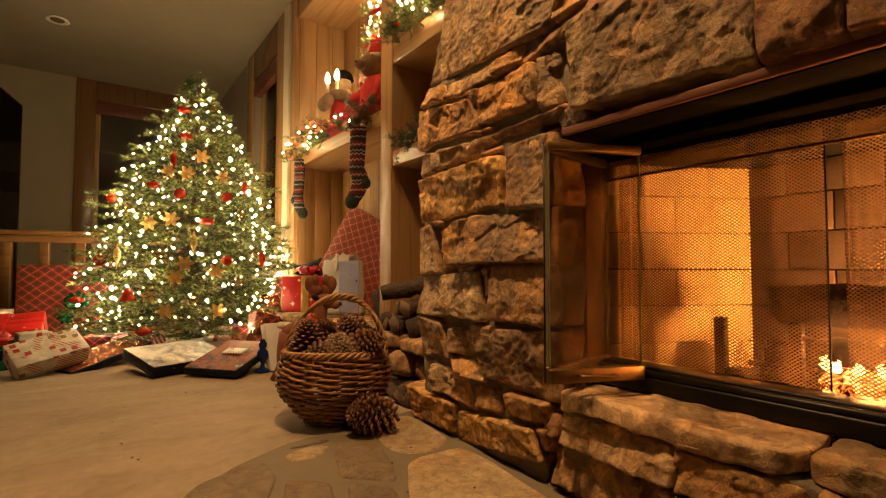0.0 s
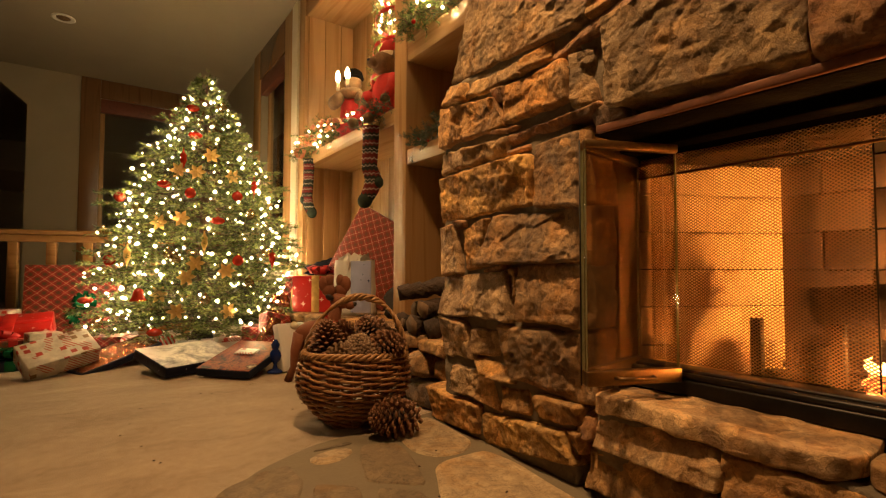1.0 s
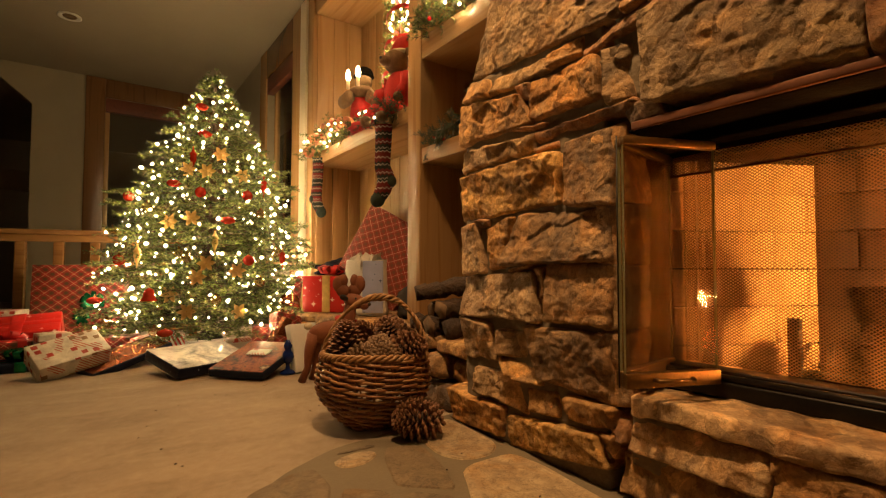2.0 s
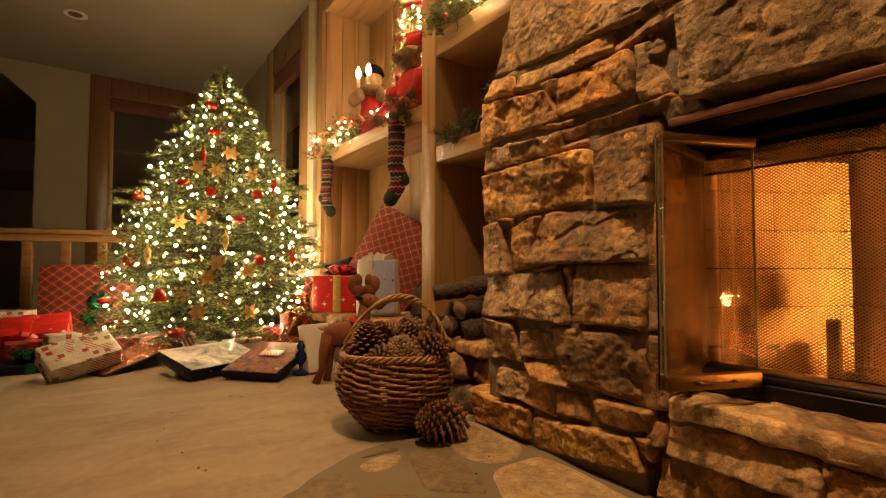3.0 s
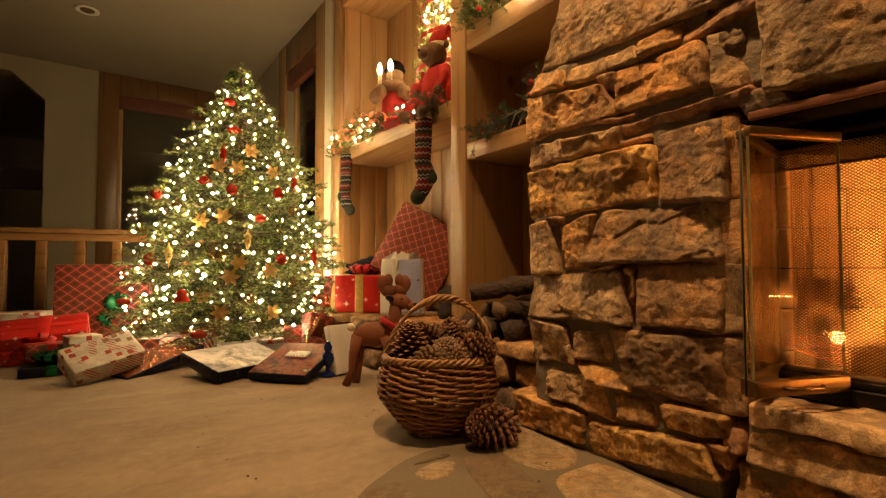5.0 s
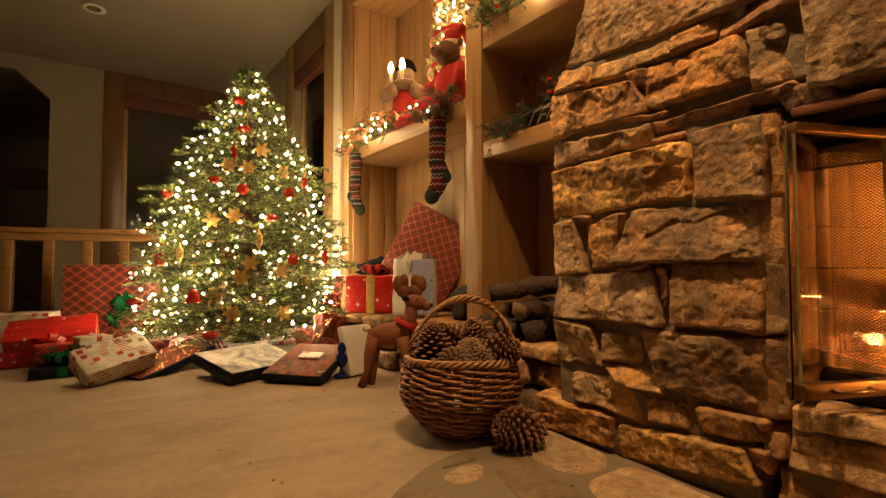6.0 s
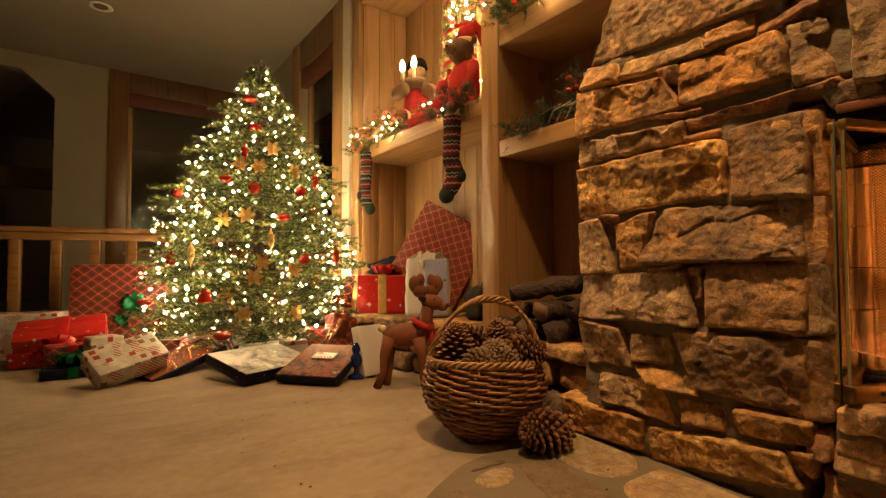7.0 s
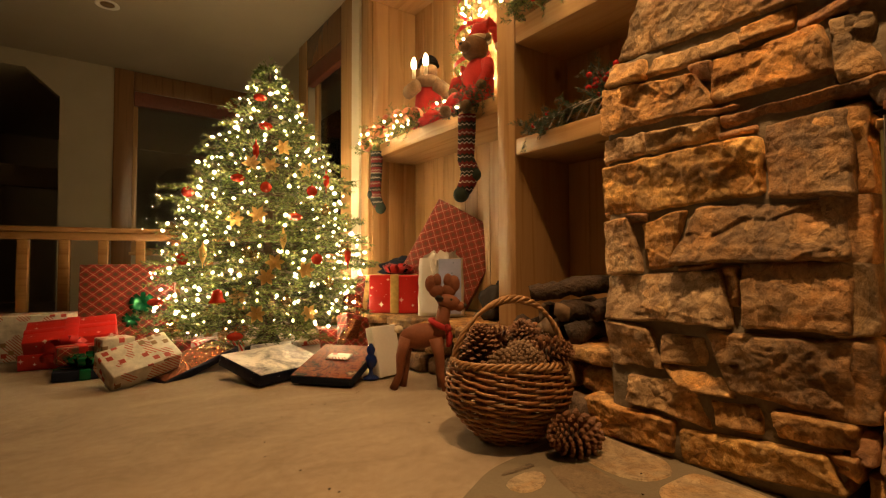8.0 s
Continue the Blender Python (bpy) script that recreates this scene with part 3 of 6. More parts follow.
# far wall with a chamfered opening and a wide window
wall = structure("wall_north", a_box(-0.70, -0.005, BACK, BACK + 0.14, 0, CEIL, 0), PLASTER, "cream painted wall between opening and window", "wall")


def lintel_over_opening():
    bm = bmesh.new()
    shape = [(-4.2, CEIL), (-4.2, 2.80), (-1.0, 2.80), (-0.70, 2.53), (-0.70, CEIL)]
    front = [bm.verts.new((x, BACK, z)) for x, z in shape]
    back = [bm.verts.new((x, BACK + 0.14, z)) for x, z in shape]
    bm.faces.new(front)
    bm.faces.new(back[::-1])
    for i in range(len(shape)):
        j = (i + 1) % len(shape)
        bm.faces.new((front[j], front[i], back[i], back[j]))
    bmesh.ops.recalc_face_normals(bm, faces=bm.faces[:])
    return bm


structure("wall_north_header", lintel_over_opening(), PLASTER, "cream wall above a chamfered opening", "wall")
structure("wall_beyond", a_box(-4.2, 2.6, 12.1, 12.2, 0, CEIL, 0), PLASTER, "cream wall of the dark room beyond", "wall")
structure("beam_beyond", a_box(-4.2, -0.705, 9.6, 9.72, 1.75, 2.05, 0.01), PLASTER, "pale band of wall above dark kitchen openings", "beam")
structure("wall_beside_window", a_box(1.28, 1.50, BACK, BACK + 0.14, 0, CEIL, 0), PLASTER, "cream wall in the far corner", "wall")
structure("wall_under_window", a_box(-0.005, 1.28, BACK, BACK + 0.14, 0, 0.80, 0), PLASTER, "cream wall below the far window", "wall")
structure("wall_over_window", a_box(-0.005, 1.28, BACK, BACK + 0.14, 2.74, CEIL, 0), PLASTER, "cream wall over the far window", "wall")


def wooden_window(name, origin, turn, width, z0, z1, casing, label, side, head):
    """Window with its reveal; x runs along the wall, y into it."""
    w = thing(name, pose(*origin, 0, 0, turn), label, "window", "", "structure")
    part("casing", a_box(-casing, -0.002, -0.022, -0.002, z0 - casing, CEIL - 0.003, 0.004), side, w, "broad pine casing board")
    part("casing", a_box(width + 0.002, width + casing, -0.022, -0.002, z0 - casing, CEIL - 0.003, 0.004), side, w, "broad pine casing board")
    part("head_casing", a_box(0, width, -0.020, -0.002, z1 + 0.003, CEIL - 0.005, 0.004), head, w, "broad pine head board")
    part("window_sill", a_box(-0.03, width + 0.03, -0.06, 0.0, z0 - 0.04, z0, 0.006), PINE_X, w)
    part("valance", a_box(0.004, width - 0.004, -0.01, 0.06, z1 - 0.17, z1 - 0.002, 0.004), DARKTRIM, w, "dark red-brown pleated blind drawn up")
    fr = a_box(0.0, 0.05, 0.07, 0.12, z0, z1, 0.004)
    box(fr, width - 0.05, width, 0.07, 0.12, z0, z1, 0.004)
    box(fr, 0.05, width - 0.05, 0.07, 0.12, z0, z0 + 0.05, 0.004)
    box(fr, 0.05, width - 0.05, 0.07, 0.12, z1 - 0.05, z1, 0.004)
    f = part("window_frame", fr, PINE_Z, w)
    p = part("pane", a_box(0.05, width - 0.05, 0.09, 0.098, z0 + 0.05, z1 - 0.05, 0), PANE, f, "clear glass with night behind", False)
    p.visible_shadow = False
    return w


wooden_window("window_1", (0.0, BACK, 0), 0, 1.28, 0.80, 2.74, 0.20, "pine-framed window on a night garden", PINE_DARK, PINE_DARK)
structure("night_garden", a_box(-4.2, 6.6, 15.0, 15.1, -0.3, 6, 0), SOOT, "dark night outside the windows", "backdrop")
porch = thing("porch_light", pose(0.36, 14.6, 3.20), "small lit lamp outside in the dark", "lamp")
part("lamp_globe", ball(bmesh.new(), (0, 0, 0), (0.035, 0.035, 0.035)), FAR_LIGHT, porch, "lit white globe")
part("lamp_arm", tube(bmesh.new(), [(0, 0, 0.03), (0, 0.1, 0.08), (0, 0.4, 0.09)], 0.012), BLACK, porch)

# window wall in line with the shelves
structure("wall_east", a_box(FACE + 0.008, FACE + 0.14, 5.56, BACK, 0, CEIL, 0), PLASTER, "cream wall beyond the side window", "wall")
structure("wall_east_sill", a_box(FACE + 0.008, FACE + 0.14, 4.36, 5.56, 0, 0.70, 0), PLASTER, "cream wall below the side window", "wall")
structure("wall_east_head", a_box(FACE + 0.008, FACE + 0.14, 4.36, 5.56, 2.66, CEIL, 0), PLASTER, "cream wall above the side window", "wall")
structure("wall_east_pier", a_box(FACE + 0.008, FACE + 0.14, 4.20, 4.68, 0, CEIL, 0), PLASTER, "cream pier between window and shelves", "wall")
wooden_window("window_2", (FACE + 0.004, 5.55, 0), -90, 0.86, 0.70, 2.66, 0.235, "tall pine-framed side window at night", PINE_Z, PINE_DARK)
structure("trim", a_box(FACE - 0.030, FACE - 0.002, 4.30, 4.445, 0, CEIL - 0.004, 0.005), LIT_TRIM, "trim board beside the shelves, tree light painted in as pale cream", "trim")
structure("night_hedge", a_box(4.5, 4.6, -3.6, 15, -0.3, 6, 0), SOOT, "dark night outside the side window", "backdrop")
structure("wall_shelves_back", a_box(1.86, 1.98, -3.6, 4.2, 0, CEIL, 0), PLASTER, "wall behind chimney and shelves", "wall")
# Unseen as well; its dark finish keeps bounced light off the alcoves.
structure("wall_south_east", a_box(1.30, 1.86, -3.6, -0.75, 0, CEIL, 0), PINE_DARK, "unseen wall past the chimney, dark to cut bounce light", "wall")


def ceiling_can(x, y, lit):
    c = thing("recessed_downlight", pose(x, y, CEIL), "white ring recessed downlight in the ceiling", "ceiling light", "recessed downlights")
    bm = bmesh.new()
    prof = [(0.058, 0.0), (0.092, -0.002), (0.095, -0.010), (0.080, -0.016), (0.060, -0.006)]
    part("trim_ring", lathe(bm, prof, 36), WHITE_METAL, c)
    part("baffle", lathe(bmesh.new(), [(0.050, -0.012), (0.056, -0.008), (0.058, -0.004)], 30), GOLD if lit else BROWN_PLUSH, c, "dim bulb face")


ceiling_can(-0.31, 5.90, False)
# Rings for the unseen spots; the second and third go with added fill.
UNSEEN_RINGS = [(0.40, 1.16), (0.42, 2.95), (-0.15, -1.9)]
for cx, cy in UNSEEN_RINGS:
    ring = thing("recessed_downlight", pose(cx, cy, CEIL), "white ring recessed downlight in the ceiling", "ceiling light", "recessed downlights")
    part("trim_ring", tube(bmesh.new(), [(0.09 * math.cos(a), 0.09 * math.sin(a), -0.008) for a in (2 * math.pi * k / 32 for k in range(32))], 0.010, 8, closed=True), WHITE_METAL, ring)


# ---- banister ----
def banister():
    b = thing("banister", STAY, "honey pine stair railing with square posts", "railing")
    start, end = Vector((-3.4, 6.02, 0)), Vector((0.75, 5.20, 0))
    d = (end - start).normalized()
    turn = math.degrees(math.atan2(d.y, d.x))
    length = (end - start).length
    m = pose(start.x, start.y, 0, 0, 0, turn)
    part("handrail", a_box(0, length, -0.055, 0.055, 0.895, 0.935, 0.010, m), PINE_RAIL_DIM, b)
    part("sub_rail", a_box(0, length, -0.025, 0.025, 0.835, 0.893, 0.004, m), PINE_RAIL_DIM, b)
    part("bottom_rail", a_box(0, length, -0.03, 0.03, 0.06, 0.115, 0.004, m), PINE_RAIL_DIM, b)
    k, post = 0, None
    s = 0.103
    while s < length:
        if post is None:
            post = part("baluster", a_box(-0.034, 0.034, -0.034, 0.034, 0.0, 0.834, 0.005), PINE_RAIL_DIM, b)
        else:
            post = part("baluster", post.data, None, b)
        post.matrix_world = m @ pose(s, 0, 0)
        s += 0.254


banister()

# ---- the built-in shelves ----
shelves = thing("built_in_shelves", STAY, "varnished pine built-in shelves with a stone base", "shelves", "", "structure")
part("divider", a_box(FACE, 1.855, 2.508, 2.645, 0.30, CEIL - 0.003, 0.006), PINE_Z, shelves, "broad pine upright")
part("end_panel", a_box(FACE - 0.012, 1.855, 4.165, 4.298, 0.0, CEIL - 0.003, 0.006), PINE_Z, shelves, "broad pine end upright")
for k in range(3):
    part("lining_board", a_box(FACE + 0.02 + 0.146 * k, FACE + 0.163 + 0.146 * k, 4.145, 4.163, 0.31, 2.78, 0.003), PINE_Z, shelves)
for k in range(11):
    part("back_board", a_box(1.836, 1.852, 2.648 + 0.1362 * k, 2.6475 + 0.1362 * (k + 1) - 0.003, 0.31, 2.78, 0.003), PINE_Z, shelves)
for k in range(7):
    part("back_board", a_box(1.838, 1.853, 1.505 + 0.1432 * k, 1.502 + 0.1432 * (k + 1), 0.31, 2.78, 0.003), PINE_Z, shelves)
part("shelf_board", a_box(FACE + 0.004, 1.834, 2.648, 4.143, 1.475, 1.575, 0.006), PINE_Y, shelves, "thick pine shelf")
part("shelf_board", a_box(FACE + 0.004, 1.834, 1.74, 2.505, 1.205, 1.295, 0.006), PINE_Y, shelves, "thick pine shelf")
part("shelf_board", a_box(FACE + 0.004, 1.834, 1.505, 2.505, 1.805, 1.93, 0.006), PINE_Y, shelves, "thick pine shelf")
part("top_board", a_box(FACE + 0.002, 1.855, 1.505, 2.506, 2.78, CEIL - 0.004, 0.006), PINE_Y, shelves)
part("top_board", a_box(FACE + 0.002, 1.855, 2.647, 4.163, 2.78, CEIL - 0.004, 0.006), PINE_Y, shelves)

# ---- stone bench below the shelves ----
bench = thing("stone_bench", STAY, "rough dark stone ledge below the shelves", "stone ledge", "", "structure")
part("core", a_box(1.30, 1.855, 1.72, 4.16, 0.0, 0.262, 0.01), MORTAR, bench)
rng = random.Random(5)
y = 1.70
n_rock = 0
while y < 4.1:
    w = rng.uniform(0.24, 0.46)
    part("cap_stone", boulder(1.17 + rng.uniform(-0.02, 0.03), 1.86, y, y + w - 0.012, 0.235, 0.302 + rng.uniform(-0.006, 0.004), n_rock, 9, 7, 0.2), ROCK["t" if n_rock in (0, 3) else "d"], bench)
    y += w
    n_rock += 1
for z0, z1, x0 in ((0.115, 0.232, 1.19), (-0.01, 0.11, 1.17)):
    y = 1.66 + z0
    while y < 4.1:
        w = rng.uniform(0.16, 0.34)
        part("face_stone", boulder(x0 + rng.uniform(-0.03, 0.03), 1.36, y, y + w - 0.015, z0 + rng.uniform(0, 0.01), z1, n_rock, 8, 4, 0.26), ROCK[rng.choice("kdkt")], bench)
        y += w
        n_rock += 1


# ---- the stone chimney breast ----
def face_x(y):
    return 1.105 + 0.045 * (y - 1.0)


chimney = thing("stone_fireplace", STAY, "rustic fieldstone chimney breast with an open firebox", "fireplace", "", "structure")


def mortar_core(name, y0, y1, z0, z1):
    """Rough-pointed mortar, a little behind the face of the stones."""
    bm = bmesh.new()
    nu, nv = max(2, int((y1 - y0) / 0.014)), max(2, int((z1 - z0) / 0.014))
    rows = []
    for j in range(nv + 1):
        row = []
        for i in range(nu + 1):
            yy, zz = y0 + (y1 - y0) * i / nu, z0 + (z1 - z0) * j / nv
            q = Vector((0, yy, zz))
            row.append(bm.verts.new((face_x(yy) + 0.003 + 0.009 * noise.noise(q * 13) + 0.004 * noise.noise(q * 45), yy, zz)))
        rows.append(row)
    for j in range(nv):
        for i in range(nu):
            bm.faces.new((rows[j][i], rows[j][i + 1], rows[j + 1][i + 1], rows[j + 1][i]))
    rim = rows[0][:-1] + [r_[-1] for r_ in rows[:-1]] + rows[-1][:0:-1] + [r_[0] for r_ in rows[:0:-1]]
    back = [bm.verts.new((1.855, v.co.y, v.co.z)) for v in rim]
    for i in range(len(rim)):
        j = (i + 1) % len(rim)
        bm.faces.new((rim[j], rim[i], back[i], back[j]))
    bm.faces.new(back)
    bmesh.ops.recalc_face_normals(bm, faces=bm.faces[:])
    part(name, bm, MORTAR, chimney, "grey-brown mortar")


mortar_core("core_pier", 1.06, 1.735, 0.0, 1.345)
mortar_core("core_pier", 1.025, 1.50, 1.346, CEIL - 0.004)
mortar_core("core_base", -0.70, 0.985, 0.0, 0.235)
mortar_core("core_head", -0.70, 1.022, 1.075, CEIL - 0.004)
mortar_core("core_pier", -0.70, -0.13, 0.24, 1.07)

stone_count = [0]


def stone(tone, ya, za, yb, zb, yc, zc, yd, zd):
    """One face stone from its four corners: top far, top near, bottom near, bottom far."""
    stone_count[0] += 1
    seed = stone_count[0]
    r = random.Random(seed)
    cy, cz = (ya + yb + yc + yd) / 4, (za + zb + zc + zd) / 4
    grow = [(p - c) * (1 + 0.024 / (2 * abs(p - c) + 0.02)) + c for p, c in zip((ya, za, yb, zb, yc, zc, yd, zd), (cy, cz) * 4)]
    ya, za, yb, zb, yc, zc, yd, zd = grow
    wide = max(abs(ya - yb), abs(yd - yc))
    tall = max(abs(za - zd), abs(zb - zc))
    nu, nv = max(8, int(wide / 0.0055)), max(7, int(tall / 0.0055))
    proud = r.uniform(0.008, 0.020) + 0.04 * min(tall, 0.2)
    deep = 0.10
    calm = 0.45 if tall > 0.2 else 1.0
    off = Vector((seed * 2.17, seed * 1.31, seed * 0.73))
    tip = r.uniform(-0.018, 0.018)
    lean = r.uniform(-0.022, 0.014)
    bm = bmesh.new()
    rows = []
    er, es = 0.013 / max(tall, 0.03), 0.013 / max(wide, 0.03)
    for j in range(nv + 1):
        v = j / nv
        row = []
        for i in range(nu + 1):
            u = i / nu
            yy = (1 - v) * ((1 - u) * yd + u * yc) + v * ((1 - u) * ya + u * yb)
            zz = (1 - v) * ((1 - u) * zd + u * zc) + v * ((1 - u) * za + u * zb)
            q = Vector((0, yy, zz)) * 9 + off
            rim = min(1, min(u, 1 - u) / min(es, 0.4)), min(1, min(v, 1 - v) / min(er, 0.4))
            f = (1 - (1 - rim[0]) ** 2.6) * (1 - (1 - rim[1]) ** 2.6)
            corner = (1 - rim[0]) * (1 - rim[1])
            yy += (cy - yy) * 0.08 * corner + 0.010 * noise.noise(q * 1.6)
            zz += (cz - zz) * 0.10 * corner + 0.008 * noise.noise(q * 1.6 + Vector((9, 0, 0)))
            crag = noise.noise(Vector((0, yy * 5.5, zz * 11)) + off) * 0.008 * calm
            cell = noise.voronoi(Vector((seed * 5.3, yy * 8.0, zz * 15.0)))[1][0]
            rnd = noise.noise_vector(cell * 7.7)
            facet = calm * 0.010 * rnd.x + calm * 0.018 * (rnd.y * (yy * 8.0 - cell.y) + rnd.z * (zz * 15.0 - cell.z))
            chip = noise.voronoi(Vector((seed * 2.9, yy * 26.0, zz * 38.0)))[1][0]
            rnd = noise.noise_vector(chip * 9.1)
            facet += 0.0022 * rnd.x + 0.0040 * (rnd.y * (yy * 26.0 - chip.y) + rnd.z * (zz * 38.0 - chip.z))
            ridge = abs(noise.noise(Vector((seed, yy * 13, zz * 24)) + off)) + 0.6 * abs(noise.noise(Vector((seed, yy * 31, zz * 52)) + off))
            facet += 0.0015 - 0.0036 * ridge
            grit = noise.noise(Vector((0, yy * 60, zz * 70)) + off) * 0.003
            out = (proud + tip * (u - 0.5) * 2 + lean * (v - 0.5) * 2 + crag + facet + grit) * f - 0.036 * (1 - f)
            row.append(bm.verts.new((face_x(yy) - out, yy, zz)))
        rows.append(row)
    for j in range(nv):
        for i in range(nu):
            bm.faces.new((rows[j][i], rows[j][i + 1], rows[j + 1][i + 1], rows[j + 1][i]))
    rim = rows[0][:-1] + [r_[-1] for r_ in rows[:-1]] + rows[-1][:0:-1] + [r_[0] for r_ in rows[:0:-1]]
    back = [bm.verts.new((face_x(v.co.y) + deep, v.co.y, v.co.z)) for v in rim]
    for i in range(len(rim)):
        j = (i + 1) % len(rim)
        bm.faces.new((rim[j], rim[i], back[i], back[j]))
    bmesh.ops.recalc_face_normals(bm, faces=bm.faces[:])
    part("stone", bm, ROCK[tone], chimney)


stone("g", 1.535, 1.712, 0.961, 1.472, 0.989, 1.321, 1.691, 1.359)
stone("t", 1.717, 1.359, 1.579, 1.319, 1.586, 1.262, 1.735, 1.275)
stone("g", 1.532, 1.318, 1.290, 1.296, 1.263, 1.252, 1.580, 1.264)
stone("t", 1.269, 1.308, 1.138, 1.312, 1.143, 1.263, 1.257, 1.253)
stone("r", 1.427, 1.250, 1.353, 1.235, 1.358, 1.183, 1.392, 1.199)
stone("t", 1.348, 1.240, 1.081, 1.230, 1.060, 1.108, 1.356, 1.115)
stone("g", 1.059, 1.233, 0.976, 1.233, 0.965, 1.076, 1.038, 1.075)
stone("r", 1.131, 1.300, 0.854, 1.324, 0.814, 1.281, 1.121, 1.243)
stone("t", 0.984, 1.401, 0.863, 1.358, 0.882, 1.328, 0.980, 1.317)
stone("t", 1.748, 1.264, 1.406, 1.211, 1.353, 1.110, 1.754, 1.105)
stone("r", 1.334, 1.064, 0.957, 1.068, 0.957, 1.042, 1.328, 1.032)
stone("k", 0.998, 1.053, 0.895, 1.064, 0.868, 1.005, 0.967, 1.002)
stone("r", 1.458, 1.111, 1.287, 1.090, 1.292, 1.073, 1.453, 1.093)
stone("w", 1.749, 1.077, 1.586, 1.071, 1.570, 1.005, 1.751, 0.995)
stone("g", 1.563, 1.062, 1.344, 1.062, 1.338, 1.007, 1.560, 1.000)
stone("r", 1.338, 1.017, 1.241, 1.019, 1.236, 0.999, 1.333, 0.999)
stone("y", 1.751, 0.978, 1.229, 0.981, 1.222, 0.826, 1.754, 0.803)
stone("d", 1.210, 1.010, 1.029, 1.005, 1.023, 0.792, 1.203, 0.813)
stone("w", 1.754, 0.782, 1.654, 0.786, 1.604, 0.604, 1.743, 0.591)
stone("r", 1.674, 0.798, 1.578, 0.795, 1.592, 0.767, 1.645, 0.768)
stone("t", 1.601, 0.762, 1.444, 0.794, 1.505, 0.623, 1.565, 0.612)
stone("d", 1.401, 0.797, 1.034, 0.782, 1.038, 0.641, 1.487, 0.630)
stone("r", 1.468, 0.614, 1.345, 0.628, 1.350, 0.613, 1.478, 0.592)
stone("w", 1.753, 0.578, 1.344, 0.608, 1.315, 0.448, 1.736, 0.437)
stone("t", 1.339, 0.609, 1.293, 0.616, 1.291, 0.507, 1.332, 0.496)
stone("d", 1.279, 0.621, 1.036, 0.630, 1.036, 0.460, 1.272, 0.453)
stone("w", 1.743, 0.426, 1.586, 0.408, 1.539, 0.290, 1.734, 0.277)
stone("w", 1.523, 0.398, 1.395, 0.399, 1.392, 0.320, 1.529, 0.310)
stone("d", 1.381, 0.423, 1.039, 0.424, 1.044, 0.246, 1.316, 0.263)
stone("t", 1.539, 0.299, 1.370, 0.305, 1.311, 0.244, 1.458, 0.244)
stone("w", 1.653, 0.239, 1.445, 0.253, 1.381, 0.137, 1.661, 0.160)
stone("t", 1.381, 0.219, 1.254, 0.227, 1.238, 0.162, 1.354, 0.152)
stone("t", 1.213, 0.226, 1.031, 0.233, 1.032, 0.184, 1.197, 0.158)
stone("t", 1.849, 0.130, 1.503, 0.119, 1.505, 0.029, 1.812, 0.009)
stone("y", 1.477, 0.105, 1.105, 0.147, 1.053, 0.064, 1.472, 0.005)
stone("t", 1.093, 0.151, 1.025, 0.160, 1.037, 0.105, 1.071, 0.109)
stone("g", 0.925, 1.285, 0.487, 1.290, 0.470, 1.030, 0.925, 1.045)
stone("r", 0.470, 1.150, 0.348, 1.145, 0.328, 1.016, 0.462, 1.022)
stone("r", 0.342, 1.081, 0.227, 1.107, 0.218, 1.005, 0.320, 1.014)
stone("w", 0.975, 0.222, 0.655, 0.226, 0.650, 0.150, 0.985, 0.140)
stone("t", 0.640, 0.226, 0.395, 0.226, 0.385, 0.140, 0.635, 0.142)
stone("g", 0.380, 0.226, 0.090, 0.226, 0.085, 0.140, 0.370, 0.140)
stone("t", 1.015, 0.124, 0.690, 0.134, 0.670, 0.040, 1.010, 0.025)
stone("w", 0.675, 0.128, 0.391, 0.130, 0.376, 0.030, 0.655, 0.035)
stone("r", 1.040, 0.215, 0.995, 0.215, 0.995, 0.150, 1.040, 0.150)

# jamb returns beside the firebox, the hearth slabs and the steel lintel
for k, (z0, z1) in enumerate(((0.245, 0.44), (0.45, 0.625), (0.635, 0.79), (0.80, 1.01))):
    part("jamb_stone", boulder(1.100, 1.212, 0.985, 1.10, z0 - 0.006, z1 + 0.006, 40 + k, 24, 12, 0.22), ROCK["dgdt"[k]], chimney)
for k, (y0, y1) in enumerate(((0.415, 0.985), (-0.02, 0.406), (-0.45, -0.03))):
    part("hearth_slab", boulder(1.062 + 0.008 * (k % 2), 1.268, y0, y1, 0.236, 0.287, 60 + k, 60, 9, 0.48), ROCK["wgt"[k]], chimney)
part("lintel_bar", a_box(1.108, 1.255, -0.40, 0.985, 0.984, 0.991, 0.002), SOOT, chimney, "sooted steel angle under the lintel stones")
part("lintel_bar", a_box(1.080, 1.094, -0.40, 0.96, 0.982, 1.003, 0.003), RUST, chimney, "rusty steel angle under the lintel stones")

# ---- firebox ----
firebox = thing("firebox", STAY, "sooted firebrick firebox behind a mesh screen", "firebox", "", "structure")
FB = {"front": 1.318, "back": 1.75, "left": 0.99, "left_back": 0.765, "right": -0.11, "right_back": 0.11}
part("box_floor", a_box(1.25, 1.80, -0.13, 1.02, 0.239, 0.275, 0), SOOT, firebox)
part("box_roof", a_box(1.312, 1.854, -0.13, 1.02, 0.942, 1.072, 0), SOOT, firebox)
part("box_back", a_box(1.785, 1.80, -0.13, 1.02, 0.277, 0.940, 0), SOOT, firebox)
part("box_side", a_box(1.33, 1.784, 1.001, 1.020, 0.277, 0.940, 0), SOOT, firebox)
part("box_side", a_box(1.33, 1.784, -0.128, -0.112, 0.277, 0.940, 0), SOOT, firebox)


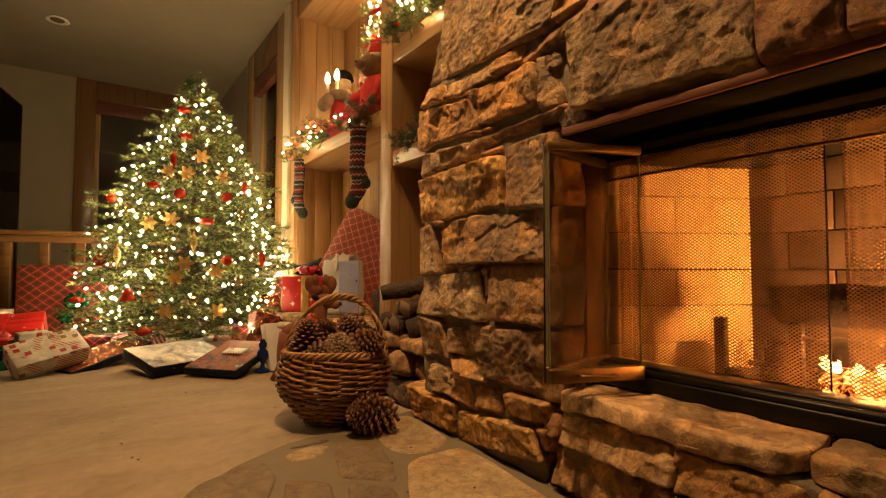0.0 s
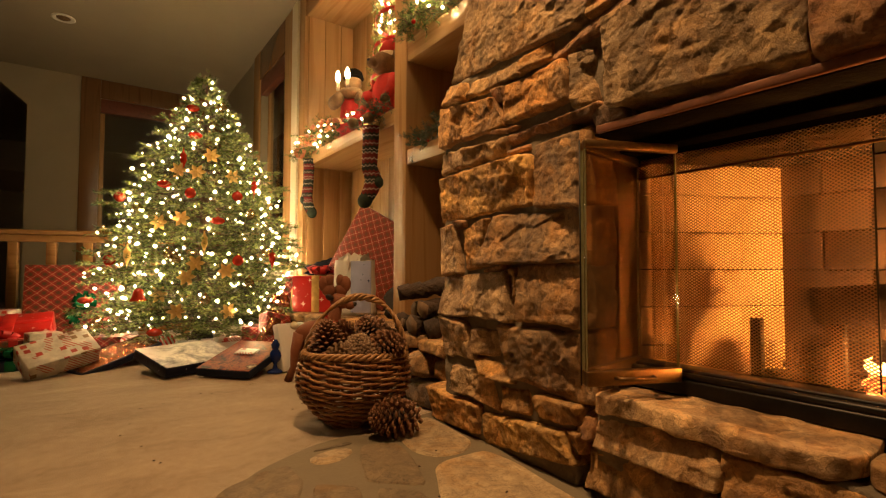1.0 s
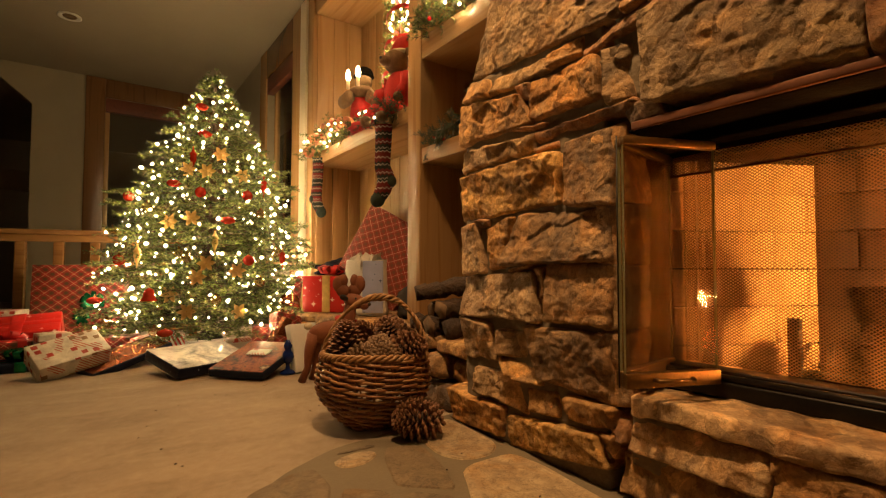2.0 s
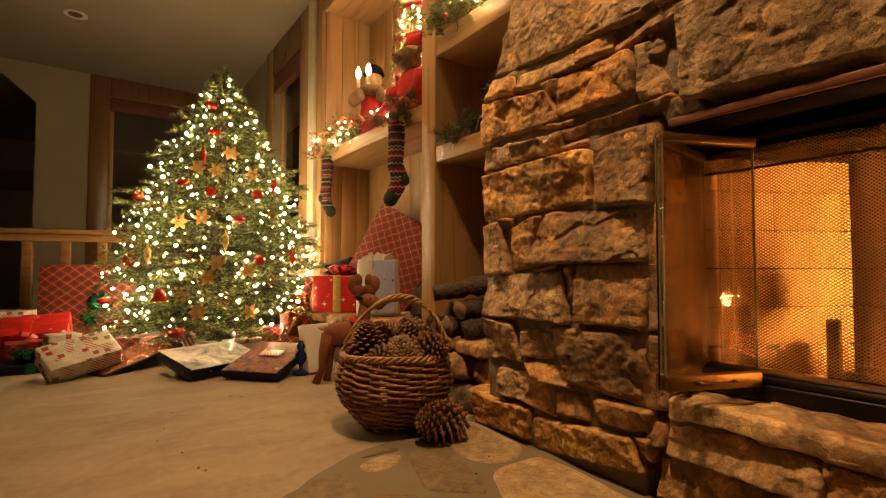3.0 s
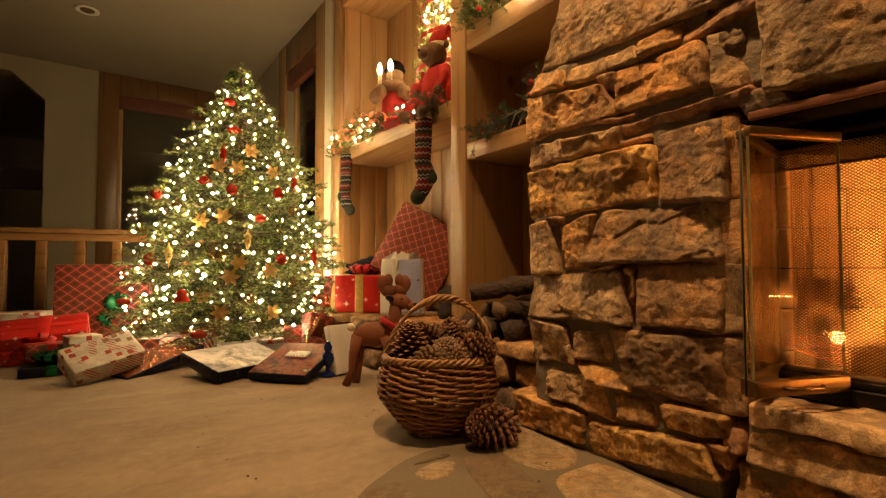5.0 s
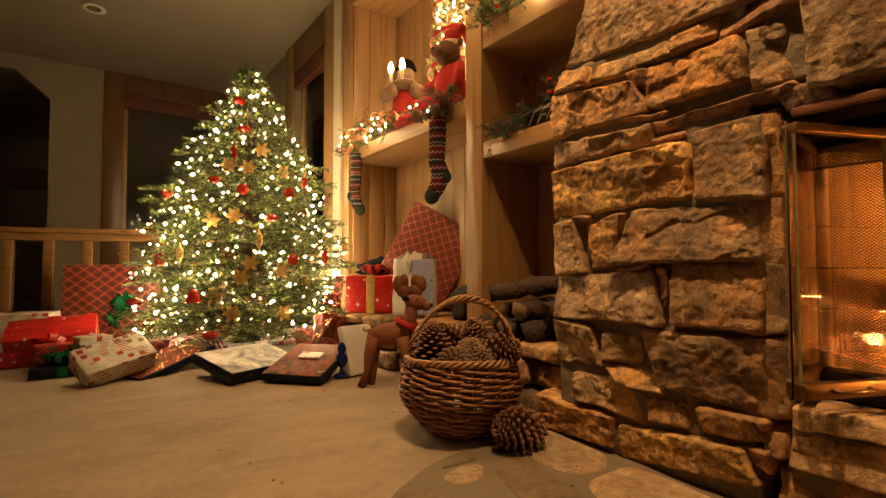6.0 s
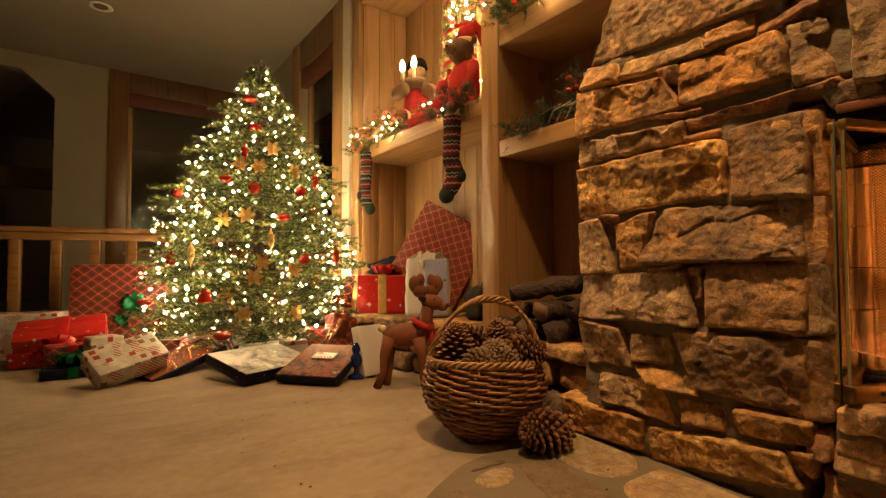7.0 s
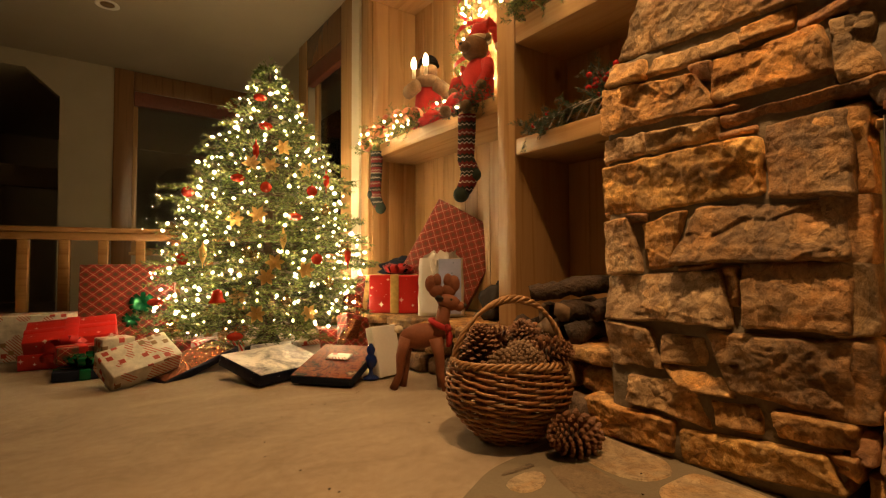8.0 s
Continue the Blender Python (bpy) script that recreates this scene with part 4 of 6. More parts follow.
def brick_course(p0, p1, outward, dim_row=99):
    """Running-bond firebricks along a firebox wall."""
    p0, p1 = Vector(p0), Vector(p1)
    d = (p1 - p0)
    length = d.length
    turn = math.degrees(math.atan2(d.y, d.x))
    for row in range(6):
        z0 = 0.277 + row * 0.1135
        s = -0.1145 if row % 2 else 0.0
        while s < length - 0.01:
            a, c = max(s, 0.0), min(s + 0.226, length)
            if c - a > 0.02:
                o = part("firebrick", a_box(0, c - a, -0.0 if outward > 0 else -0.03, 0.03 if outward > 0 else 0.0, 0, min(0.110, 0.938 - z0), 0.003), SOOT_DIM_BRICK if row >= dim_row else FIREBRICK, firebox)
                o.matrix_world = pose(p0.x, p0.y, z0, 0, 0, turn) @ pose(a, 0, 0)
            s += 0.229


brick_course((FB["front"], FB["left"], 0), (FB["back"], FB["left_back"], 0), 1)
# Back wall takes the darkened bricks in every row, beyond what soot gives.
brick_course((FB["back"], FB["left_back"] + 0.01, 0), (FB["back"], FB["right_back"], 0), 1, 0)
brick_course((FB["back"], FB["right_back"], 0), (FB["front"], FB["right"], 0), 1)
part("front_rail", a_box(1.235, 1.30, -0.12, 0.99, 0.288, 0.330, 0.006), BLACK, firebox, "black steel insert frame")
part("front_rail", tube(bmesh.new(), [(1.245, -0.12, 0.338), (1.245, 0.99, 0.338)], 0.010), BLACK, firebox, "black steel track")
part("front_rail", a_box(1.262, 1.33, -0.12, 0.99, 0.332, 0.352, 0.004), BLACK, firebox, "black steel insert frame")
part("door_frame", a_box(1.214, 1.322, 0.985, 1.06, 0.276, 0.953, 0.004), BRASS, firebox, "dark bronze door frame")
part("hood", a_box(1.24, 1.31, -0.12, 0.998, 0.955, 1.028, 0.005), SOOT, firebox, "black smoke hood")


def wire_sheet(y0, y1, z0, z1, x, folds, depth):
    bm = bmesh.new()
    uv = bm.loops.layers.uv.new("UVMap")
    count = 150
    cols, run, last = [], 0.0, None
    for i in range(count + 1):
        u = i / count
        yy = y0 + (y1 - y0) * u
        amp = depth * (1.0 - 0.75 * u)
        xx = x + amp * math.sin(folds * 2 * math.pi * u ** 0.6) + 0.003 * math.sin(41 * u)
        if last:
            run += math.hypot(xx - last[0], yy - last[1])
        last = (xx, yy)
        cols.append((run, [bm.verts.new((xx, yy, z)) for z in (z0, (z0 + z1) / 2, z1)]))
    for (ra, a), (rb, b) in zip(cols, cols[1:]):
        for k in range(2):
            f = bm.faces.new((a[k], b[k], b[k + 1], a[k + 1]))
            for lp, co in zip(f.loops, ((ra, a[k].co.z), (rb, b[k].co.z), (rb, b[k + 1].co.z), (ra, a[k + 1].co.z))):
                lp[uv].uv = co
    return bm


screen = thing("fire_screen", STAY, "woven wire curtain drawn across the firebox", "fire screen")
part("wire_curtain", wire_sheet(0.965, 0.447, 0.352, 0.93, 1.345, 7, 0.0085), SCREEN, screen, "gathered woven wire mesh")
part("wire_curtain", wire_sheet(0.415, -0.09, 0.352, 0.93, 1.348, 5, 0.005), SCREEN, screen, "gathered woven wire mesh")
part("valance", wire_sheet(0.985, -0.10, 0.888, 0.955, 1.318, 0.5, 0.001), SCREEN, screen, "wire mesh valance strip")
part("curtain_rod", tube(bmesh.new(), [(1.335, -0.10, 0.934), (1.335, 0.985, 0.934)], 0.005), IRON, screen)
part("valance_rod", tube(bmesh.new(), [(1.314, -0.10, 0.886), (1.314, 0.985, 0.886)], 0.004), BRASS, screen)
part("edge_wire", tube(bmesh.new(), [(1.343, 0.445, 0.352), (1.343, 0.445, 0.93)], 0.002, 6), IRON, screen)


# ---- bifold glass door, folded open ----
def glass_panel(p0, p1, name):
    p0, p1 = Vector((*p0, 0)), Vector((*p1, 0))
    d = p1 - p0
    m = pose(p0.x, p0.y, 0, 0, 0, math.degrees(math.atan2(d.y, d.x)))
    w = d.length
    pan = part(name, a_box(0.0, w, -0.003, 0.003, 0.362, 0.922, 0, m), DOOR_GLASS, fire_door, "tinted tempered glass leaf", False)
    pan.visible_shadow = False
    part("top_rail", a_box(0.0, w, -0.010, 0.010, 0.922, 0.944, 0.003, m), BRASS, pan, "brass rail")
    part("bottom_rail", a_box(0.0, w, -0.012, 0.012, 0.325, 0.362, 0.003, m), BRASS, pan, "brass rail")
    for s in (0.003, w - 0.003):
        part("glass_edge", a_box(s - 0.0009, s + 0.0009, -0.0036, 0.0036, 0.362, 0.922, 0, m), GLASS_EDGE, pan, "greenish polished edge", False)
    return pan, m, w


fire_door = thing("fireplace_door", STAY, "bifold glass fireplace door with brass rails, folded open", "fireplace door")
glass_panel((1.305, 0.985), (1.000, 0.945), "inner_leaf")
leaf, lm, lw = glass_panel((0.985, 0.925), (1.232, 0.822), "outer_leaf")
part("handle", tube(bmesh.new(), [(lw * 0.28, -0.012, 0.345), (lw * 0.30, -0.030, 0.345), (lw * 0.66, -0.030, 0.343), (lw * 0.68, -0.012, 0.343)], 0.005), BRASS, leaf, "slim brass pull")
for o in leaf.children:
    if o.name.startswith("handle"):
        o.data.transform(lm)
part("hinge", tube(bmesh.new(), [(0.985, 0.938, 0.325), (0.985, 0.938, 0.946)], 0.0022, 8), IRON, fire_door)

# ---- fire, grate and logs ----
grate = thing("fire_grate", STAY, "black iron fire grate with upright posts", "grate")
for yy, top in ((0.740, 0.482), (0.557, 0.482), (0.12, 0.482)):
    part("upright", a_box(1.475, 1.503, yy - 0.015, yy + 0.015, 0.277, top, 0.005), IRON, grate)
for xx, zz in ((1.50, 0.335), (1.58, 0.325), (1.66, 0.335)):
    part("bar", tube(bmesh.new(), [(xx, 0.06, zz), (xx, 0.40, zz - 0.01), (xx, 0.74, zz)], 0.009), IRON, grate)
for yy in (0.72, 0.56, 0.32, 0.12):
    part("cross_bar", tube(bmesh.new(), [(1.44, yy, 0.300), (1.48, yy, 0.318), (1.68, yy, 0.318), (1.70, yy, 0.40)], 0.009), IRON, grate)
part("hook", tube(bmesh.new(), [(1.50, 0.555, 0.425), (1.49, 0.60, 0.425), (1.50, 0.63, 0.40), (1.51, 0.645, 0.43)], 0.006), IRON, grate)


def log(name, p0, p1, r, material, seed, end=None, sides=14, rough=0.30):
    """A split or round log with uneven bark."""
    p0, p1 = Vector(p0), Vector(p1)
    bm = bmesh.new()
    pts = [p0.lerp(p1, k / 12) + noise.noise_vector(Vector((seed, k * 0.3, 0))) * r * 0.15 for k in range(13)]
    tube(bm, pts, [r * (1 + 0.1 * noise.noise(Vector((seed * 3, k * 0.7, 1)))) for k in range(13)], sides)
    for v in bm.verts:
        v.co += noise.noise_vector(v.co * 26 + Vector((seed, 0, 0))) * r * rough
    for f in bm.faces:
        f.material_index = 1 if len(f.verts) > 4 else 0
    return solid(name, bm, [material, end or CUTWOOD], STAY, "", "")


tagged(log("burning_log", (1.535, 0.61, 0.526), (1.55, 0.03, 0.530), 0.050, CHAR, 3, CHAR), "charred split log burning on the grate", "log", "burning logs")
tagged(log("burning_log", (1.595, 0.64, 0.395), (1.57, 0.10, 0.398), 0.040, CHAR, 4, CHAR), "charred split log burning on the grate", "log", "burning logs")
tagged(log("burning_log", (1.52, 0.70, 0.305), (1.47, 0.40, 0.300), 0.022, CHAR, 8, CHAR), "charred branch end fallen beside the grate", "log", "burning logs")

bed = boulder(1.42, 1.70, 0.00, 0.52, 0.275, 0.380, 77, 22, 3, 0.5)
solid("ember_bed", bed, EMBER, STAY, "bed of glowing embers under the logs", "embers", "", "stuff")
ash = boulder(1.36, 1.74, 0.00, 0.80, 0.268, 0.292, 78, 22, 3, 0.5)
solid("ash_bed", ash, ASH, STAY, "grey ash on the firebox floor", "ash", "", "stuff")


def flame(x, y, z, h, w, seed):
    bm = bmesh.new()
    pts = [(x + 0.3 * w * math.sin(seed + k), y + 0.35 * w * math.sin(seed * 2 + k * 1.3), z + h * k / 6) for k in range(7)]
    tube(bm, pts, [w * s for s in (0.5, 0.9, 1.0, 0.8, 0.5, 0.25, 0.05)], 10)
    solid("flame", bm, FLAME, STAY, "small orange flame licking up from the embers", "flame", "flames")


for k, (fx, fy, fh) in enumerate(((1.475, 0.495, 0.036), (1.47, 0.47, 0.026), (1.465, 0.43, 0.025), (1.47, 0.39, 0.03), (1.475, 0.34, 0.03), (1.48, 0.28, 0.035), (1.66, 0.32, 0.12), (1.655, 0.20, 0.12))):
    flame(fx, fy, 0.376, fh, 0.012 + 0.10 * (fh - 0.02), k + 1.5)

# ---- flagstone hearth in the carpet ----
hearth = thing("flagstone_hearth", STAY, "irregular flagstones in grout, set into the carpet", "hearth", "", "structure")


def slab(points, z0, z1, seed, wobble=0.012):
    """A flat slab from its outline, with worn uneven edges."""
    bm = bmesh.new()
    c = sum((Vector((*p, 0)) for p in points), Vector()) / len(points)
    ring = []
    for i, p in enumerate(points):
        q = points[(i + 1) % len(points)]
        steps = max(2, int(math.dist(p, q) / 0.03))
        for k in range(steps):
            v = Vector((*p, 0)).lerp(Vector((*q, 0)), k / steps)
            v += noise.noise_vector(v * 11 + Vector((seed, 0, 0))) * wobble
            v.z = 0
            ring.append(v)
    smooth = [(ring[i - 1] + ring[i] * 2 + ring[(i + 1) % len(ring)]) / 4 for i in range(len(ring))]
    rims = []
    for inset, z in ((0.0, z0), (0.0, z1 - 0.004), (0.006, z1)):
        rims.append([bm.verts.new((v.x + (c - v).normalized().x * inset, v.y + (c - v).normalized().y * inset, z)) for v in smooth])
    for a, b in zip(rims, rims[1:]):
        for i in range(len(a)):
            j = (i + 1) % len(a)
            bm.faces.new((a[i], a[j], b[j], b[i]))
    bm.faces.new(rims[-1])
    bmesh.ops.recalc_face_normals(bm, faces=bm.faces[:])
    return bm


arc = [(1.20, 1.90), (0.81, 1.835), (0.60, 1.80), (0.40, 1.69), (0.26, 1.55), (0.16, 1.30), (0.12, 0.9), (0.12, -0.5), (1.20, -0.5)]
part("grout_bed", slab(arc, -0.02, 0.003, 1, 0.006), GROUT, hearth, "sandy grout bed", False)


def flag(seed, material, *points):
    part("flagstone", slab(list(points), 0.001, 0.007, seed, 0.008), material, hearth, "", False)


flag(1, FLAG, (0.895, 1.702), (1.02, 1.84), (1.125, 1.84), (1.12, 1.66), (1.093, 1.509), (1.005, 1.436), (0.901, 1.460), (0.871, 1.531))
flag(2, FLAG, (0.850, 1.387), (0.908, 1.425), (1.073, 1.420), (1.09, 1.30), (1.067, 1.14), (1.030, 0.916), (0.728, 1.166))
flag(3, FLAG, (0.557, 1.692), (0.623, 1.720), (0.710, 1.712), (0.710, 1.658), (0.638, 1.605), (0.555, 1.619))
flag(4, SLATE, (0.286, 1.611), (0.40, 1.665), (0.498, 1.676), (0.492, 1.525), (0.420, 1.385), (0.211, 1.480))
flag(5, SLATE, (0.761, 1.709), (0.870, 1.650), (0.845, 1.502), (0.769, 1.304), (0.637, 1.422), (0.700, 1.590))
flag(6, SLATE, (0.510, 1.498), (0.610, 1.413), (0.561, 1.248), (0.440, 1.335))
flag(7, SLATE, (0.645, 1.375), (0.745, 1.275), (0.696, 1.152), (0.585, 1.235))
flag(8, SLATE, (0.195, 1.44), (0.40, 1.36), (0.55, 1.22), (0.50, 0.98), (0.17, 1.05))
flag(9, FLAG, (0.72, 1.12), (1.02, 0.88), (1.00, 0.50), (0.62, 0.52), (0.56, 0.95))
flag(10, SLATE, (0.18, 0.98), (0.50, 0.92), (0.56, 0.50), (0.17, 0.45))
flag(11, SLATE, (0.60, 1.75), (0.74, 1.755), (0.735, 1.725), (0.60, 1.735))


# ---- greenery ----
def needle_mesh(name, a, b, per, length, width, material, seed, spread=0.9):
    """Needles along many twigs; a and b are the twigs' ends."""
    r = np.random.RandomState(seed)
    a, b = np.repeat(np.asarray(a, float), per, 0), np.repeat(np.asarray(b, float), per, 0)
    count = len(a)
    d = b - a
    d /= np.linalg.norm(d, axis=1, keepdims=True) + 1e-9
    base = a + (b - a) * r.rand(count, 1)
    side = np.cross(d, r.randn(count, 3))
    side /= np.linalg.norm(side, axis=1, keepdims=True) + 1e-9
    way = d * (0.75 + 0.3 * r.rand(count, 1)) + side * spread
    way /= np.linalg.norm(way, axis=1, keepdims=True)
    across = np.cross(way, r.randn(count, 3))
    across /= np.linalg.norm(across, axis=1, keepdims=True) + 1e-9
    tip = base + way * length * (0.7 + 0.6 * r.rand(count, 1))
    mid = base + (tip - base) * 0.45
    verts = np.empty((count * 4, 3))
    verts[0::4], verts[1::4], verts[2::4], verts[3::4] = base, mid - across * width / 2, tip, mid + across * width / 2
    faces = np.arange(count * 4).reshape(-1, 4)
    return raw_mesh(name, verts, faces, material)


def twig_mesh(name, a, b, radius, material):
    """Thin three-sided stems for many twigs at once."""
    a, b = np.asarray(a, float), np.asarray(b, float)
    d = b - a
    d /= np.linalg.norm(d, axis=1, keepdims=True) + 1e-9
    u = np.cross(d, [0.21, 0.33, 0.92])
    u /= np.linalg.norm(u, axis=1, keepdims=True) + 1e-9
    w = np.cross(d, u)
    verts, faces = [], []
    for k in range(3):
        t = 2 * math.pi * k / 3
        verts.append(a + (u * math.cos(t) + w * math.sin(t)) * radius)
    for k in range(3):
        verts.append(b)
    verts = np.stack(verts, 1).reshape(-1, 3)
    i = np.arange(len(a))[:, None] * 6
    faces = np.concatenate([i + np.array([[0, 1, 4, 3]]), i + np.array([[1, 2, 5, 4]]), i + np.array([[2, 0, 3, 5]])])
    return raw_mesh(name, verts, faces, material)


TREE = Vector((0.685, 4.385, 0))
TREE_Z = (0.10, 0.5, 0.92, 1.37, 1.83, 2.10, 2.17)
TREE_R = (0.74, 0.74, 0.64, 0.47, 0.215, 0.05, 0.02)


def tree_radius(z):
    return float(np.interp(z, TREE_Z, TREE_R))


def christmas_tree():
    """A full artificial fir: whorls of drooping branches with side shoots."""
    tree = thing("christmas_tree", Matrix.Translation(TREE), "full green fir covered in warm white lights", "christmas tree")
    r = random.Random(11)
    a, b, sa, sb = [], [], [], []
    z = 0.17
    while z < 2.12:
        reach = tree_radius(z)
        count = max(3, int(3 + 27 * reach)) if reach < 0.35 else int(9 + 17 * reach)
        for k in range(count):
            ang = 2 * math.pi * (k + r.random() * 0.8) / count
            ln = reach * r.uniform(0.70, 1.20)
            out = Vector((math.cos(ang), math.sin(ang), 0))
            sidew = Vector((-out.y, out.x, 0))
            zz = z + r.uniform(-0.022, 0.022)
            rise = r.uniform(-0.05, 0.05) * (0.4 + ln)
            root = Vector((0, 0, zz + 0.05))
            end = out * ln + Vector((0, 0, zz + rise))
            sa.append(root)
            sb.append(end)
            shoots = max(3, int(ln / 0.075))
            for s in range(shoots):
                f = 0.30 + 0.70 * (s + r.random() * 0.6) / shoots
                p = root.lerp(end, min(f, 0.97))
                size = (0.17 - 0.09 * f) * (0.28 + 0.82 * min(1, reach / 0.45))
                for sign in (1, -1):
                    q = p + (out * 0.8 + sidew * sign * r.uniform(0.5, 1.0) + Vector((0, 0, r.uniform(-0.22, 0.14)))).normalized() * size * 1.12
                    a.append(p)
                    b.append(q)
            a.append(root.lerp(end, 0.72))
            b.append(end + out * 0.02)
        z += 0.088 - 0.012 * z
    a.append(Vector((0, 0, 2.05)))
    b.append(Vector((0.0, 0, 2.20)))
    for k in range(5):
        t = 2 * math.pi * k / 5
        a.append(Vector((0, 0, 2.08)))
        b.append(Vector((0.06 * math.cos(t), 0.06 * math.sin(t), 2.15)))
    av, bv = [tuple(p) for p in a], [tuple(p) for p in b]
    crown = part("crown", needle_mesh("crown", av, bv, 24, 0.030, 0.0058, NEEDLE, 3, 0.75), None, tree, "dense short green needles")
    part("branch_frame", twig_mesh("branch_frame", [tuple(p) for p in sa] + av, [tuple(p) for p in sb] + bv, 0.0035, TRUNK), None, crown, "thin brown branches")
    part("trunk", tube(bmesh.new(), [(0, 0, 0.02), (0, 0, 0.8), (0, 0, 1.5), (0, 0, 2.12)], [0.045, 0.035, 0.022, 0.006], 12), TRUNK, tree)
    base = bmesh.new()
    lathe(base, [(0.19, 0.0), (0.20, 0.015), (0.10, 0.05), (0.06, 0.14), (0.05, 0.15)], 24)
    part("stand", base, IRON, tree)
    return tree


christmas_tree()


def fairy_lights():
    """Warm mini bulbs on dark wire, wound about the tree."""
    r = random.Random(21)
    string = thing("string_lights", Matrix.Translation(TREE), "warm white mini lights wound round the fir", "string lights", "", "stuff")
    bulbs, sockets, wire = bmesh.new(), bmesh.new(), []
    count = 540
    for i in range(count):
        f = (i + 0.5) / count
        z = 0.20 + 1.93 * (1 - (1 - f) ** 0.58)
        ang = i * 2.39996 + r.uniform(-0.5, 0.5)
        z += r.uniform(-0.06, 0.06)
        rad = tree_radius(z) * (1.03 - 0.40 * r.random() ** 1.3) + 0.004
        c = Vector((rad * math.cos(ang), rad * math.sin(ang), z))
        wire.append(c + Vector((0, 0, -0.02)))
        up = Vector((math.cos(ang), math.sin(ang), r.uniform(-0.4, 0.9))).normalized()
        s = 0.0028 + 0.0058 * r.random() ** 2.0
        ball(bulbs, c + up * 0.012, (s, s, s * r.uniform(1.2, 1.9)), up.to_track_quat("Z", "Y").to_matrix().to_4x4(), 2)
        tube(sockets, [c - up * 0.008, c + up * 0.004], 0.004, 5)
    wire.sort(key=lambda p: (round(p.z / 0.09), math.atan2(p.y, p.x)))
    for i in range(0, count - 1):
        p, q = wire[i], wire[i + 1]
        m = (p + q) / 2 * 0.93
        tube(sockets, [p, m, q], 0.0012, 4, cap=False)
    tagged(part("bulbs", bulbs, BULB, string, "lit warm white bulbs"), kind="stuff")
    part("wire", sockets, DARK_PLASTIC, string, "dark green wire")


fairy_lights()

# ---- ornaments on the tree ----
KINDS = {}


def on_tree(z, azimuth, lift=1.01):
    t = radians(azimuth)
    rad = tree_radius(z) * lift + 0.012
    return pose(TREE.x + rad * math.cos(t), TREE.y + rad * math.sin(t), z, 0, 0, azimuth - 90)


def hang(kind, build, z, azimuth):
    m = on_tree(z, azimuth)
    if kind in KINDS:
        return copy_thing(KINDS[kind], m)
    KINDS[kind] = build(m)
    return KINDS[kind]


def ball_with_cap(m, radius, stretch, material, label, ribs=0):
    o = thing("bauble", m, label, "bauble", "ornaments on the tree")
    bm = bmesh.new()
    bmesh.ops.create_uvsphere(bm, u_segments=28, v_segments=16, radius=1)
    for v in bm.verts:
        k = 1 + (0.06 * math.cos(ribs * math.atan2(v.co.y, v.co.x)) * (1 - abs(v.co.z)) if ribs else 0)
        v.co = Vector((v.co.x * radius * stretch * k, v.co.y * radius * stretch * k, v.co.z * radius))
    part("globe", bm, material, o)
    part("cap", lathe(bmesh.new(), [(0.007, radius - 0.002), (0.008, radius + 0.006), (0.004, radius + 0.009)], 12), GOLD, o, "gold cap")
    part("loop", tube(bmesh.new(), [(0.004 * math.cos(t), 0, radius + 0.013 + 0.005 * math.sin(t)) for t in (2 * math.pi * k / 10 for k in range(10))], 0.0009, 5, closed=True), GOLD, o)
    return o


def hang_ball_red(z, az):
    hang("ball_red", lambda m: ball_with_cap(m, 0.036, 1.0, RED_GLOSS, "glossy red glass bauble with a gold cap", 9), z, az)


def hang_oval_red(z, az):
    hang("oval_red", lambda m: ball_with_cap(m, 0.026, 1.75, RED_GLOSS, "flattened ribbed red glass bauble", 12), z, az)


def hang_ball_clear(z, az):
    hang("ball_clear", lambda m: ball_with_cap(m, 0.034, 1.0, CLEAR_BALL, "clear glass bauble with a gold cap"), z, az)


def bell_at(m):
    o = thing("bell_ornament", m, "red bell ornament with a gold rim", "bell ornament", "ornaments on the tree")
    part("bell", lathe(bmesh.new(), [(0.050, -0.040), (0.047, -0.034), (0.034, -0.012), (0.031, 0.012), (0.024, 0.030), (0.008, 0.040), (0.001, 0.041)], 28), RED_GLOSS, o)
    part("rim", tube(bmesh.new(), [(0.049 * math.cos(t), 0.049 * math.sin(t), -0.040) for t in (2 * math.pi * k / 28 for k in range(28))], 0.003, 6, closed=True), GOLD, o)
    part("clapper", ball(bmesh.new(), (0, 0, -0.046), (0.009, 0.009, 0.009)), GOLD, o)
    return o


def hang_bell(z, az):
    hang("bell", bell_at, z, az)


def finial_at(m, material, label):
    o = thing("finial_ornament", m, label, "finial ornament", "ornaments on the tree")
    part("spindle", lathe(bmesh.new(), [(0.001, -0.085), (0.003, -0.060), (0.012, -0.035), (0.022, -0.008), (0.018, 0.016), (0.024, 0.026), (0.013, 0.042), (0.005, 0.060), (0.004, 0.075)], 18), material, o)
    part("cap", ball(bmesh.new(), (0, 0, 0.078), (0.006, 0.006, 0.006)), GOLD, o)
    return o


def hang_finial_red(z, az):
    hang("finial_red", lambda m: finial_at(m, RED_GLOSS, "long red glass finial ornament"), z, az)


def hang_finial_gold(z, az):
    hang("finial_gold", lambda m: finial_at(m, GOLD_LEAF, "long gold glitter finial ornament"), z, az)


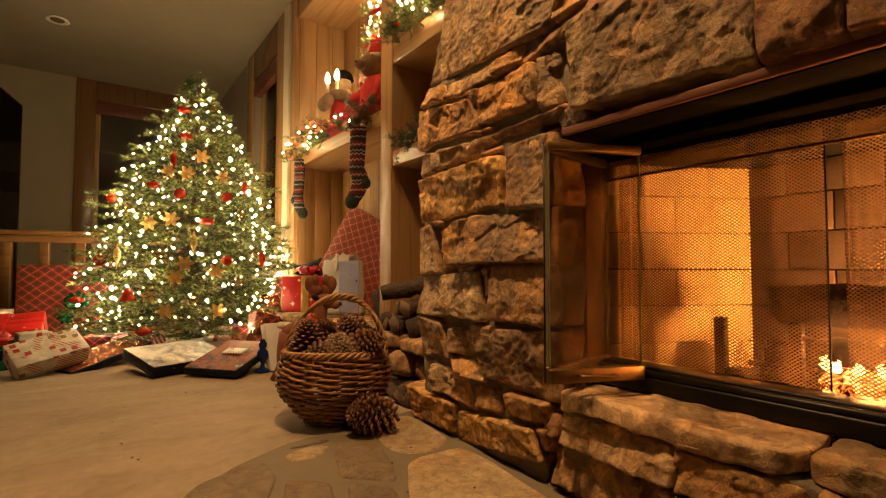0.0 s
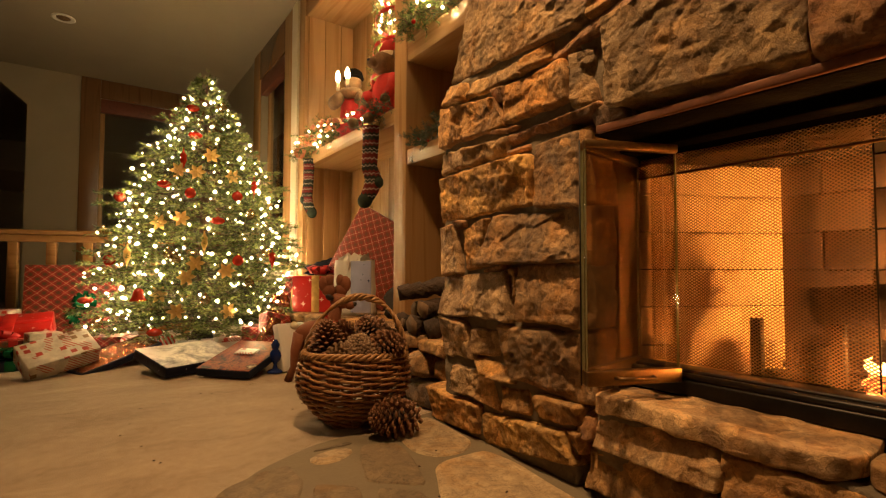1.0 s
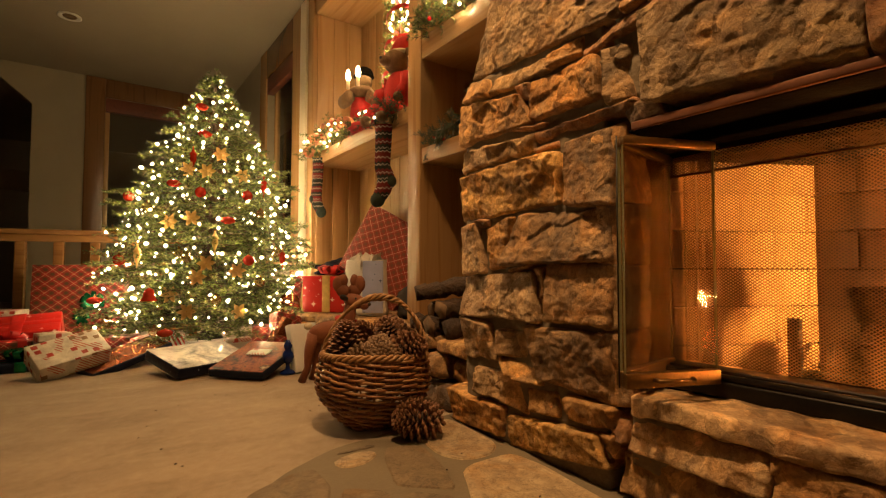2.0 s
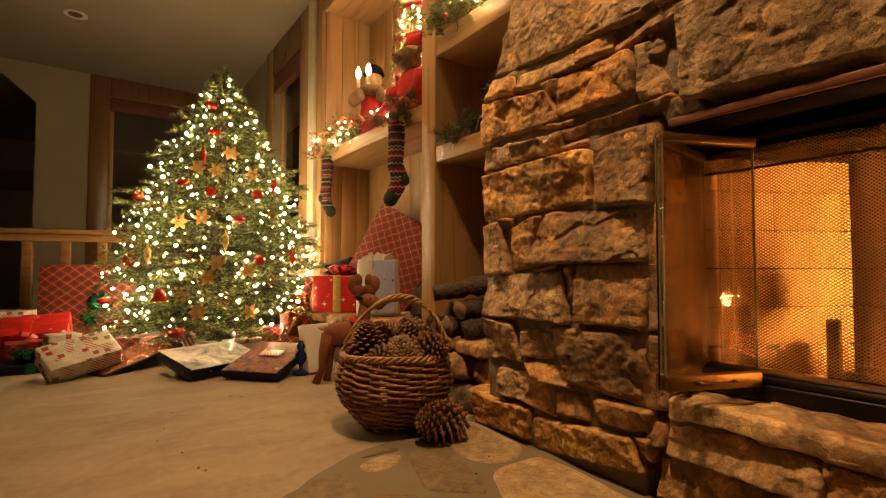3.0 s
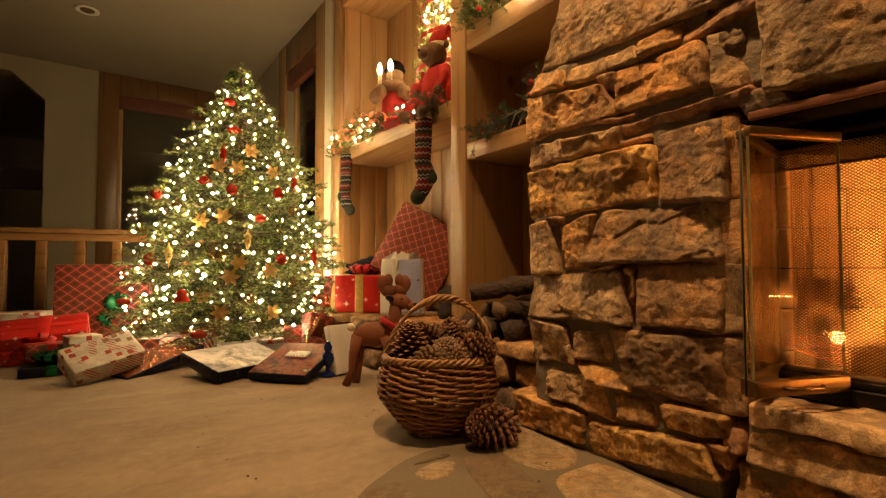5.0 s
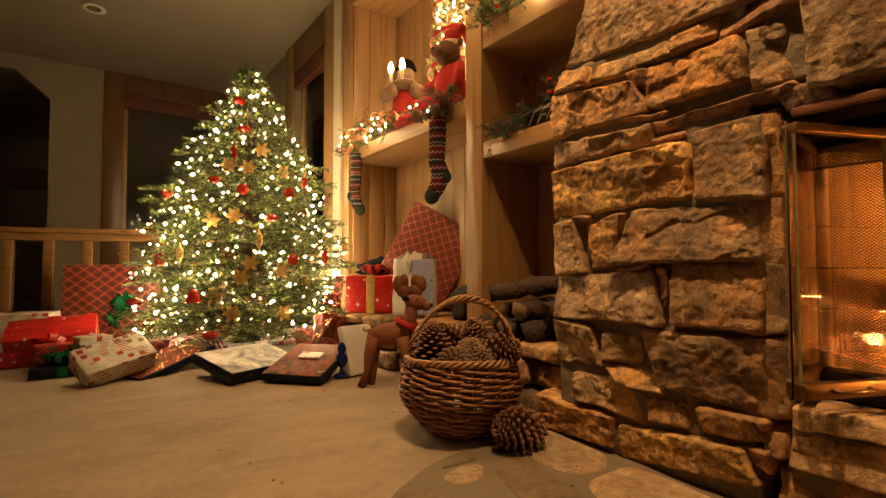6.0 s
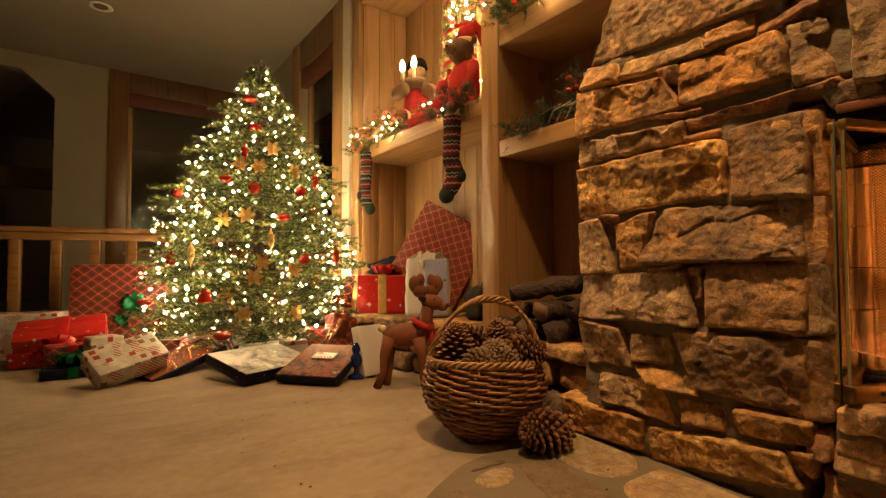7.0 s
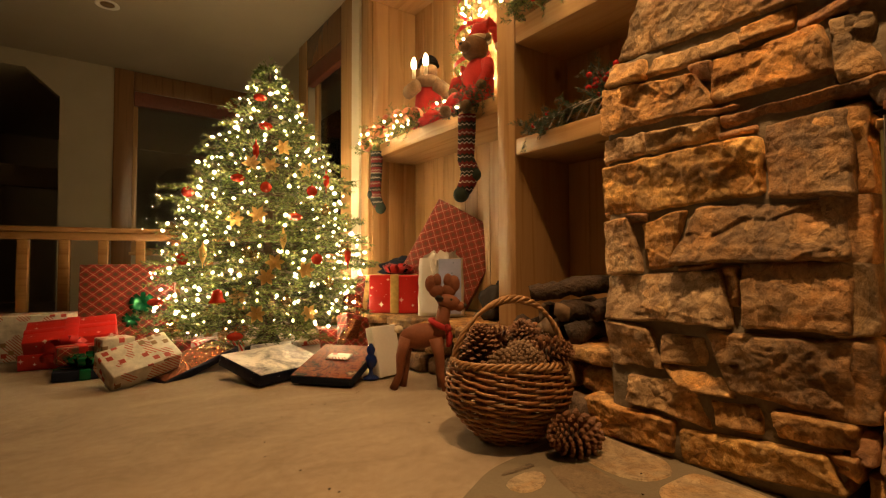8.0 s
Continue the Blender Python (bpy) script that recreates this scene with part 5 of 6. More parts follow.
def flower_at(m):
    o = thing("poinsettia_ornament", m, "gold fabric poinsettia clipped on the fir", "flower ornament", "ornaments on the tree")
    r = random.Random(4)
    for ring, (count, ln, tilt) in enumerate(((6, 0.058, 0.012), (5, 0.040, 0.026))):
        for k in range(count):
            t = 2 * math.pi * (k + 0.5 * ring) / count + r.uniform(-0.1, 0.1)
            d, s = Vector((math.cos(t), 0, math.sin(t))), Vector((-math.sin(t), 0, math.cos(t)))
            bm = bmesh.new()
            rows = []
            for i, (f, w) in enumerate(((0.05, 0.06), (0.38, 0.25), (0.68, 0.23), (1.0, 0.02))):
                bow = Vector((0, -(tilt + 0.012 * math.sin(f * 3)) , 0))
                rows.append([bm.verts.new(d * ln * f + s * ln * w * q + bow + Vector((0, 0.005 * abs(q), 0))) for q in (-1, 0, 1)])
            for p, q in zip(rows, rows[1:]):
                for i in range(2):
                    bm.faces.new((p[i], p[i + 1], q[i + 1], q[i]))
            part("petal", bm, GOLD_LEAF, o)
    part("centre", ball(bmesh.new(), (0, -0.03, 0), (0.008, 0.008, 0.008)), GOLD, o)
    return o


def hang_flower(z, az):
    hang("flower", lambda m: flower_at(m), z, az)


hang_ball_red(1.12, -167)
hang_ball_red(1.13, -108)
hang_ball_red(1.13, -78)
hang_ball_red(0.67, -150)
hang_ball_red(0.67, -82)
hang_oval_red(1.58, -110)
hang_oval_red(1.19, -126)
hang_oval_red(0.94, -92)
hang_oval_red(0.40, -168)
hang_oval_red(1.82, -122)
hang_oval_red(0.21, -120)
hang_ball_clear(0.87, -168)
hang_ball_clear(0.71, -116)
hang_ball_clear(0.68, -112)
hang_ball_clear(1.00, -71)
hang_ball_clear(0.73, -64)
hang_ball_clear(0.41, -98)
hang_ball_clear(0.52, -77)
hang_ball_clear(0.26, -153)
hang_ball_clear(1.02, -140)
hang_ball_clear(1.86, -66)
hang_ball_clear(0.22, -125)
hang_bell(0.45, -128)
hang_finial_red(1.38, -116)
hang_finial_red(0.69, -60)
hang_finial_red(1.22, -62)
hang_finial_gold(0.79, -99)
hang_finial_gold(0.70, -138)
hang_flower(0.56, -107)
hang_flower(0.60, -88)
hang_flower(0.45, -119)
hang_flower(0.34, -111)
hang_flower(0.33, -87)
hang_flower(0.65, -103)
hang_flower(1.30, -119)
hang_flower(1.43, -94)
hang_flower(1.29, -105)
hang_flower(0.95, -112)
hang_flower(1.28, -78)
hang_flower(0.92, -124)


# ---- gifts ----
def bow_part(parent, m, material, size=0.06, loops=8):
    r = random.Random(loops)
    for k in range(loops):
        bm = bmesh.new()
        t = 2 * math.pi * k / loops + r.uniform(-0.2, 0.2)
        up = r.uniform(0.5, 1.0)
        d = Vector((math.cos(t), math.sin(t), 0))
        s = Vector((-d.y, d.x, 0)) * size * 0.16
        path = [Vector(), d * size * 0.55 + Vector((0, 0, size * up * 0.75)), d * size + Vector((0, 0, size * up * 0.55)), d * size * 0.75 + Vector((0, 0, size * 0.12)), d * size * 0.1]
        rows = [(bm.verts.new(p - s), bm.verts.new(p + s)) for p in path]
        for p, q in zip(rows, rows[1:]):
            bm.faces.new((p[0], p[1], q[1], q[0]))
        bmesh.ops.transform(bm, matrix=m, verts=bm.verts[:])
        part("bow_loop", bm, material, parent, "shiny ribbon loop")


def crumpled(w, d, z, lift, seed):
    """A creased sheet that bulges up from its edges."""
    bm = bmesh.new()
    bmesh.ops.create_grid(bm, x_segments=34, y_segments=18, size=0.5)
    for v in bm.verts:
        u, t = v.co.x * 2, v.co.y * 2
        q = Vector((v.co.x * w * 16, v.co.y * d * 16, seed))
        swell = (1 - u ** 4) * (1 - t ** 4)
        v.co = Vector((v.co.x * w, v.co.y * d, z + 0.002 + lift * swell * (0.5 + 0.9 * abs(noise.noise(q)) + 0.5 * abs(noise.noise(q * 2.3)))))
    return bm


def gift(m, size, paper, label, ribbon=None, bow=None, lid=None, flap=True):
    """A wrapped box: x wide, y deep, z tall from its base; the paper is folded and taped at the ends."""
    w, d, h = size
    g = thing("gift_box", m, label, "gift", "gifts by the tree")
    bm = bmesh.new()
    box(bm, -w / 2, w / 2, -d / 2, d / 2, 0, h, min(0.006, h / 8))
    bmesh.ops.subdivide_edges(bm, edges=[e for e in bm.edges if e.calc_length() > 0.08], cuts=3, use_grid_fill=True)
    for v in bm.verts:
        v.co += noise.noise_vector(v.co * 9 + m.translation * 3) * 0.0035
    wrap = part("wrapping", bm, paper, g)
    if flap:
        for sx in (-1, 1):
            f = bmesh.new()
            pts = [(sx * (w / 2 + 0.003), -d * 0.48, h * 0.06), (sx * (w / 2 + 0.003), d * 0.48, h * 0.06), (sx * (w / 2 + 0.004), 0, h * 0.72)]
            back = [f.verts.new((x - sx * 0.0025, y, z)) for x, y, z in pts]
            vs = [f.verts.new(p) for p in pts]
            f.faces.new(vs)
            for i in range(3):
                f.faces.new((vs[i], vs[(i + 1) % 3], back[(i + 1) % 3], back[i]))
            bmesh.ops.recalc_face_normals(f, faces=f.faces[:])
            part("end_fold", f, paper, wrap)
    if lid:
        part("lid", a_box(-w / 2 + 0.003, w / 2 - 0.003, -d / 2 + 0.003, d / 2 - 0.003, h + 0.0005, h + 0.004, 0.001), lid, g, "lid printed with a winter scene")
    if ribbon:
        rb = a_box(-w * 0.06 - 0.008, w * 0.06 + 0.008, -d / 2 - 0.004, d / 2 + 0.004, -0.001, h + 0.004, 0.002)
        box(rb, -w / 2 - 0.004, w / 2 + 0.004, -d * 0.06 - 0.008, d * 0.06 + 0.008, 0.001, h + 0.003, 0.002)
        part("ribbon", rb, ribbon, g)
    if bow:
        bow_part(g, pose(0, 0, h + 0.005), bow, min(0.11, 0.40 * min(w, d) + 0.03), 12)
    return g


gift(pose(-0.82, 5.05, 0, 0, 0, -12), (0.68, 0.26, 0.305), WHITE_PRINT, "white box wrapped in red-printed holiday paper")
red_gift = gift(pose(-0.47, 4.66, 0.10, 24, -4, -4), (0.47, 0.26, 0.15), RED_SNOW, "red snowflake-wrapped box with a red ribbon", RIBBON_RED)
bow_part(red_gift, pose(-0.02, -0.135, 0.08, 90), RIBBON_RED, 0.13, 11)
gift(pose(-0.50, 4.64, 0, 0, 0, -10), (0.44, 0.30, 0.095), RED_SNOW, "red snowflake-wrapped flat box under another gift")
gift(pose(-0.40, 4.12, 0, 0, 0, -5), (0.30, 0.20, 0.055), NAVY, "flat dark green box with a teal ribbon", RIBBON_GREEN, RIBBON_GREEN)
gift(pose(-0.43, 4.30, 0.058, 0, 0, 8), (0.24, 0.16, 0.10), PLAID, "dark red plaid gift with a shiny ribbon", RIBBON_RED)
gift(pose(-0.175, 3.80, 0.070, 34, -12, 20), (0.35, 0.20, 0.115), WHITE_PRINT, "long box in cream paper with red holiday motifs, tipped over")
gift(pose(-0.27, 4.18, 0.0, 0, 0, 15), (0.17, 0.15, 0.205), WHITE_PRINT, "small box in cream printed paper")
tray = gift(pose(0.10, 3.90, 0.035, 8, -15, 27), (0.50, 0.24, 0.045), NAVY_SNOW, "navy starry tray with copper cellophane on top", None, None, None, False)
part("cellophane", crumpled(0.47, 0.22, 0.045, 0.035, 5), COPPER_FOIL, tray, "crumpled copper cellophane", False)
gift(pose(0.30, 4.32, 0.0, 0, 0, 12), (0.34, 0.22, 0.13), STRIPE, "box in red and white striped paper")
gift(pose(0.06, 4.36, 0.0, 0, 0, -20), (0.26, 0.2, 0.14), PLAID, "red plaid box under the branches")
gift(pose(0.475, 3.51, 0.040, 12, 0, 22), (0.48, 0.36, 0.060), NAVY_SNOW, "navy snowflake box with a snow scene lid", None, None, SNOW_LID, False)
gift(pose(0.64, 3.83, 0.0, 0, 0, 6), (0.36, 0.26, 0.115), CARD, "white box under the lowest branches", None, None, SNOW_LID, False)
gift(pose(0.735, 3.225, 0.056, 15, 0, -50), (0.35, 0.40, 0.045), NAVY, "dark flat box with a brown town scene lid", None, None, TOWN_LID, False)
gift(pose(1.00, 3.58, 0.0, -20, 16, 14), (0.20, 0.10, 0.31), PLAID, "red plaid box leaning among the gifts")
gift(pose(1.02, 3.85, 0.0, 0, 0, -18), (0.30, 0.20, 0.20), PLAID, "red plaid box beside the fir")
gift(pose(0.74, 3.75, 0.118, 0, 0, 10), (0.15, 0.10, 0.03), WHITE_PRINT, "small white gift card box with red print")
gift(pose(0.745, 3.235, 0.112, 15, 0, -50), (0.13, 0.075, 0.008), WHITE_PRINT, "small white tag box with red print")
gift(pose(0.36, 3.85, 0.0, 0, 0, 30), (0.12, 0.09, 0.06), WHITE_PRINT, "tiny box in cream printed paper")
gift(pose(0.995, 3.10, 0.0, -16, 0, 14), (0.185, 0.055, 0.285), CARD, "plain white box leaning upright", None, None, None, False)

big = gift(pose(-0.15, 5.12, 0.0, -4, 0, -12), (0.62, 0.16, 0.64), PLAID, "large upright box in red and green plaid paper")
bow_part(big, pose(0.10, -0.085, 0.34, 90), RIBBON_GREEN, 0.085, 12)
bow_part(big, pose(0.03, -0.085, 0.22, 90), RIBBON_GREEN, 0.06, 9)


def foil_bag(m, size, material, label, tissue=None):
    """A soft paper bag, pinched at the mouth."""
    w, d, h = size
    g = thing("gift_bag", m, label, "gift bag", "gift bags")
    bm = bmesh.new()
    rings = []
    for k in range(13):
        f = k / 12
        pinch = 1 - 0.45 * max(0, f - 0.6) / 0.4 if tissue is None else 1 - 0.06 * f
        ring = []
        for i in range(28):
            t = 2 * math.pi * i / 28
            c, s = math.cos(t), math.sin(t)
            q = (abs(c) ** 5 + abs(s) ** 5) ** (-0.2)
            p = Vector((c * q * w / 2, s * q * d / 2 * (1 - 0.25 * f), f * h)) * 1.0
            p.x *= pinch
            p += noise.noise_vector(p * 14 + m.translation) * 0.008
            p.z = max(p.z, 0)
            ring.append(bm.verts.new(p))
        rings.append(ring)
    for a, b in zip(rings, rings[1:]):
        for i in range(28):
            bm.faces.new((a[i], a[(i + 1) % 28], b[(i + 1) % 28], b[i]))
    bm.faces.new(rings[0][::-1])
    part("bag", bm, material, g)
    if tissue:
        tb = bmesh.new()
        for k in range(9):
            mm = pose(random.Random(k).uniform(-w * 0.3, w * 0.3), random.Random(k + 9).uniform(-d * 0.2, d * 0.2), h * 0.92, 0, 0, 40 * k)
            pts = [(-0.06, 0, -0.04), (0.06, 0, -0.04), (0.075, 0.015, 0.02), (0.02, -0.012, 0.075 + 0.005 * (k % 3)), (-0.05, 0.01, 0.045)]
            vs = [tb.verts.new(mm @ Vector(p)) for p in pts]
            c = tb.verts.new(mm @ Vector((0, 0.02, 0.0)))
            for i in range(len(vs)):
                tb.faces.new((vs[i], vs[(i + 1) % len(vs)], c))
        part("tissue", tb, tissue, g, "crumpled white tissue paper", False)
    return g


foil_bag(pose(1.15, 3.92, 0.0, 0, 0, -30), (0.20, 0.12, 0.42), COPPER_FOIL, "shiny copper foil gift bag beside the fir")
foil_bag(pose(0.91, 3.62, 0.0, 10, 22, 20), (0.11, 0.09, 0.30), COPPER_FOIL, "shiny copper foil wine bag beside the fir")
LEDGE = 0.302
star_bag = foil_bag(pose(1.44, 3.22, LEDGE, 0, 0, -50), (0.30, 0.10, 0.37), CARD, "white gift bag with a blue starred side and tissue", TISSUE)
part("side_panel", a_box(0.0, 0.145, -0.062, -0.052, 0.02, 0.365, 0.001), LILAC_STAR, star_bag, "pale blue panel with dark stars")
part("handle", tube(bmesh.new(), [(-0.05, -0.07, 0.36), (-0.045, -0.075, 0.30), (-0.03, -0.078, 0.27), (-0.015, -0.075, 0.30), (-0.01, -0.07, 0.36)], 0.0025, 6), TISSUE, star_bag)
gift(pose(1.37, 3.64, LEDGE, 0, 0, -44), (0.36, 0.22, 0.26), RED_SNOW, "red box with a gold band and a red bow", RIBBON_GOLD, RIBBON_RED)


gift(pose(1.60, 3.56, LEDGE + 0.13, -3, 29, -50), (0.55, 0.09, 0.62), PLAID_BAG, "large tilted box in red tartan paper")
gift(pose(1.265, 3.93, LEDGE, 0, 8, -40), (0.17, 0.12, 0.25), PLAID, "dark red plaid box with thin gold ribbon", RIBBON_GOLD)
cloth = bmesh.new()
ball(cloth, (0, 0, 0.04), (0.15, 0.10, 0.06), None, 3, 0, 0.5)
ball(cloth, (0.08, 0.05, 0.06), (0.11, 0.09, 0.07), None, 3, 0, 0.5)
solid("folded_cloth", cloth, NAVY, pose(1.46, 3.76, LEDGE + 0.26), "dark navy cloth bundled on a gift", "cloth")
dark_bag = bmesh.new()
ball(dark_bag, (0, 0, 0.10), (0.12, 0.10, 0.11), None, 3, 0, 0.5)
solid("dark_sack", dark_bag, DARK_FELT, pose(1.62, 2.86, LEDGE - 0.004), "dark glossy bundle beside the tartan bag", "bundle")

# small blue glass figurine on the carpet
fig = bmesh.new()
lathe(fig, [(0.062, 0.0), (0.064, 0.010), (0.050, 0.020), (0.020, 0.030), (0.014, 0.060), (0.020, 0.075), (0.040, 0.095), (0.048, 0.125), (0.040, 0.155), (0.022, 0.175), (0.030, 0.190), (0.034, 0.21), (0.020, 0.235), (0.012, 0.25)], 24)
solid("blue_lantern", fig, BLUE_GLASS, pose(0.875, 3.10, 0) @ Matrix.Diagonal((0.75, 0.75, 0.78, 1)), "small cobalt blue glazed candle holder", "candle holder")


# ---- wooden reindeer ----
def reindeer(m):
    bm = bmesh.new()
    ball(bm, (-0.02, 0, 0.245), (0.105, 0.055, 0.060), pose(0, 0, 0, 0, -8, 0), 3)
    for x, y, lean in ((0.055, 0.030, 0.02), (0.055, -0.030, 0.05), (-0.085, 0.030, -0.03), (-0.085, -0.030, -0.06)):
        tube(bm, [(x, y, 0.24), (x + lean * 0.4, y * 1.05, 0.15), (x + lean * 0.5, y * 1.1, 0.07), (x + lean, y * 1.15, 0.0)], [0.034, 0.024, 0.017, 0.020], 10)
    tube(bm, [(0.055, 0, 0.25), (0.085, 0, 0.32), (0.095, 0, 0.385)], [0.044, 0.034, 0.030], 12)
    ball(bm, (0.115, 0, 0.405), (0.058, 0.036, 0.038), pose(0, 0, 0, 0, 14, 0), 3)
    ball(bm, (0.165, 0, 0.385), (0.026, 0.024, 0.024), None, 2)
    ball(bm, (0.190, 0, 0.390), (0.011, 0.011, 0.011), None, 2, 2)
    ball(bm, (-0.128, 0, 0.275), (0.022, 0.020, 0.020), None, 2, 1)
    for s in (-1, 1):
        ball(bm, (0.075, s * 0.050, 0.425), (0.020, 0.032, 0.012), pose(0, 0, 0, s * 25, 0, 0), 2, 2)
        ball(bm, (0.130, s * 0.031, 0.42), (0.006, 0.005, 0.007), None, 1, 2)
        base = Vector((0.085, s * 0.020, 0.43))
        for d, size in (((0.0, 0.034, 0.030), (0.016, 0.036, 0.034)), ((0.0, 0.062, 0.062), (0.015, 0.030, 0.042)), ((0.0, 0.030, 0.078), (0.014, 0.022, 0.034))):
            ball(bm, base + Vector((s * d[1] * 0.85, s * -0.012, d[2])), (size[1], size[0], size[2]), None, 3)
    pts = [(0.072 + 0.043 * math.cos(t), 0.043 * math.sin(t), 0.300 - 0.02 * math.cos(t)) for t in (2 * math.pi * k / 24 for k in range(24))]
    tube(bm, pts, 0.014, 8, 3, closed=True)
    for s in (-1, 1):
        ball(bm, (0.11, s * 0.035, 0.285), (0.010, 0.032, 0.024), pose(0, 0, 0, s * 20, 0, 0), 2, 3)
        tube(bm, [(0.11, s * 0.01, 0.28), (0.118, s * 0.03, 0.24), (0.115, s * 0.036, 0.20)], [0.010, 0.013, 0.010], 8, 3)
    o = solid("reindeer_figure", bm, [REINDEER, WHITE_PLUSH, DARK_FELT, RED_FELT], m, "red-brown reindeer figure with a red scarf", "figurine")
    return o


deer = reindeer(pose(1.005, 2.755, 0, 0, 0, -42))
deer.scale = (1.08, 1.08, 1.08)


# ---- wicker basket and pine cones ----
def basket(m):
    b = thing("wicker_basket", m, "brown woven willow basket filled with pine cones", "basket")
    prof_z = (0.0, 0.02, 0.06, 0.11, 0.155, 0.20, 0.24, 0.275)
    prof_r = (0.104, 0.122, 0.164, 0.203, 0.221, 0.221, 0.212, 0.200)

    def radius(z):
        return float(np.interp(z, prof_z, prof_r))

    stakes = 20
    rows = 25
    for k in range(rows):
        z = 0.009 + k * 0.0107
        shift = math.pi * (k % 2) + 0.35 * noise.noise(Vector((k * 1.9, 3, 1)))
        pts, rad = [], []
        for i in range(150):
            t = 2 * math.pi * i / 150
            c = Vector((math.cos(t) * 2.2, math.sin(t) * 2.2, 5 + k * 1.7))
            wv = math.sin(stakes / 2 * t + shift)
            rr = radius(z) + 0.0085 * wv + 0.005 * noise.noise(c + Vector((7, 0, 0)))
            zz = z + 0.0050 * noise.noise(c) + 0.0022 * math.sin(stakes / 2 * t + shift + 1.2)
            pts.append((rr * math.cos(t), rr * math.sin(t), max(zz, 0.006)))
            rad.append(0.0054 + 0.0015 * noise.noise(c * 1.5))
        part("woven_strand", tube(bmesh.new(), pts, rad, 7, closed=True), WICKER if k % 3 else WICKER_RIM, b)
    for k in range(stakes):
        t = 2 * math.pi * (k + 0.5) / stakes
        part("stake", tube(bmesh.new(), [(radius(z) * math.cos(t), radius(z) * math.sin(t), z) for z in (0.006, 0.04, 0.08, 0.12, 0.16, 0.20, 0.24, 0.280)], 0.0052, 6), WICKER, b)
    part("base", lathe(bmesh.new(), [(0.05, 0.002), (0.100, 0.004), (0.106, 0.012), (0.05, 0.014)], 30), WICKER, b)
    for s in range(3):
        pts = []
        for i in range(150):
            t = 2 * math.pi * i / 150
            ph = 15 * t + 2 * math.pi * s / 3
            rr = 0.201 + 0.009 * math.cos(ph)
            pts.append((rr * math.cos(t), rr * math.sin(t), 0.281 + 0.009 * math.sin(ph) + 0.006 * math.cos(2 * t)))
        part("rim_strand", tube(bmesh.new(), pts, 0.0066, 6, closed=True), WICKER_RIM, b)
    for s in range(4):
        pts = []
        for i in range(110):
            f = i / 109
            t = math.pi * f
            ph = 11 * t + 2 * math.pi * s / 4 + 0.5 * noise.noise(Vector((f * 6, s, 0)))
            rr = 0.0115 * (1 + 0.25 * noise.noise(Vector((f * 9, s * 3.1, 2))))
            y0 = -0.205 * math.cos(t) * (1 - 0.10 * math.sin(t)) - 0.025 * math.sin(t)
            z0 = 0.215 + 0.285 * math.sin(t) ** 0.75
            pts.append((rr * math.cos(ph), y0 + rr * math.sin(ph) * math.cos(t), z0 + rr * math.sin(ph) * math.sin(t)))
        part("handle_strand", tube(bmesh.new(), pts, 0.0062, 6), WICKER_RIM, b)
    return b


BASKET = Vector((0.860, 1.985, 0))
basket(Matrix.Translation(BASKET) @ pose(0, 0, 0, 0, 0, 54))


def pine_cone(m, length, width, material, label, seed):
    """Overlapping woody scales set round a core by the golden angle."""
    o = thing("pine_cone", m, label, "pine cone", "pine cones")
    r = random.Random(seed)
    bm = bmesh.new()
    count = 124
    for k in range(count):
        f = (k + 0.5) / count
        t = k * 2.39996
        z = -length / 2 + length * 0.93 * f
        env = math.sin(math.pi * min(0.98, 0.20 + 0.74 * f)) ** 0.7
        rr = width / 2 * env * r.uniform(0.92, 1.06)
        d = Vector((math.cos(t), math.sin(t), 0))
        s = Vector((-d.y, d.x, 0))
        up = Vector((0, 0, 1))
        out = (d * (1 - 0.45 * f) + up * (0.12 + 0.85 * f)).normalized()
        nrm = s.cross(out)
        root = d * rr * 0.25 + up * (z - 0.006)
        ln = rr * 0.80
        w = width * 0.078 * (0.35 + 0.75 * env)
        thick = 0.0038 * width / 0.15
        pts = []
        for g, ww, hh, lift in ((0.0, 0.40, 0.7, 0.0), (0.70, 0.95, 0.9, -0.02), (0.93, 0.90, 1.5, 0.06), (1.03, 0.30, 0.6, 0.13)):
            c = root + out * ln * g + nrm * ln * lift
            pts.append([bm.verts.new(c + q) for q in (-s * w * ww, nrm * thick * hh, s * w * ww, -nrm * thick * hh)])
        for a, c in zip(pts, pts[1:]):
            for i in range(4):
                bm.faces.new((a[i], a[(i + 1) % 4], c[(i + 1) % 4], c[i]))
        bm.faces.new(pts[-1])
    part("scale_body", bm, material, o, "", False)
    core = bmesh.new()
    ball(core, (0, 0, -0.004), (width * 0.20, width * 0.20, length * 0.44), None, 2)
    part("core", core, BARK, o)
    return o


pine_cone(pose(0.885, 1.712, 0.074, 80, 0, -94), 0.185, 0.150, CONE, "large open brown pine cone lying on the hearth", 1)


def in_basket(right, back, z, rx, ry, rz):
    """A pose in the basket, by steps along and across its handle."""
    return pose(BASKET.x + 0.811 * right + 0.585 * back, BASKET.y - 0.585 * right + 0.811 * back, z, rx, ry, rz)


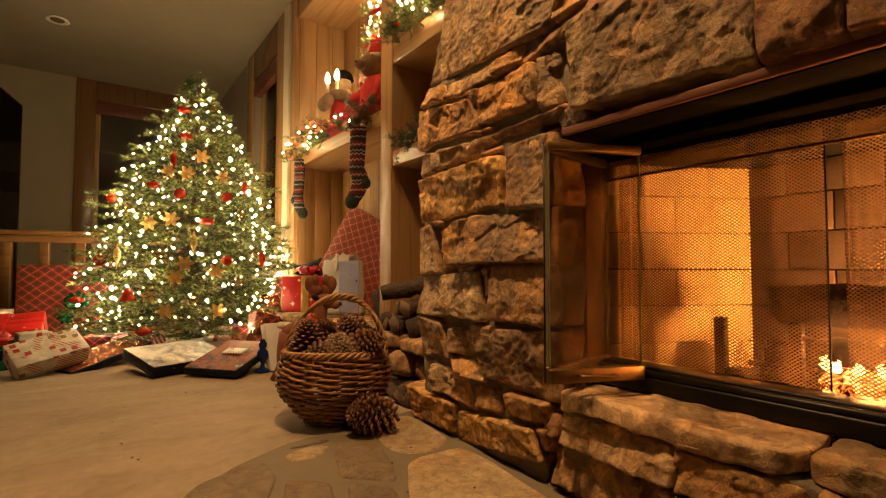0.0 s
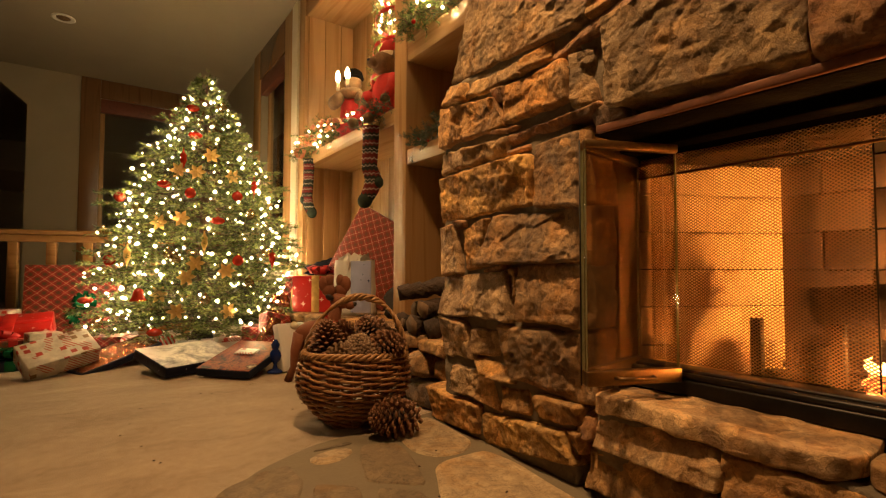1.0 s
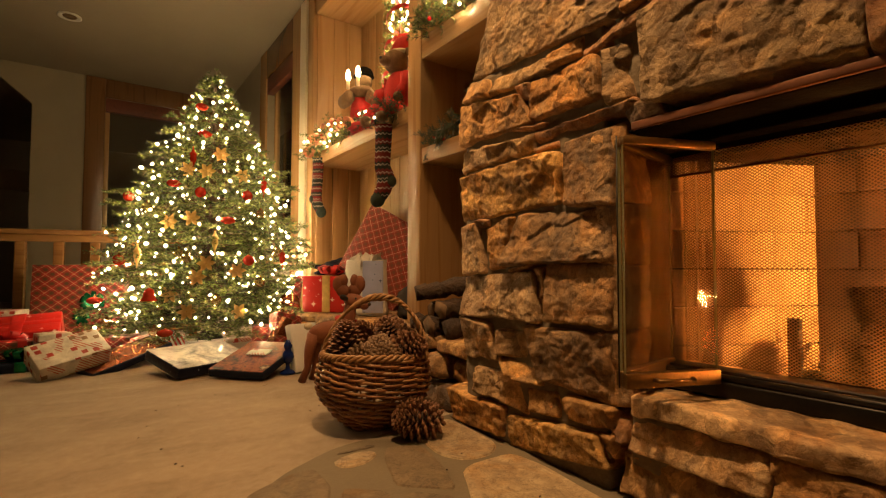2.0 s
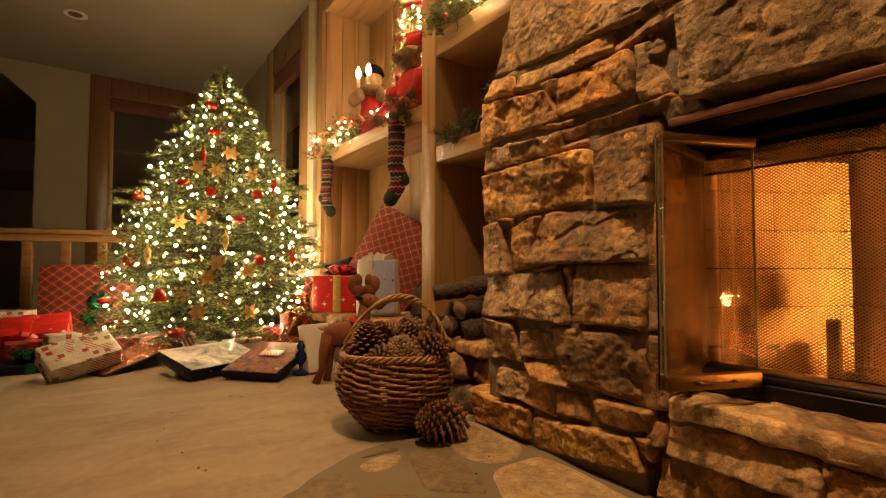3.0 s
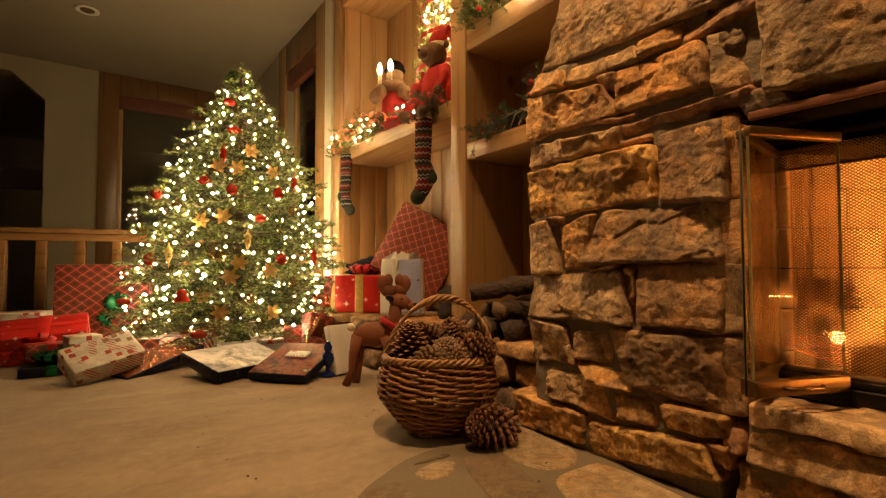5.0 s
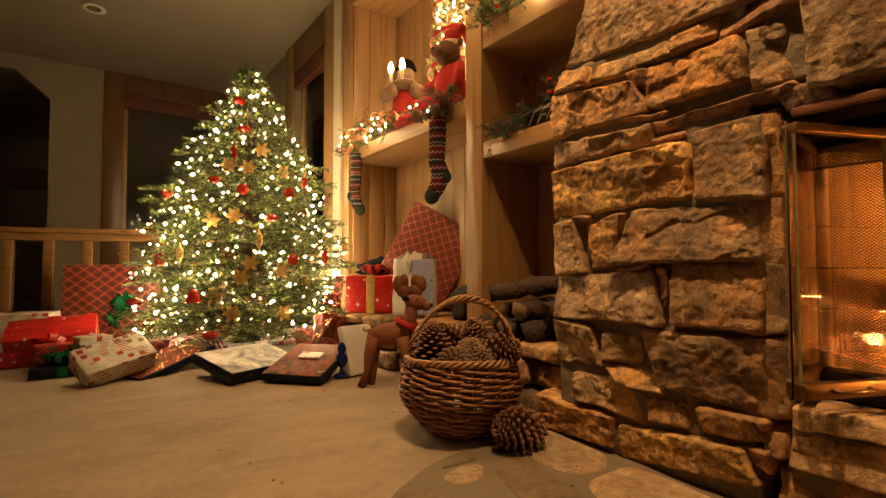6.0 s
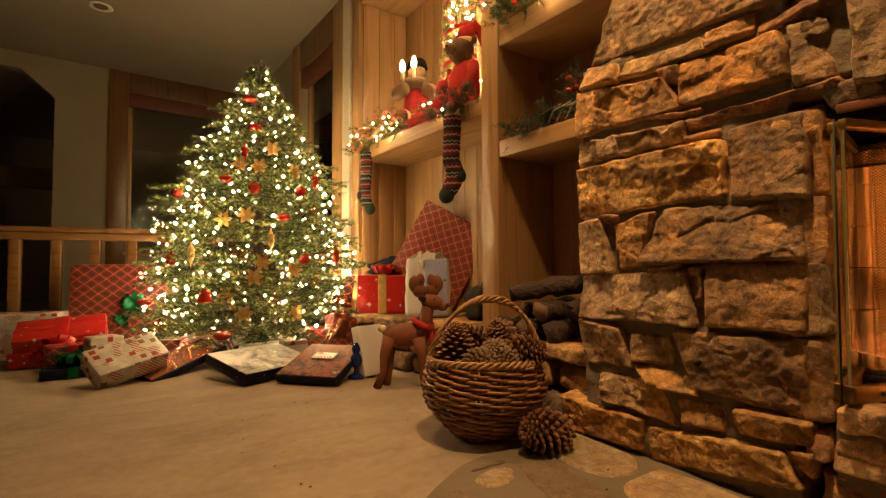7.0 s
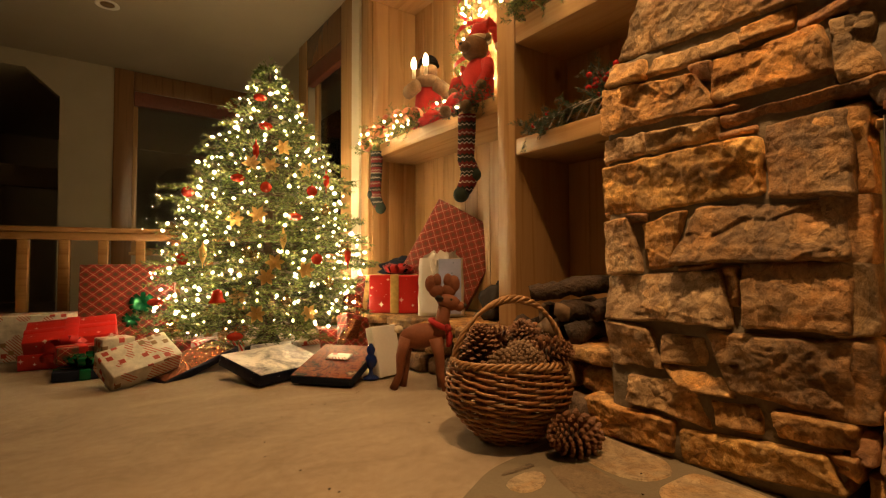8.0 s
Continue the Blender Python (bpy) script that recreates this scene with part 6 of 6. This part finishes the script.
C0 = pine_cone(in_basket(-0.105, -0.03, 0.320, 6, -5, 0), 0.20, 0.145, CONE, "brown open pine cone heaped in the basket", 2)
C1 = pine_cone(in_basket(0.035, -0.095, 0.300, 64, 10, -36), 0.12, 0.130, CONE_TIP, "weathered pine cone heaped in the basket", 3)
for a in ((0.07, 0.03, 0.350, 50, 15, -75), (0.135, -0.07, 0.305, 70, 25, 10), (-0.02, 0.10, 0.32, 75, 0, 60), (-0.07, 0.08, 0.31, 40, 0, 150)):
    copy_thing(C0, in_basket(*a))
for a in ((0.125, 0.05, 0.315, 70, -20, 60), (0.06, -0.13, 0.275, 80, 20, -20), (-0.03, -0.13, 0.270, 85, 30, -60), (0.0, 0.0, 0.23, 10, 0, 0), (-0.13, 0.06, 0.275, 60, 30, 90), (0.13, -0.02, 0.235, 40, 70, 0)):
    copy_thing(C1, in_basket(*a))


# ---- firewood in the alcove ----
r = random.Random(8)
LOGS = (((1.27, 2.36, 0.338), (1.76, 2.30, 0.340), 0.038), ((1.25, 2.26, 0.338), (1.74, 2.22, 0.345), 0.040), ((1.22, 2.13, 0.345), (1.72, 2.08, 0.350), 0.046), ((1.23, 1.99, 0.345), (1.73, 1.99, 0.350), 0.048), ((1.28, 2.19, 0.418), (1.76, 2.13, 0.42), 0.040), ((1.24, 2.05, 0.432), (1.72, 2.04, 0.432), 0.046), ((1.27, 1.93, 0.435), (1.74, 1.91, 0.44), 0.045))
for k, (p, q, rad) in enumerate(LOGS):
    tagged(log("firewood_log", p, q, rad, BARK, 20 + k, CUTWOOD if k % 3 else BARK, 5 + k % 2, 0.6), "split dark firewood log stacked on the ledge", "log", "firewood stack")
slanted = log("firewood_log", (1.20, 2.20, 0.50), (1.46, 1.90, 0.55), 0.040, BARK, 40, None, 5, 0.6)
tagged(slanted, "split dark log lying askew on the stack", "log", "firewood stack")


# ---- stockings ----
def stocking(m, material, label, scale=1.0, curl=1):
    s = thing("knit_stocking", m, label, "stocking", "hung stockings")
    bm = bmesh.new()
    pts = [(0, 0, 0.0), (0, 0, -0.08), (0, 0.003, -0.17), (0, 0.008, -0.26), (0, 0.018 * curl, -0.33), (0, 0.004 * curl, -0.395), (0, -0.022 * curl, -0.445)]
    rad = [0.054, 0.052, 0.050, 0.049, 0.053, 0.050, 0.045]
    dense, dr = [], []
    for i in range(len(pts) - 1):
        for k in range(5):
            dense.append(Vector(pts[i]).lerp(Vector(pts[i + 1]), k / 5))
            dr.append(rad[i] + (rad[i + 1] - rad[i]) * k / 5)
    dense.append(Vector(pts[-1]))
    dr.append(rad[-1])
    tube(bm, [p * scale for p in dense], [q * scale for q in dr], 20)
    for v in bm.verts:
        v.co.x *= 0.5
    part("leg", bm, material, s)
    toe = bmesh.new()
    ball(toe, (0, -0.034 * curl * scale, -0.465 * scale), (0.030 * scale, 0.046 * scale, 0.050 * scale), pose(0, 0, 0, -25 * curl, 0, 0), 3)
    part("toe", toe, KNIT_DARK, s, "dark green knitted toe")
    heel = bmesh.new()
    ball(heel, (0, 0.046 * curl * scale, -0.352 * scale), (0.028 * scale, 0.036 * scale, 0.040 * scale), None, 3)
    part("heel", heel, KNIT_DARK, s, "dark green knitted heel")
    part("loop", tube(bmesh.new(), [(0, 0.05 * scale, -0.005), (0, 0.055 * scale, 0.03), (0.01, 0.05 * scale, 0.05)], 0.005, 6), KNIT_DARK, s)
    return s


stocking(pose(1.372, 2.86, 1.505, 0, 0, 50), KNIT_RED, "red fair-isle knitted stocking hung from the shelf", 1.0, -1)
stocking(pose(1.400, 4.02, 1.515, 0, 0, 38), KNIT_GREEN, "dark green knitted stocking hung from the shelf", 0.95, 1)


# ---- garlands ----
def garland(name, path, spread, sprigs, bulbs, label, seed, needle=NEEDLE, berries=0, ribbon=None, bulb_size=0.0065):
    """A fir garland along a path, with lights and trimmings."""
    g = thing(name, STAY, label, "garland")
    rr = random.Random(seed)
    pts = [Vector(p) for p in path]
    a, b, spots = [], [], []

    def along(f):
        k = min(int(f * (len(pts) - 1)), len(pts) - 2)
        return pts[k].lerp(pts[k + 1], f * (len(pts) - 1) - k)

    for k in range(sprigs):
        p = along(rr.random()) + Vector((rr.gauss(0, 1), rr.gauss(0, 1), rr.gauss(0, 0.7))) * spread * 0.35
        d = Vector((rr.gauss(-0.5, 1), rr.gauss(0, 1), rr.gauss(0, 0.8))).normalized()
        a.append(tuple(p))
        b.append(tuple(p + d * rr.uniform(0.05, 0.11)))
        spots.append(p + d * 0.06)
    part("needles", needle_mesh("needles", a, b, 40, 0.026, 0.0032, needle, seed), None, g, "dark green needles")
    part("stem_wood", twig_mesh("stem_wood", a, b, 0.003, TRUNK), None, g)
    if bulbs:
        bm = bmesh.new()
        for k in range(bulbs):
            p = along(rr.random()) + Vector((rr.gauss(-0.5, 0.8), rr.gauss(0, 0.8), rr.gauss(0.1, 0.7))) * spread * 0.55
            ball(bm, p, (bulb_size,) * 3, None, 1)
        tagged(part("bulbs", bm, BULB, g, "lit warm white mini bulbs"), kind="stuff")
    for k in range(berries):
        p = along(rr.random()) + Vector((rr.gauss(-0.6, 0.7), rr.gauss(0, 0.8), rr.gauss(0.2, 0.6))) * spread * 0.6
        part("berry", ball(bmesh.new(), p, (0.012, 0.012, 0.012), None, 2), BERRY, g, "glossy red berry")
    if ribbon:
        for k in range(7):
            c = along((k + 0.5) / 7) + Vector((-0.05, 0, rr.uniform(-0.02, 0.05)))
            bm = bmesh.new()
            rows = []
            for i in range(15):
                t = i / 14 * 2.6 * math.pi + k
                q = c + Vector((0.02 * math.sin(t * 0.7), 0.05 * math.cos(t), 0.045 * math.sin(t) - 0.02 * i / 14))
                rows.append((bm.verts.new(q + Vector((-0.016, 0, 0.004))), bm.verts.new(q + Vector((0.016, 0, -0.004)))))
            for p, q in zip(rows, rows[1:]):
                bm.faces.new((p[0], p[1], q[1], q[0]))
            part("ribbon", bm, ribbon, g, "sheer gold-edged red ribbon")
    return g


SHEER = mottled("sheer_copper_ribbon", (0.42, 0.09, 0.04), (0.75, 0.36, 0.18), 30, 0.35, 0.4, 0.5, 60, 0.003)
garland("shelf_garland", [(1.40, 4.14, 1.56), (1.40, 3.95, 1.62), (1.41, 3.75, 1.66), (1.45, 3.55, 1.66), (1.47, 3.42, 1.62)], 0.12, 170, 34, "fir garland with lights and copper ribbon on the shelf", 31, NEEDLE, 5, SHEER, 0.0052)
garland("shelf_garland", [(1.38, 3.10, 1.60), (1.37, 2.95, 1.55), (1.36, 2.80, 1.565), (1.40, 2.70, 1.60)], 0.07, 60, 6, "dark fir garland drooping over the shelf edge", 32, NEEDLE_DARK, 0)
garland("shelf_garland", [(1.385, 2.49, 1.965), (1.375, 2.36, 1.985), (1.39, 2.2, 1.97), (1.44, 2.0, 1.985), (1.46, 1.8, 1.98)], 0.10, 130, 15, "fir garland with lights and red flowers on the high shelf", 33, NEEDLE, 6)
garland("shelf_garland", [(1.45, 2.44, 1.315), (1.44, 2.30, 1.325), (1.45, 2.15, 1.345), (1.50, 1.98, 1.36)], 0.07, 80, 0, "dark unlit fir garland with berries and pale twigs", 34, NEEDLE_DARK, 6)
spray = thing("berry_spray", STAY, "dark evergreen spray with red berries", "greenery")
sa, sb = [], []
for k in range(60):
    t = r.random() * 6.28
    p = Vector((1.52 + 0.05 * math.cos(t), 2.02 + 0.10 * math.sin(t) * r.random(), 1.34 + 0.16 * r.random()))
    sa.append(tuple(p))
    sb.append(tuple(p + Vector((r.gauss(-0.3, 1), r.gauss(0, 1), r.gauss(0.6, 0.8))).normalized() * 0.09))
part("needles", needle_mesh("needles", sa, sb, 30, 0.022, 0.0034, NEEDLE_DARK, 6), None, spray)
for k in range(9):
    part("berry", ball(bmesh.new(), (1.47 + 0.05 * r.random(), 1.90 + 0.22 * r.random(), 1.42 + 0.12 * r.random()), (0.016, 0.016, 0.016), None, 2), BERRY, spray, "glossy red berry")
for k in range(8):
    y0 = 2.40 - 0.055 * k
    part("pale_twig", tube(bmesh.new(), [(1.44, y0, 1.31), (1.41 - 0.01 * r.random(), y0 - 0.07, 1.34 + 0.02 * r.random()), (1.43, y0 - 0.15, 1.36 + 0.03 * r.random())], [0.004, 0.003, 0.002], 6), TWIG, spray, "pale silvered twig")

# slim lit tree standing on the shelf
mini = thing("shelf_tree", pose(1.66, 3.16, 1.575), "slim lit fir with red ribbon on the shelf", "small tree")
ma, mb = [], []
mr = random.Random(9)
bulbs = bmesh.new()
for k in range(330):
    z = 0.02 + 1.12 * (k / 330)
    t = mr.random() * 6.28
    rad = 0.16 * (1 - 0.55 * z / 1.15) * mr.uniform(0.4, 1.0)
    p = Vector((rad * math.cos(t) * 0.6, rad * math.sin(t) * 0.6, z))
    ma.append(tuple(p))
    mb.append(tuple(p + Vector((math.cos(t), math.sin(t), mr.uniform(-0.3, 0.5))).normalized() * 0.08))
    if k % 3 == 0:
        ball(bulbs, (rad * math.cos(t) * 1.1, rad * math.sin(t) * 1.1, z), (0.0065,) * 3, None, 1)
part("needles", needle_mesh("needles", ma, mb, 26, 0.024, 0.0034, NEEDLE, 15), None, mini)
tagged(part("bulbs", bulbs, BULB, mini, "lit warm white mini bulbs"), kind="stuff")
part("trunk", tube(bmesh.new(), [(0, 0, 0), (0, 0, 1.14)], [0.015, 0.004], 8), TRUNK, mini)
spiral = bmesh.new()
rows = []
for i in range(90):
    t = i / 89
    rad = 0.15 * (1 - 0.5 * t)
    q = Vector((rad * math.cos(t * 30), rad * math.sin(t * 30), 0.05 + 1.05 * t))
    rows.append((spiral.verts.new(q + Vector((0, 0, 0.016))), spiral.verts.new(q - Vector((0, 0, 0.016)))))
for p, q in zip(rows, rows[1:]):
    spiral.faces.new((p[0], p[1], q[1], q[0]))
part("ribbon", spiral, RIBBON_RED, mini, "copper red ribbon wound round")


# ---- plush figures on the shelf ----
def plush_caroller(m):
    bm = bmesh.new()
    lathe(bm, [(0.085, 0.0), (0.095, 0.02), (0.088, 0.10), (0.075, 0.20), (0.050, 0.27), (0.02, 0.29)], 24, 0)
    ball(bm, (0, -0.005, 0.320), (0.054, 0.054, 0.050), None, 3, 1)
    ball(bm, (0, 0.010, 0.365), (0.058, 0.060, 0.045), None, 3, 2)
    ball(bm, (0, 0, 0.352), (0.066, 0.066, 0.012), None, 3, 2)
    for s in (-1, 1):
        tube(bm, [(s * 0.07, -0.01, 0.245), (s * 0.11, -0.06, 0.20), (s * 0.055, -0.115, 0.215)], [0.034, 0.036, 0.034], 10, 3)
    ball(bm, (0, -0.06, 0.255), (0.075, 0.045, 0.032), None, 3, 1)
    return solid("plush_caroller", bm, [RED_FELT, BROWN_PLUSH, SOOT, BROWN_PLUSH], m, "plush caroller figure in red with a dark hat", "plush figure")


plush_caroller(pose(1.575, 3.555, 1.577, 0, 0, -40) @ Matrix.Diagonal((1.22, 1.22, 1.42, 1)))
for k, (dx, dy) in enumerate(((-0.115, 0.02), (-0.085, -0.085))):
    c = thing("candle_lamp", pose(1.555 + dx, 3.52 + dy, 1.577 + 0.335), "small lit electric candle held by the figure", "candle lamp", "candle lamps")
    part("candle", tube(bmesh.new(), [(0, 0, 0.04), (0, 0, 0.10)], 0.013, 12), WHITE_PLUSH, c)
    fl = bmesh.new()
    lathe(fl, [(0.010, 0.10), (0.020, 0.125), (0.018, 0.155), (0.006, 0.185), (0.001, 0.19)], 14)
    part("candle_bulb", fl, CANDLE, c, "glowing flame-shaped bulb")


def plush_bear(m):
    bm = bmesh.new()
    ball(bm, (0, 0, 0.15), (0.105, 0.095, 0.17), None, 3, 0)
    ball(bm, (-0.01, -0.02, 0.375), (0.085, 0.085, 0.080), None, 3, 1)
    ball(bm, (-0.02, -0.10, 0.36), (0.042, 0.045, 0.036), None, 3, 1)
    ball(bm, (-0.02, -0.142, 0.368), (0.012, 0.010, 0.010), None, 2, 2)
    ball(bm, (0.0, 0.01, 0.43), (0.082, 0.080, 0.030), None, 3, 3)
    tube(bm, [(0, 0.01, 0.43), (0.01, 0.02, 0.50), (0.05, 0.05, 0.535), (0.085, 0.07, 0.49), (0.095, 0.08, 0.41)], [0.072, 0.058, 0.042, 0.032, 0.020], 14, 0)
    ball(bm, (0.10, 0.08, 0.39), (0.026, 0.026, 0.026), None, 2, 3)
    for s in (-1, 1):
        ball(bm, (s * 0.075, 0.0, 0.425), (0.028, 0.018, 0.028), None, 2, 1)
        tube(bm, [(s * 0.085, -0.02, 0.26), (s * 0.125, -0.06, 0.18), (s * 0.11, -0.10, 0.11)], [0.040, 0.038, 0.034], 10, 0)
        ball(bm, (s * 0.11, -0.11, 0.095), (0.032, 0.032, 0.032), None, 2, 1)
        tube(bm, [(s * 0.05, -0.04, 0.05), (s * 0.07, -0.14, 0.04), (s * 0.075, -0.20, -0.03)], [0.050, 0.042, 0.036], 10, 0)
        ball(bm, (s * 0.078, -0.215, -0.05), (0.036, 0.036, 0.036), None, 2, 1)
    return solid("plush_bear", bm, [RED_FELT, BROWN_PLUSH, DARK_FELT, WHITE_PLUSH], m, "brown plush bear in a red suit and cap", "plush figure")


bear = plush_bear(pose(1.535, 2.95, 1.595, 0, 0, -78))
shawl = bmesh.new()
ball(shawl, (0, 0, 0), (0.10, 0.22, 0.035), None, 3, 0, 0.5)
solid("red_scarf", shawl, RED_FELT, pose(1.455, 3.22, 1.600, 0, 0, 0), "crumpled red cloth along the shelf edge", "cloth")

# crumbs of bark on carpet and hearth
cr = random.Random(3)
bits = bmesh.new()
for k in range(26):
    x, y = (cr.uniform(0.2, 1.05), cr.uniform(0.8, 1.5)) if k % 2 else (cr.uniform(-0.1, 0.8), cr.uniform(1.9, 2.9))
    ball(bits, (x, y, 0.012 if k % 2 else 0.002), (cr.uniform(0.002, 0.005), cr.uniform(0.002, 0.005), 0.002), None, 1, 0, 0.5)
solid("bark_crumbs", bits, BARK, STAY, "scattered dark bark crumbs on carpet and hearth", "crumbs", "", "stuff")
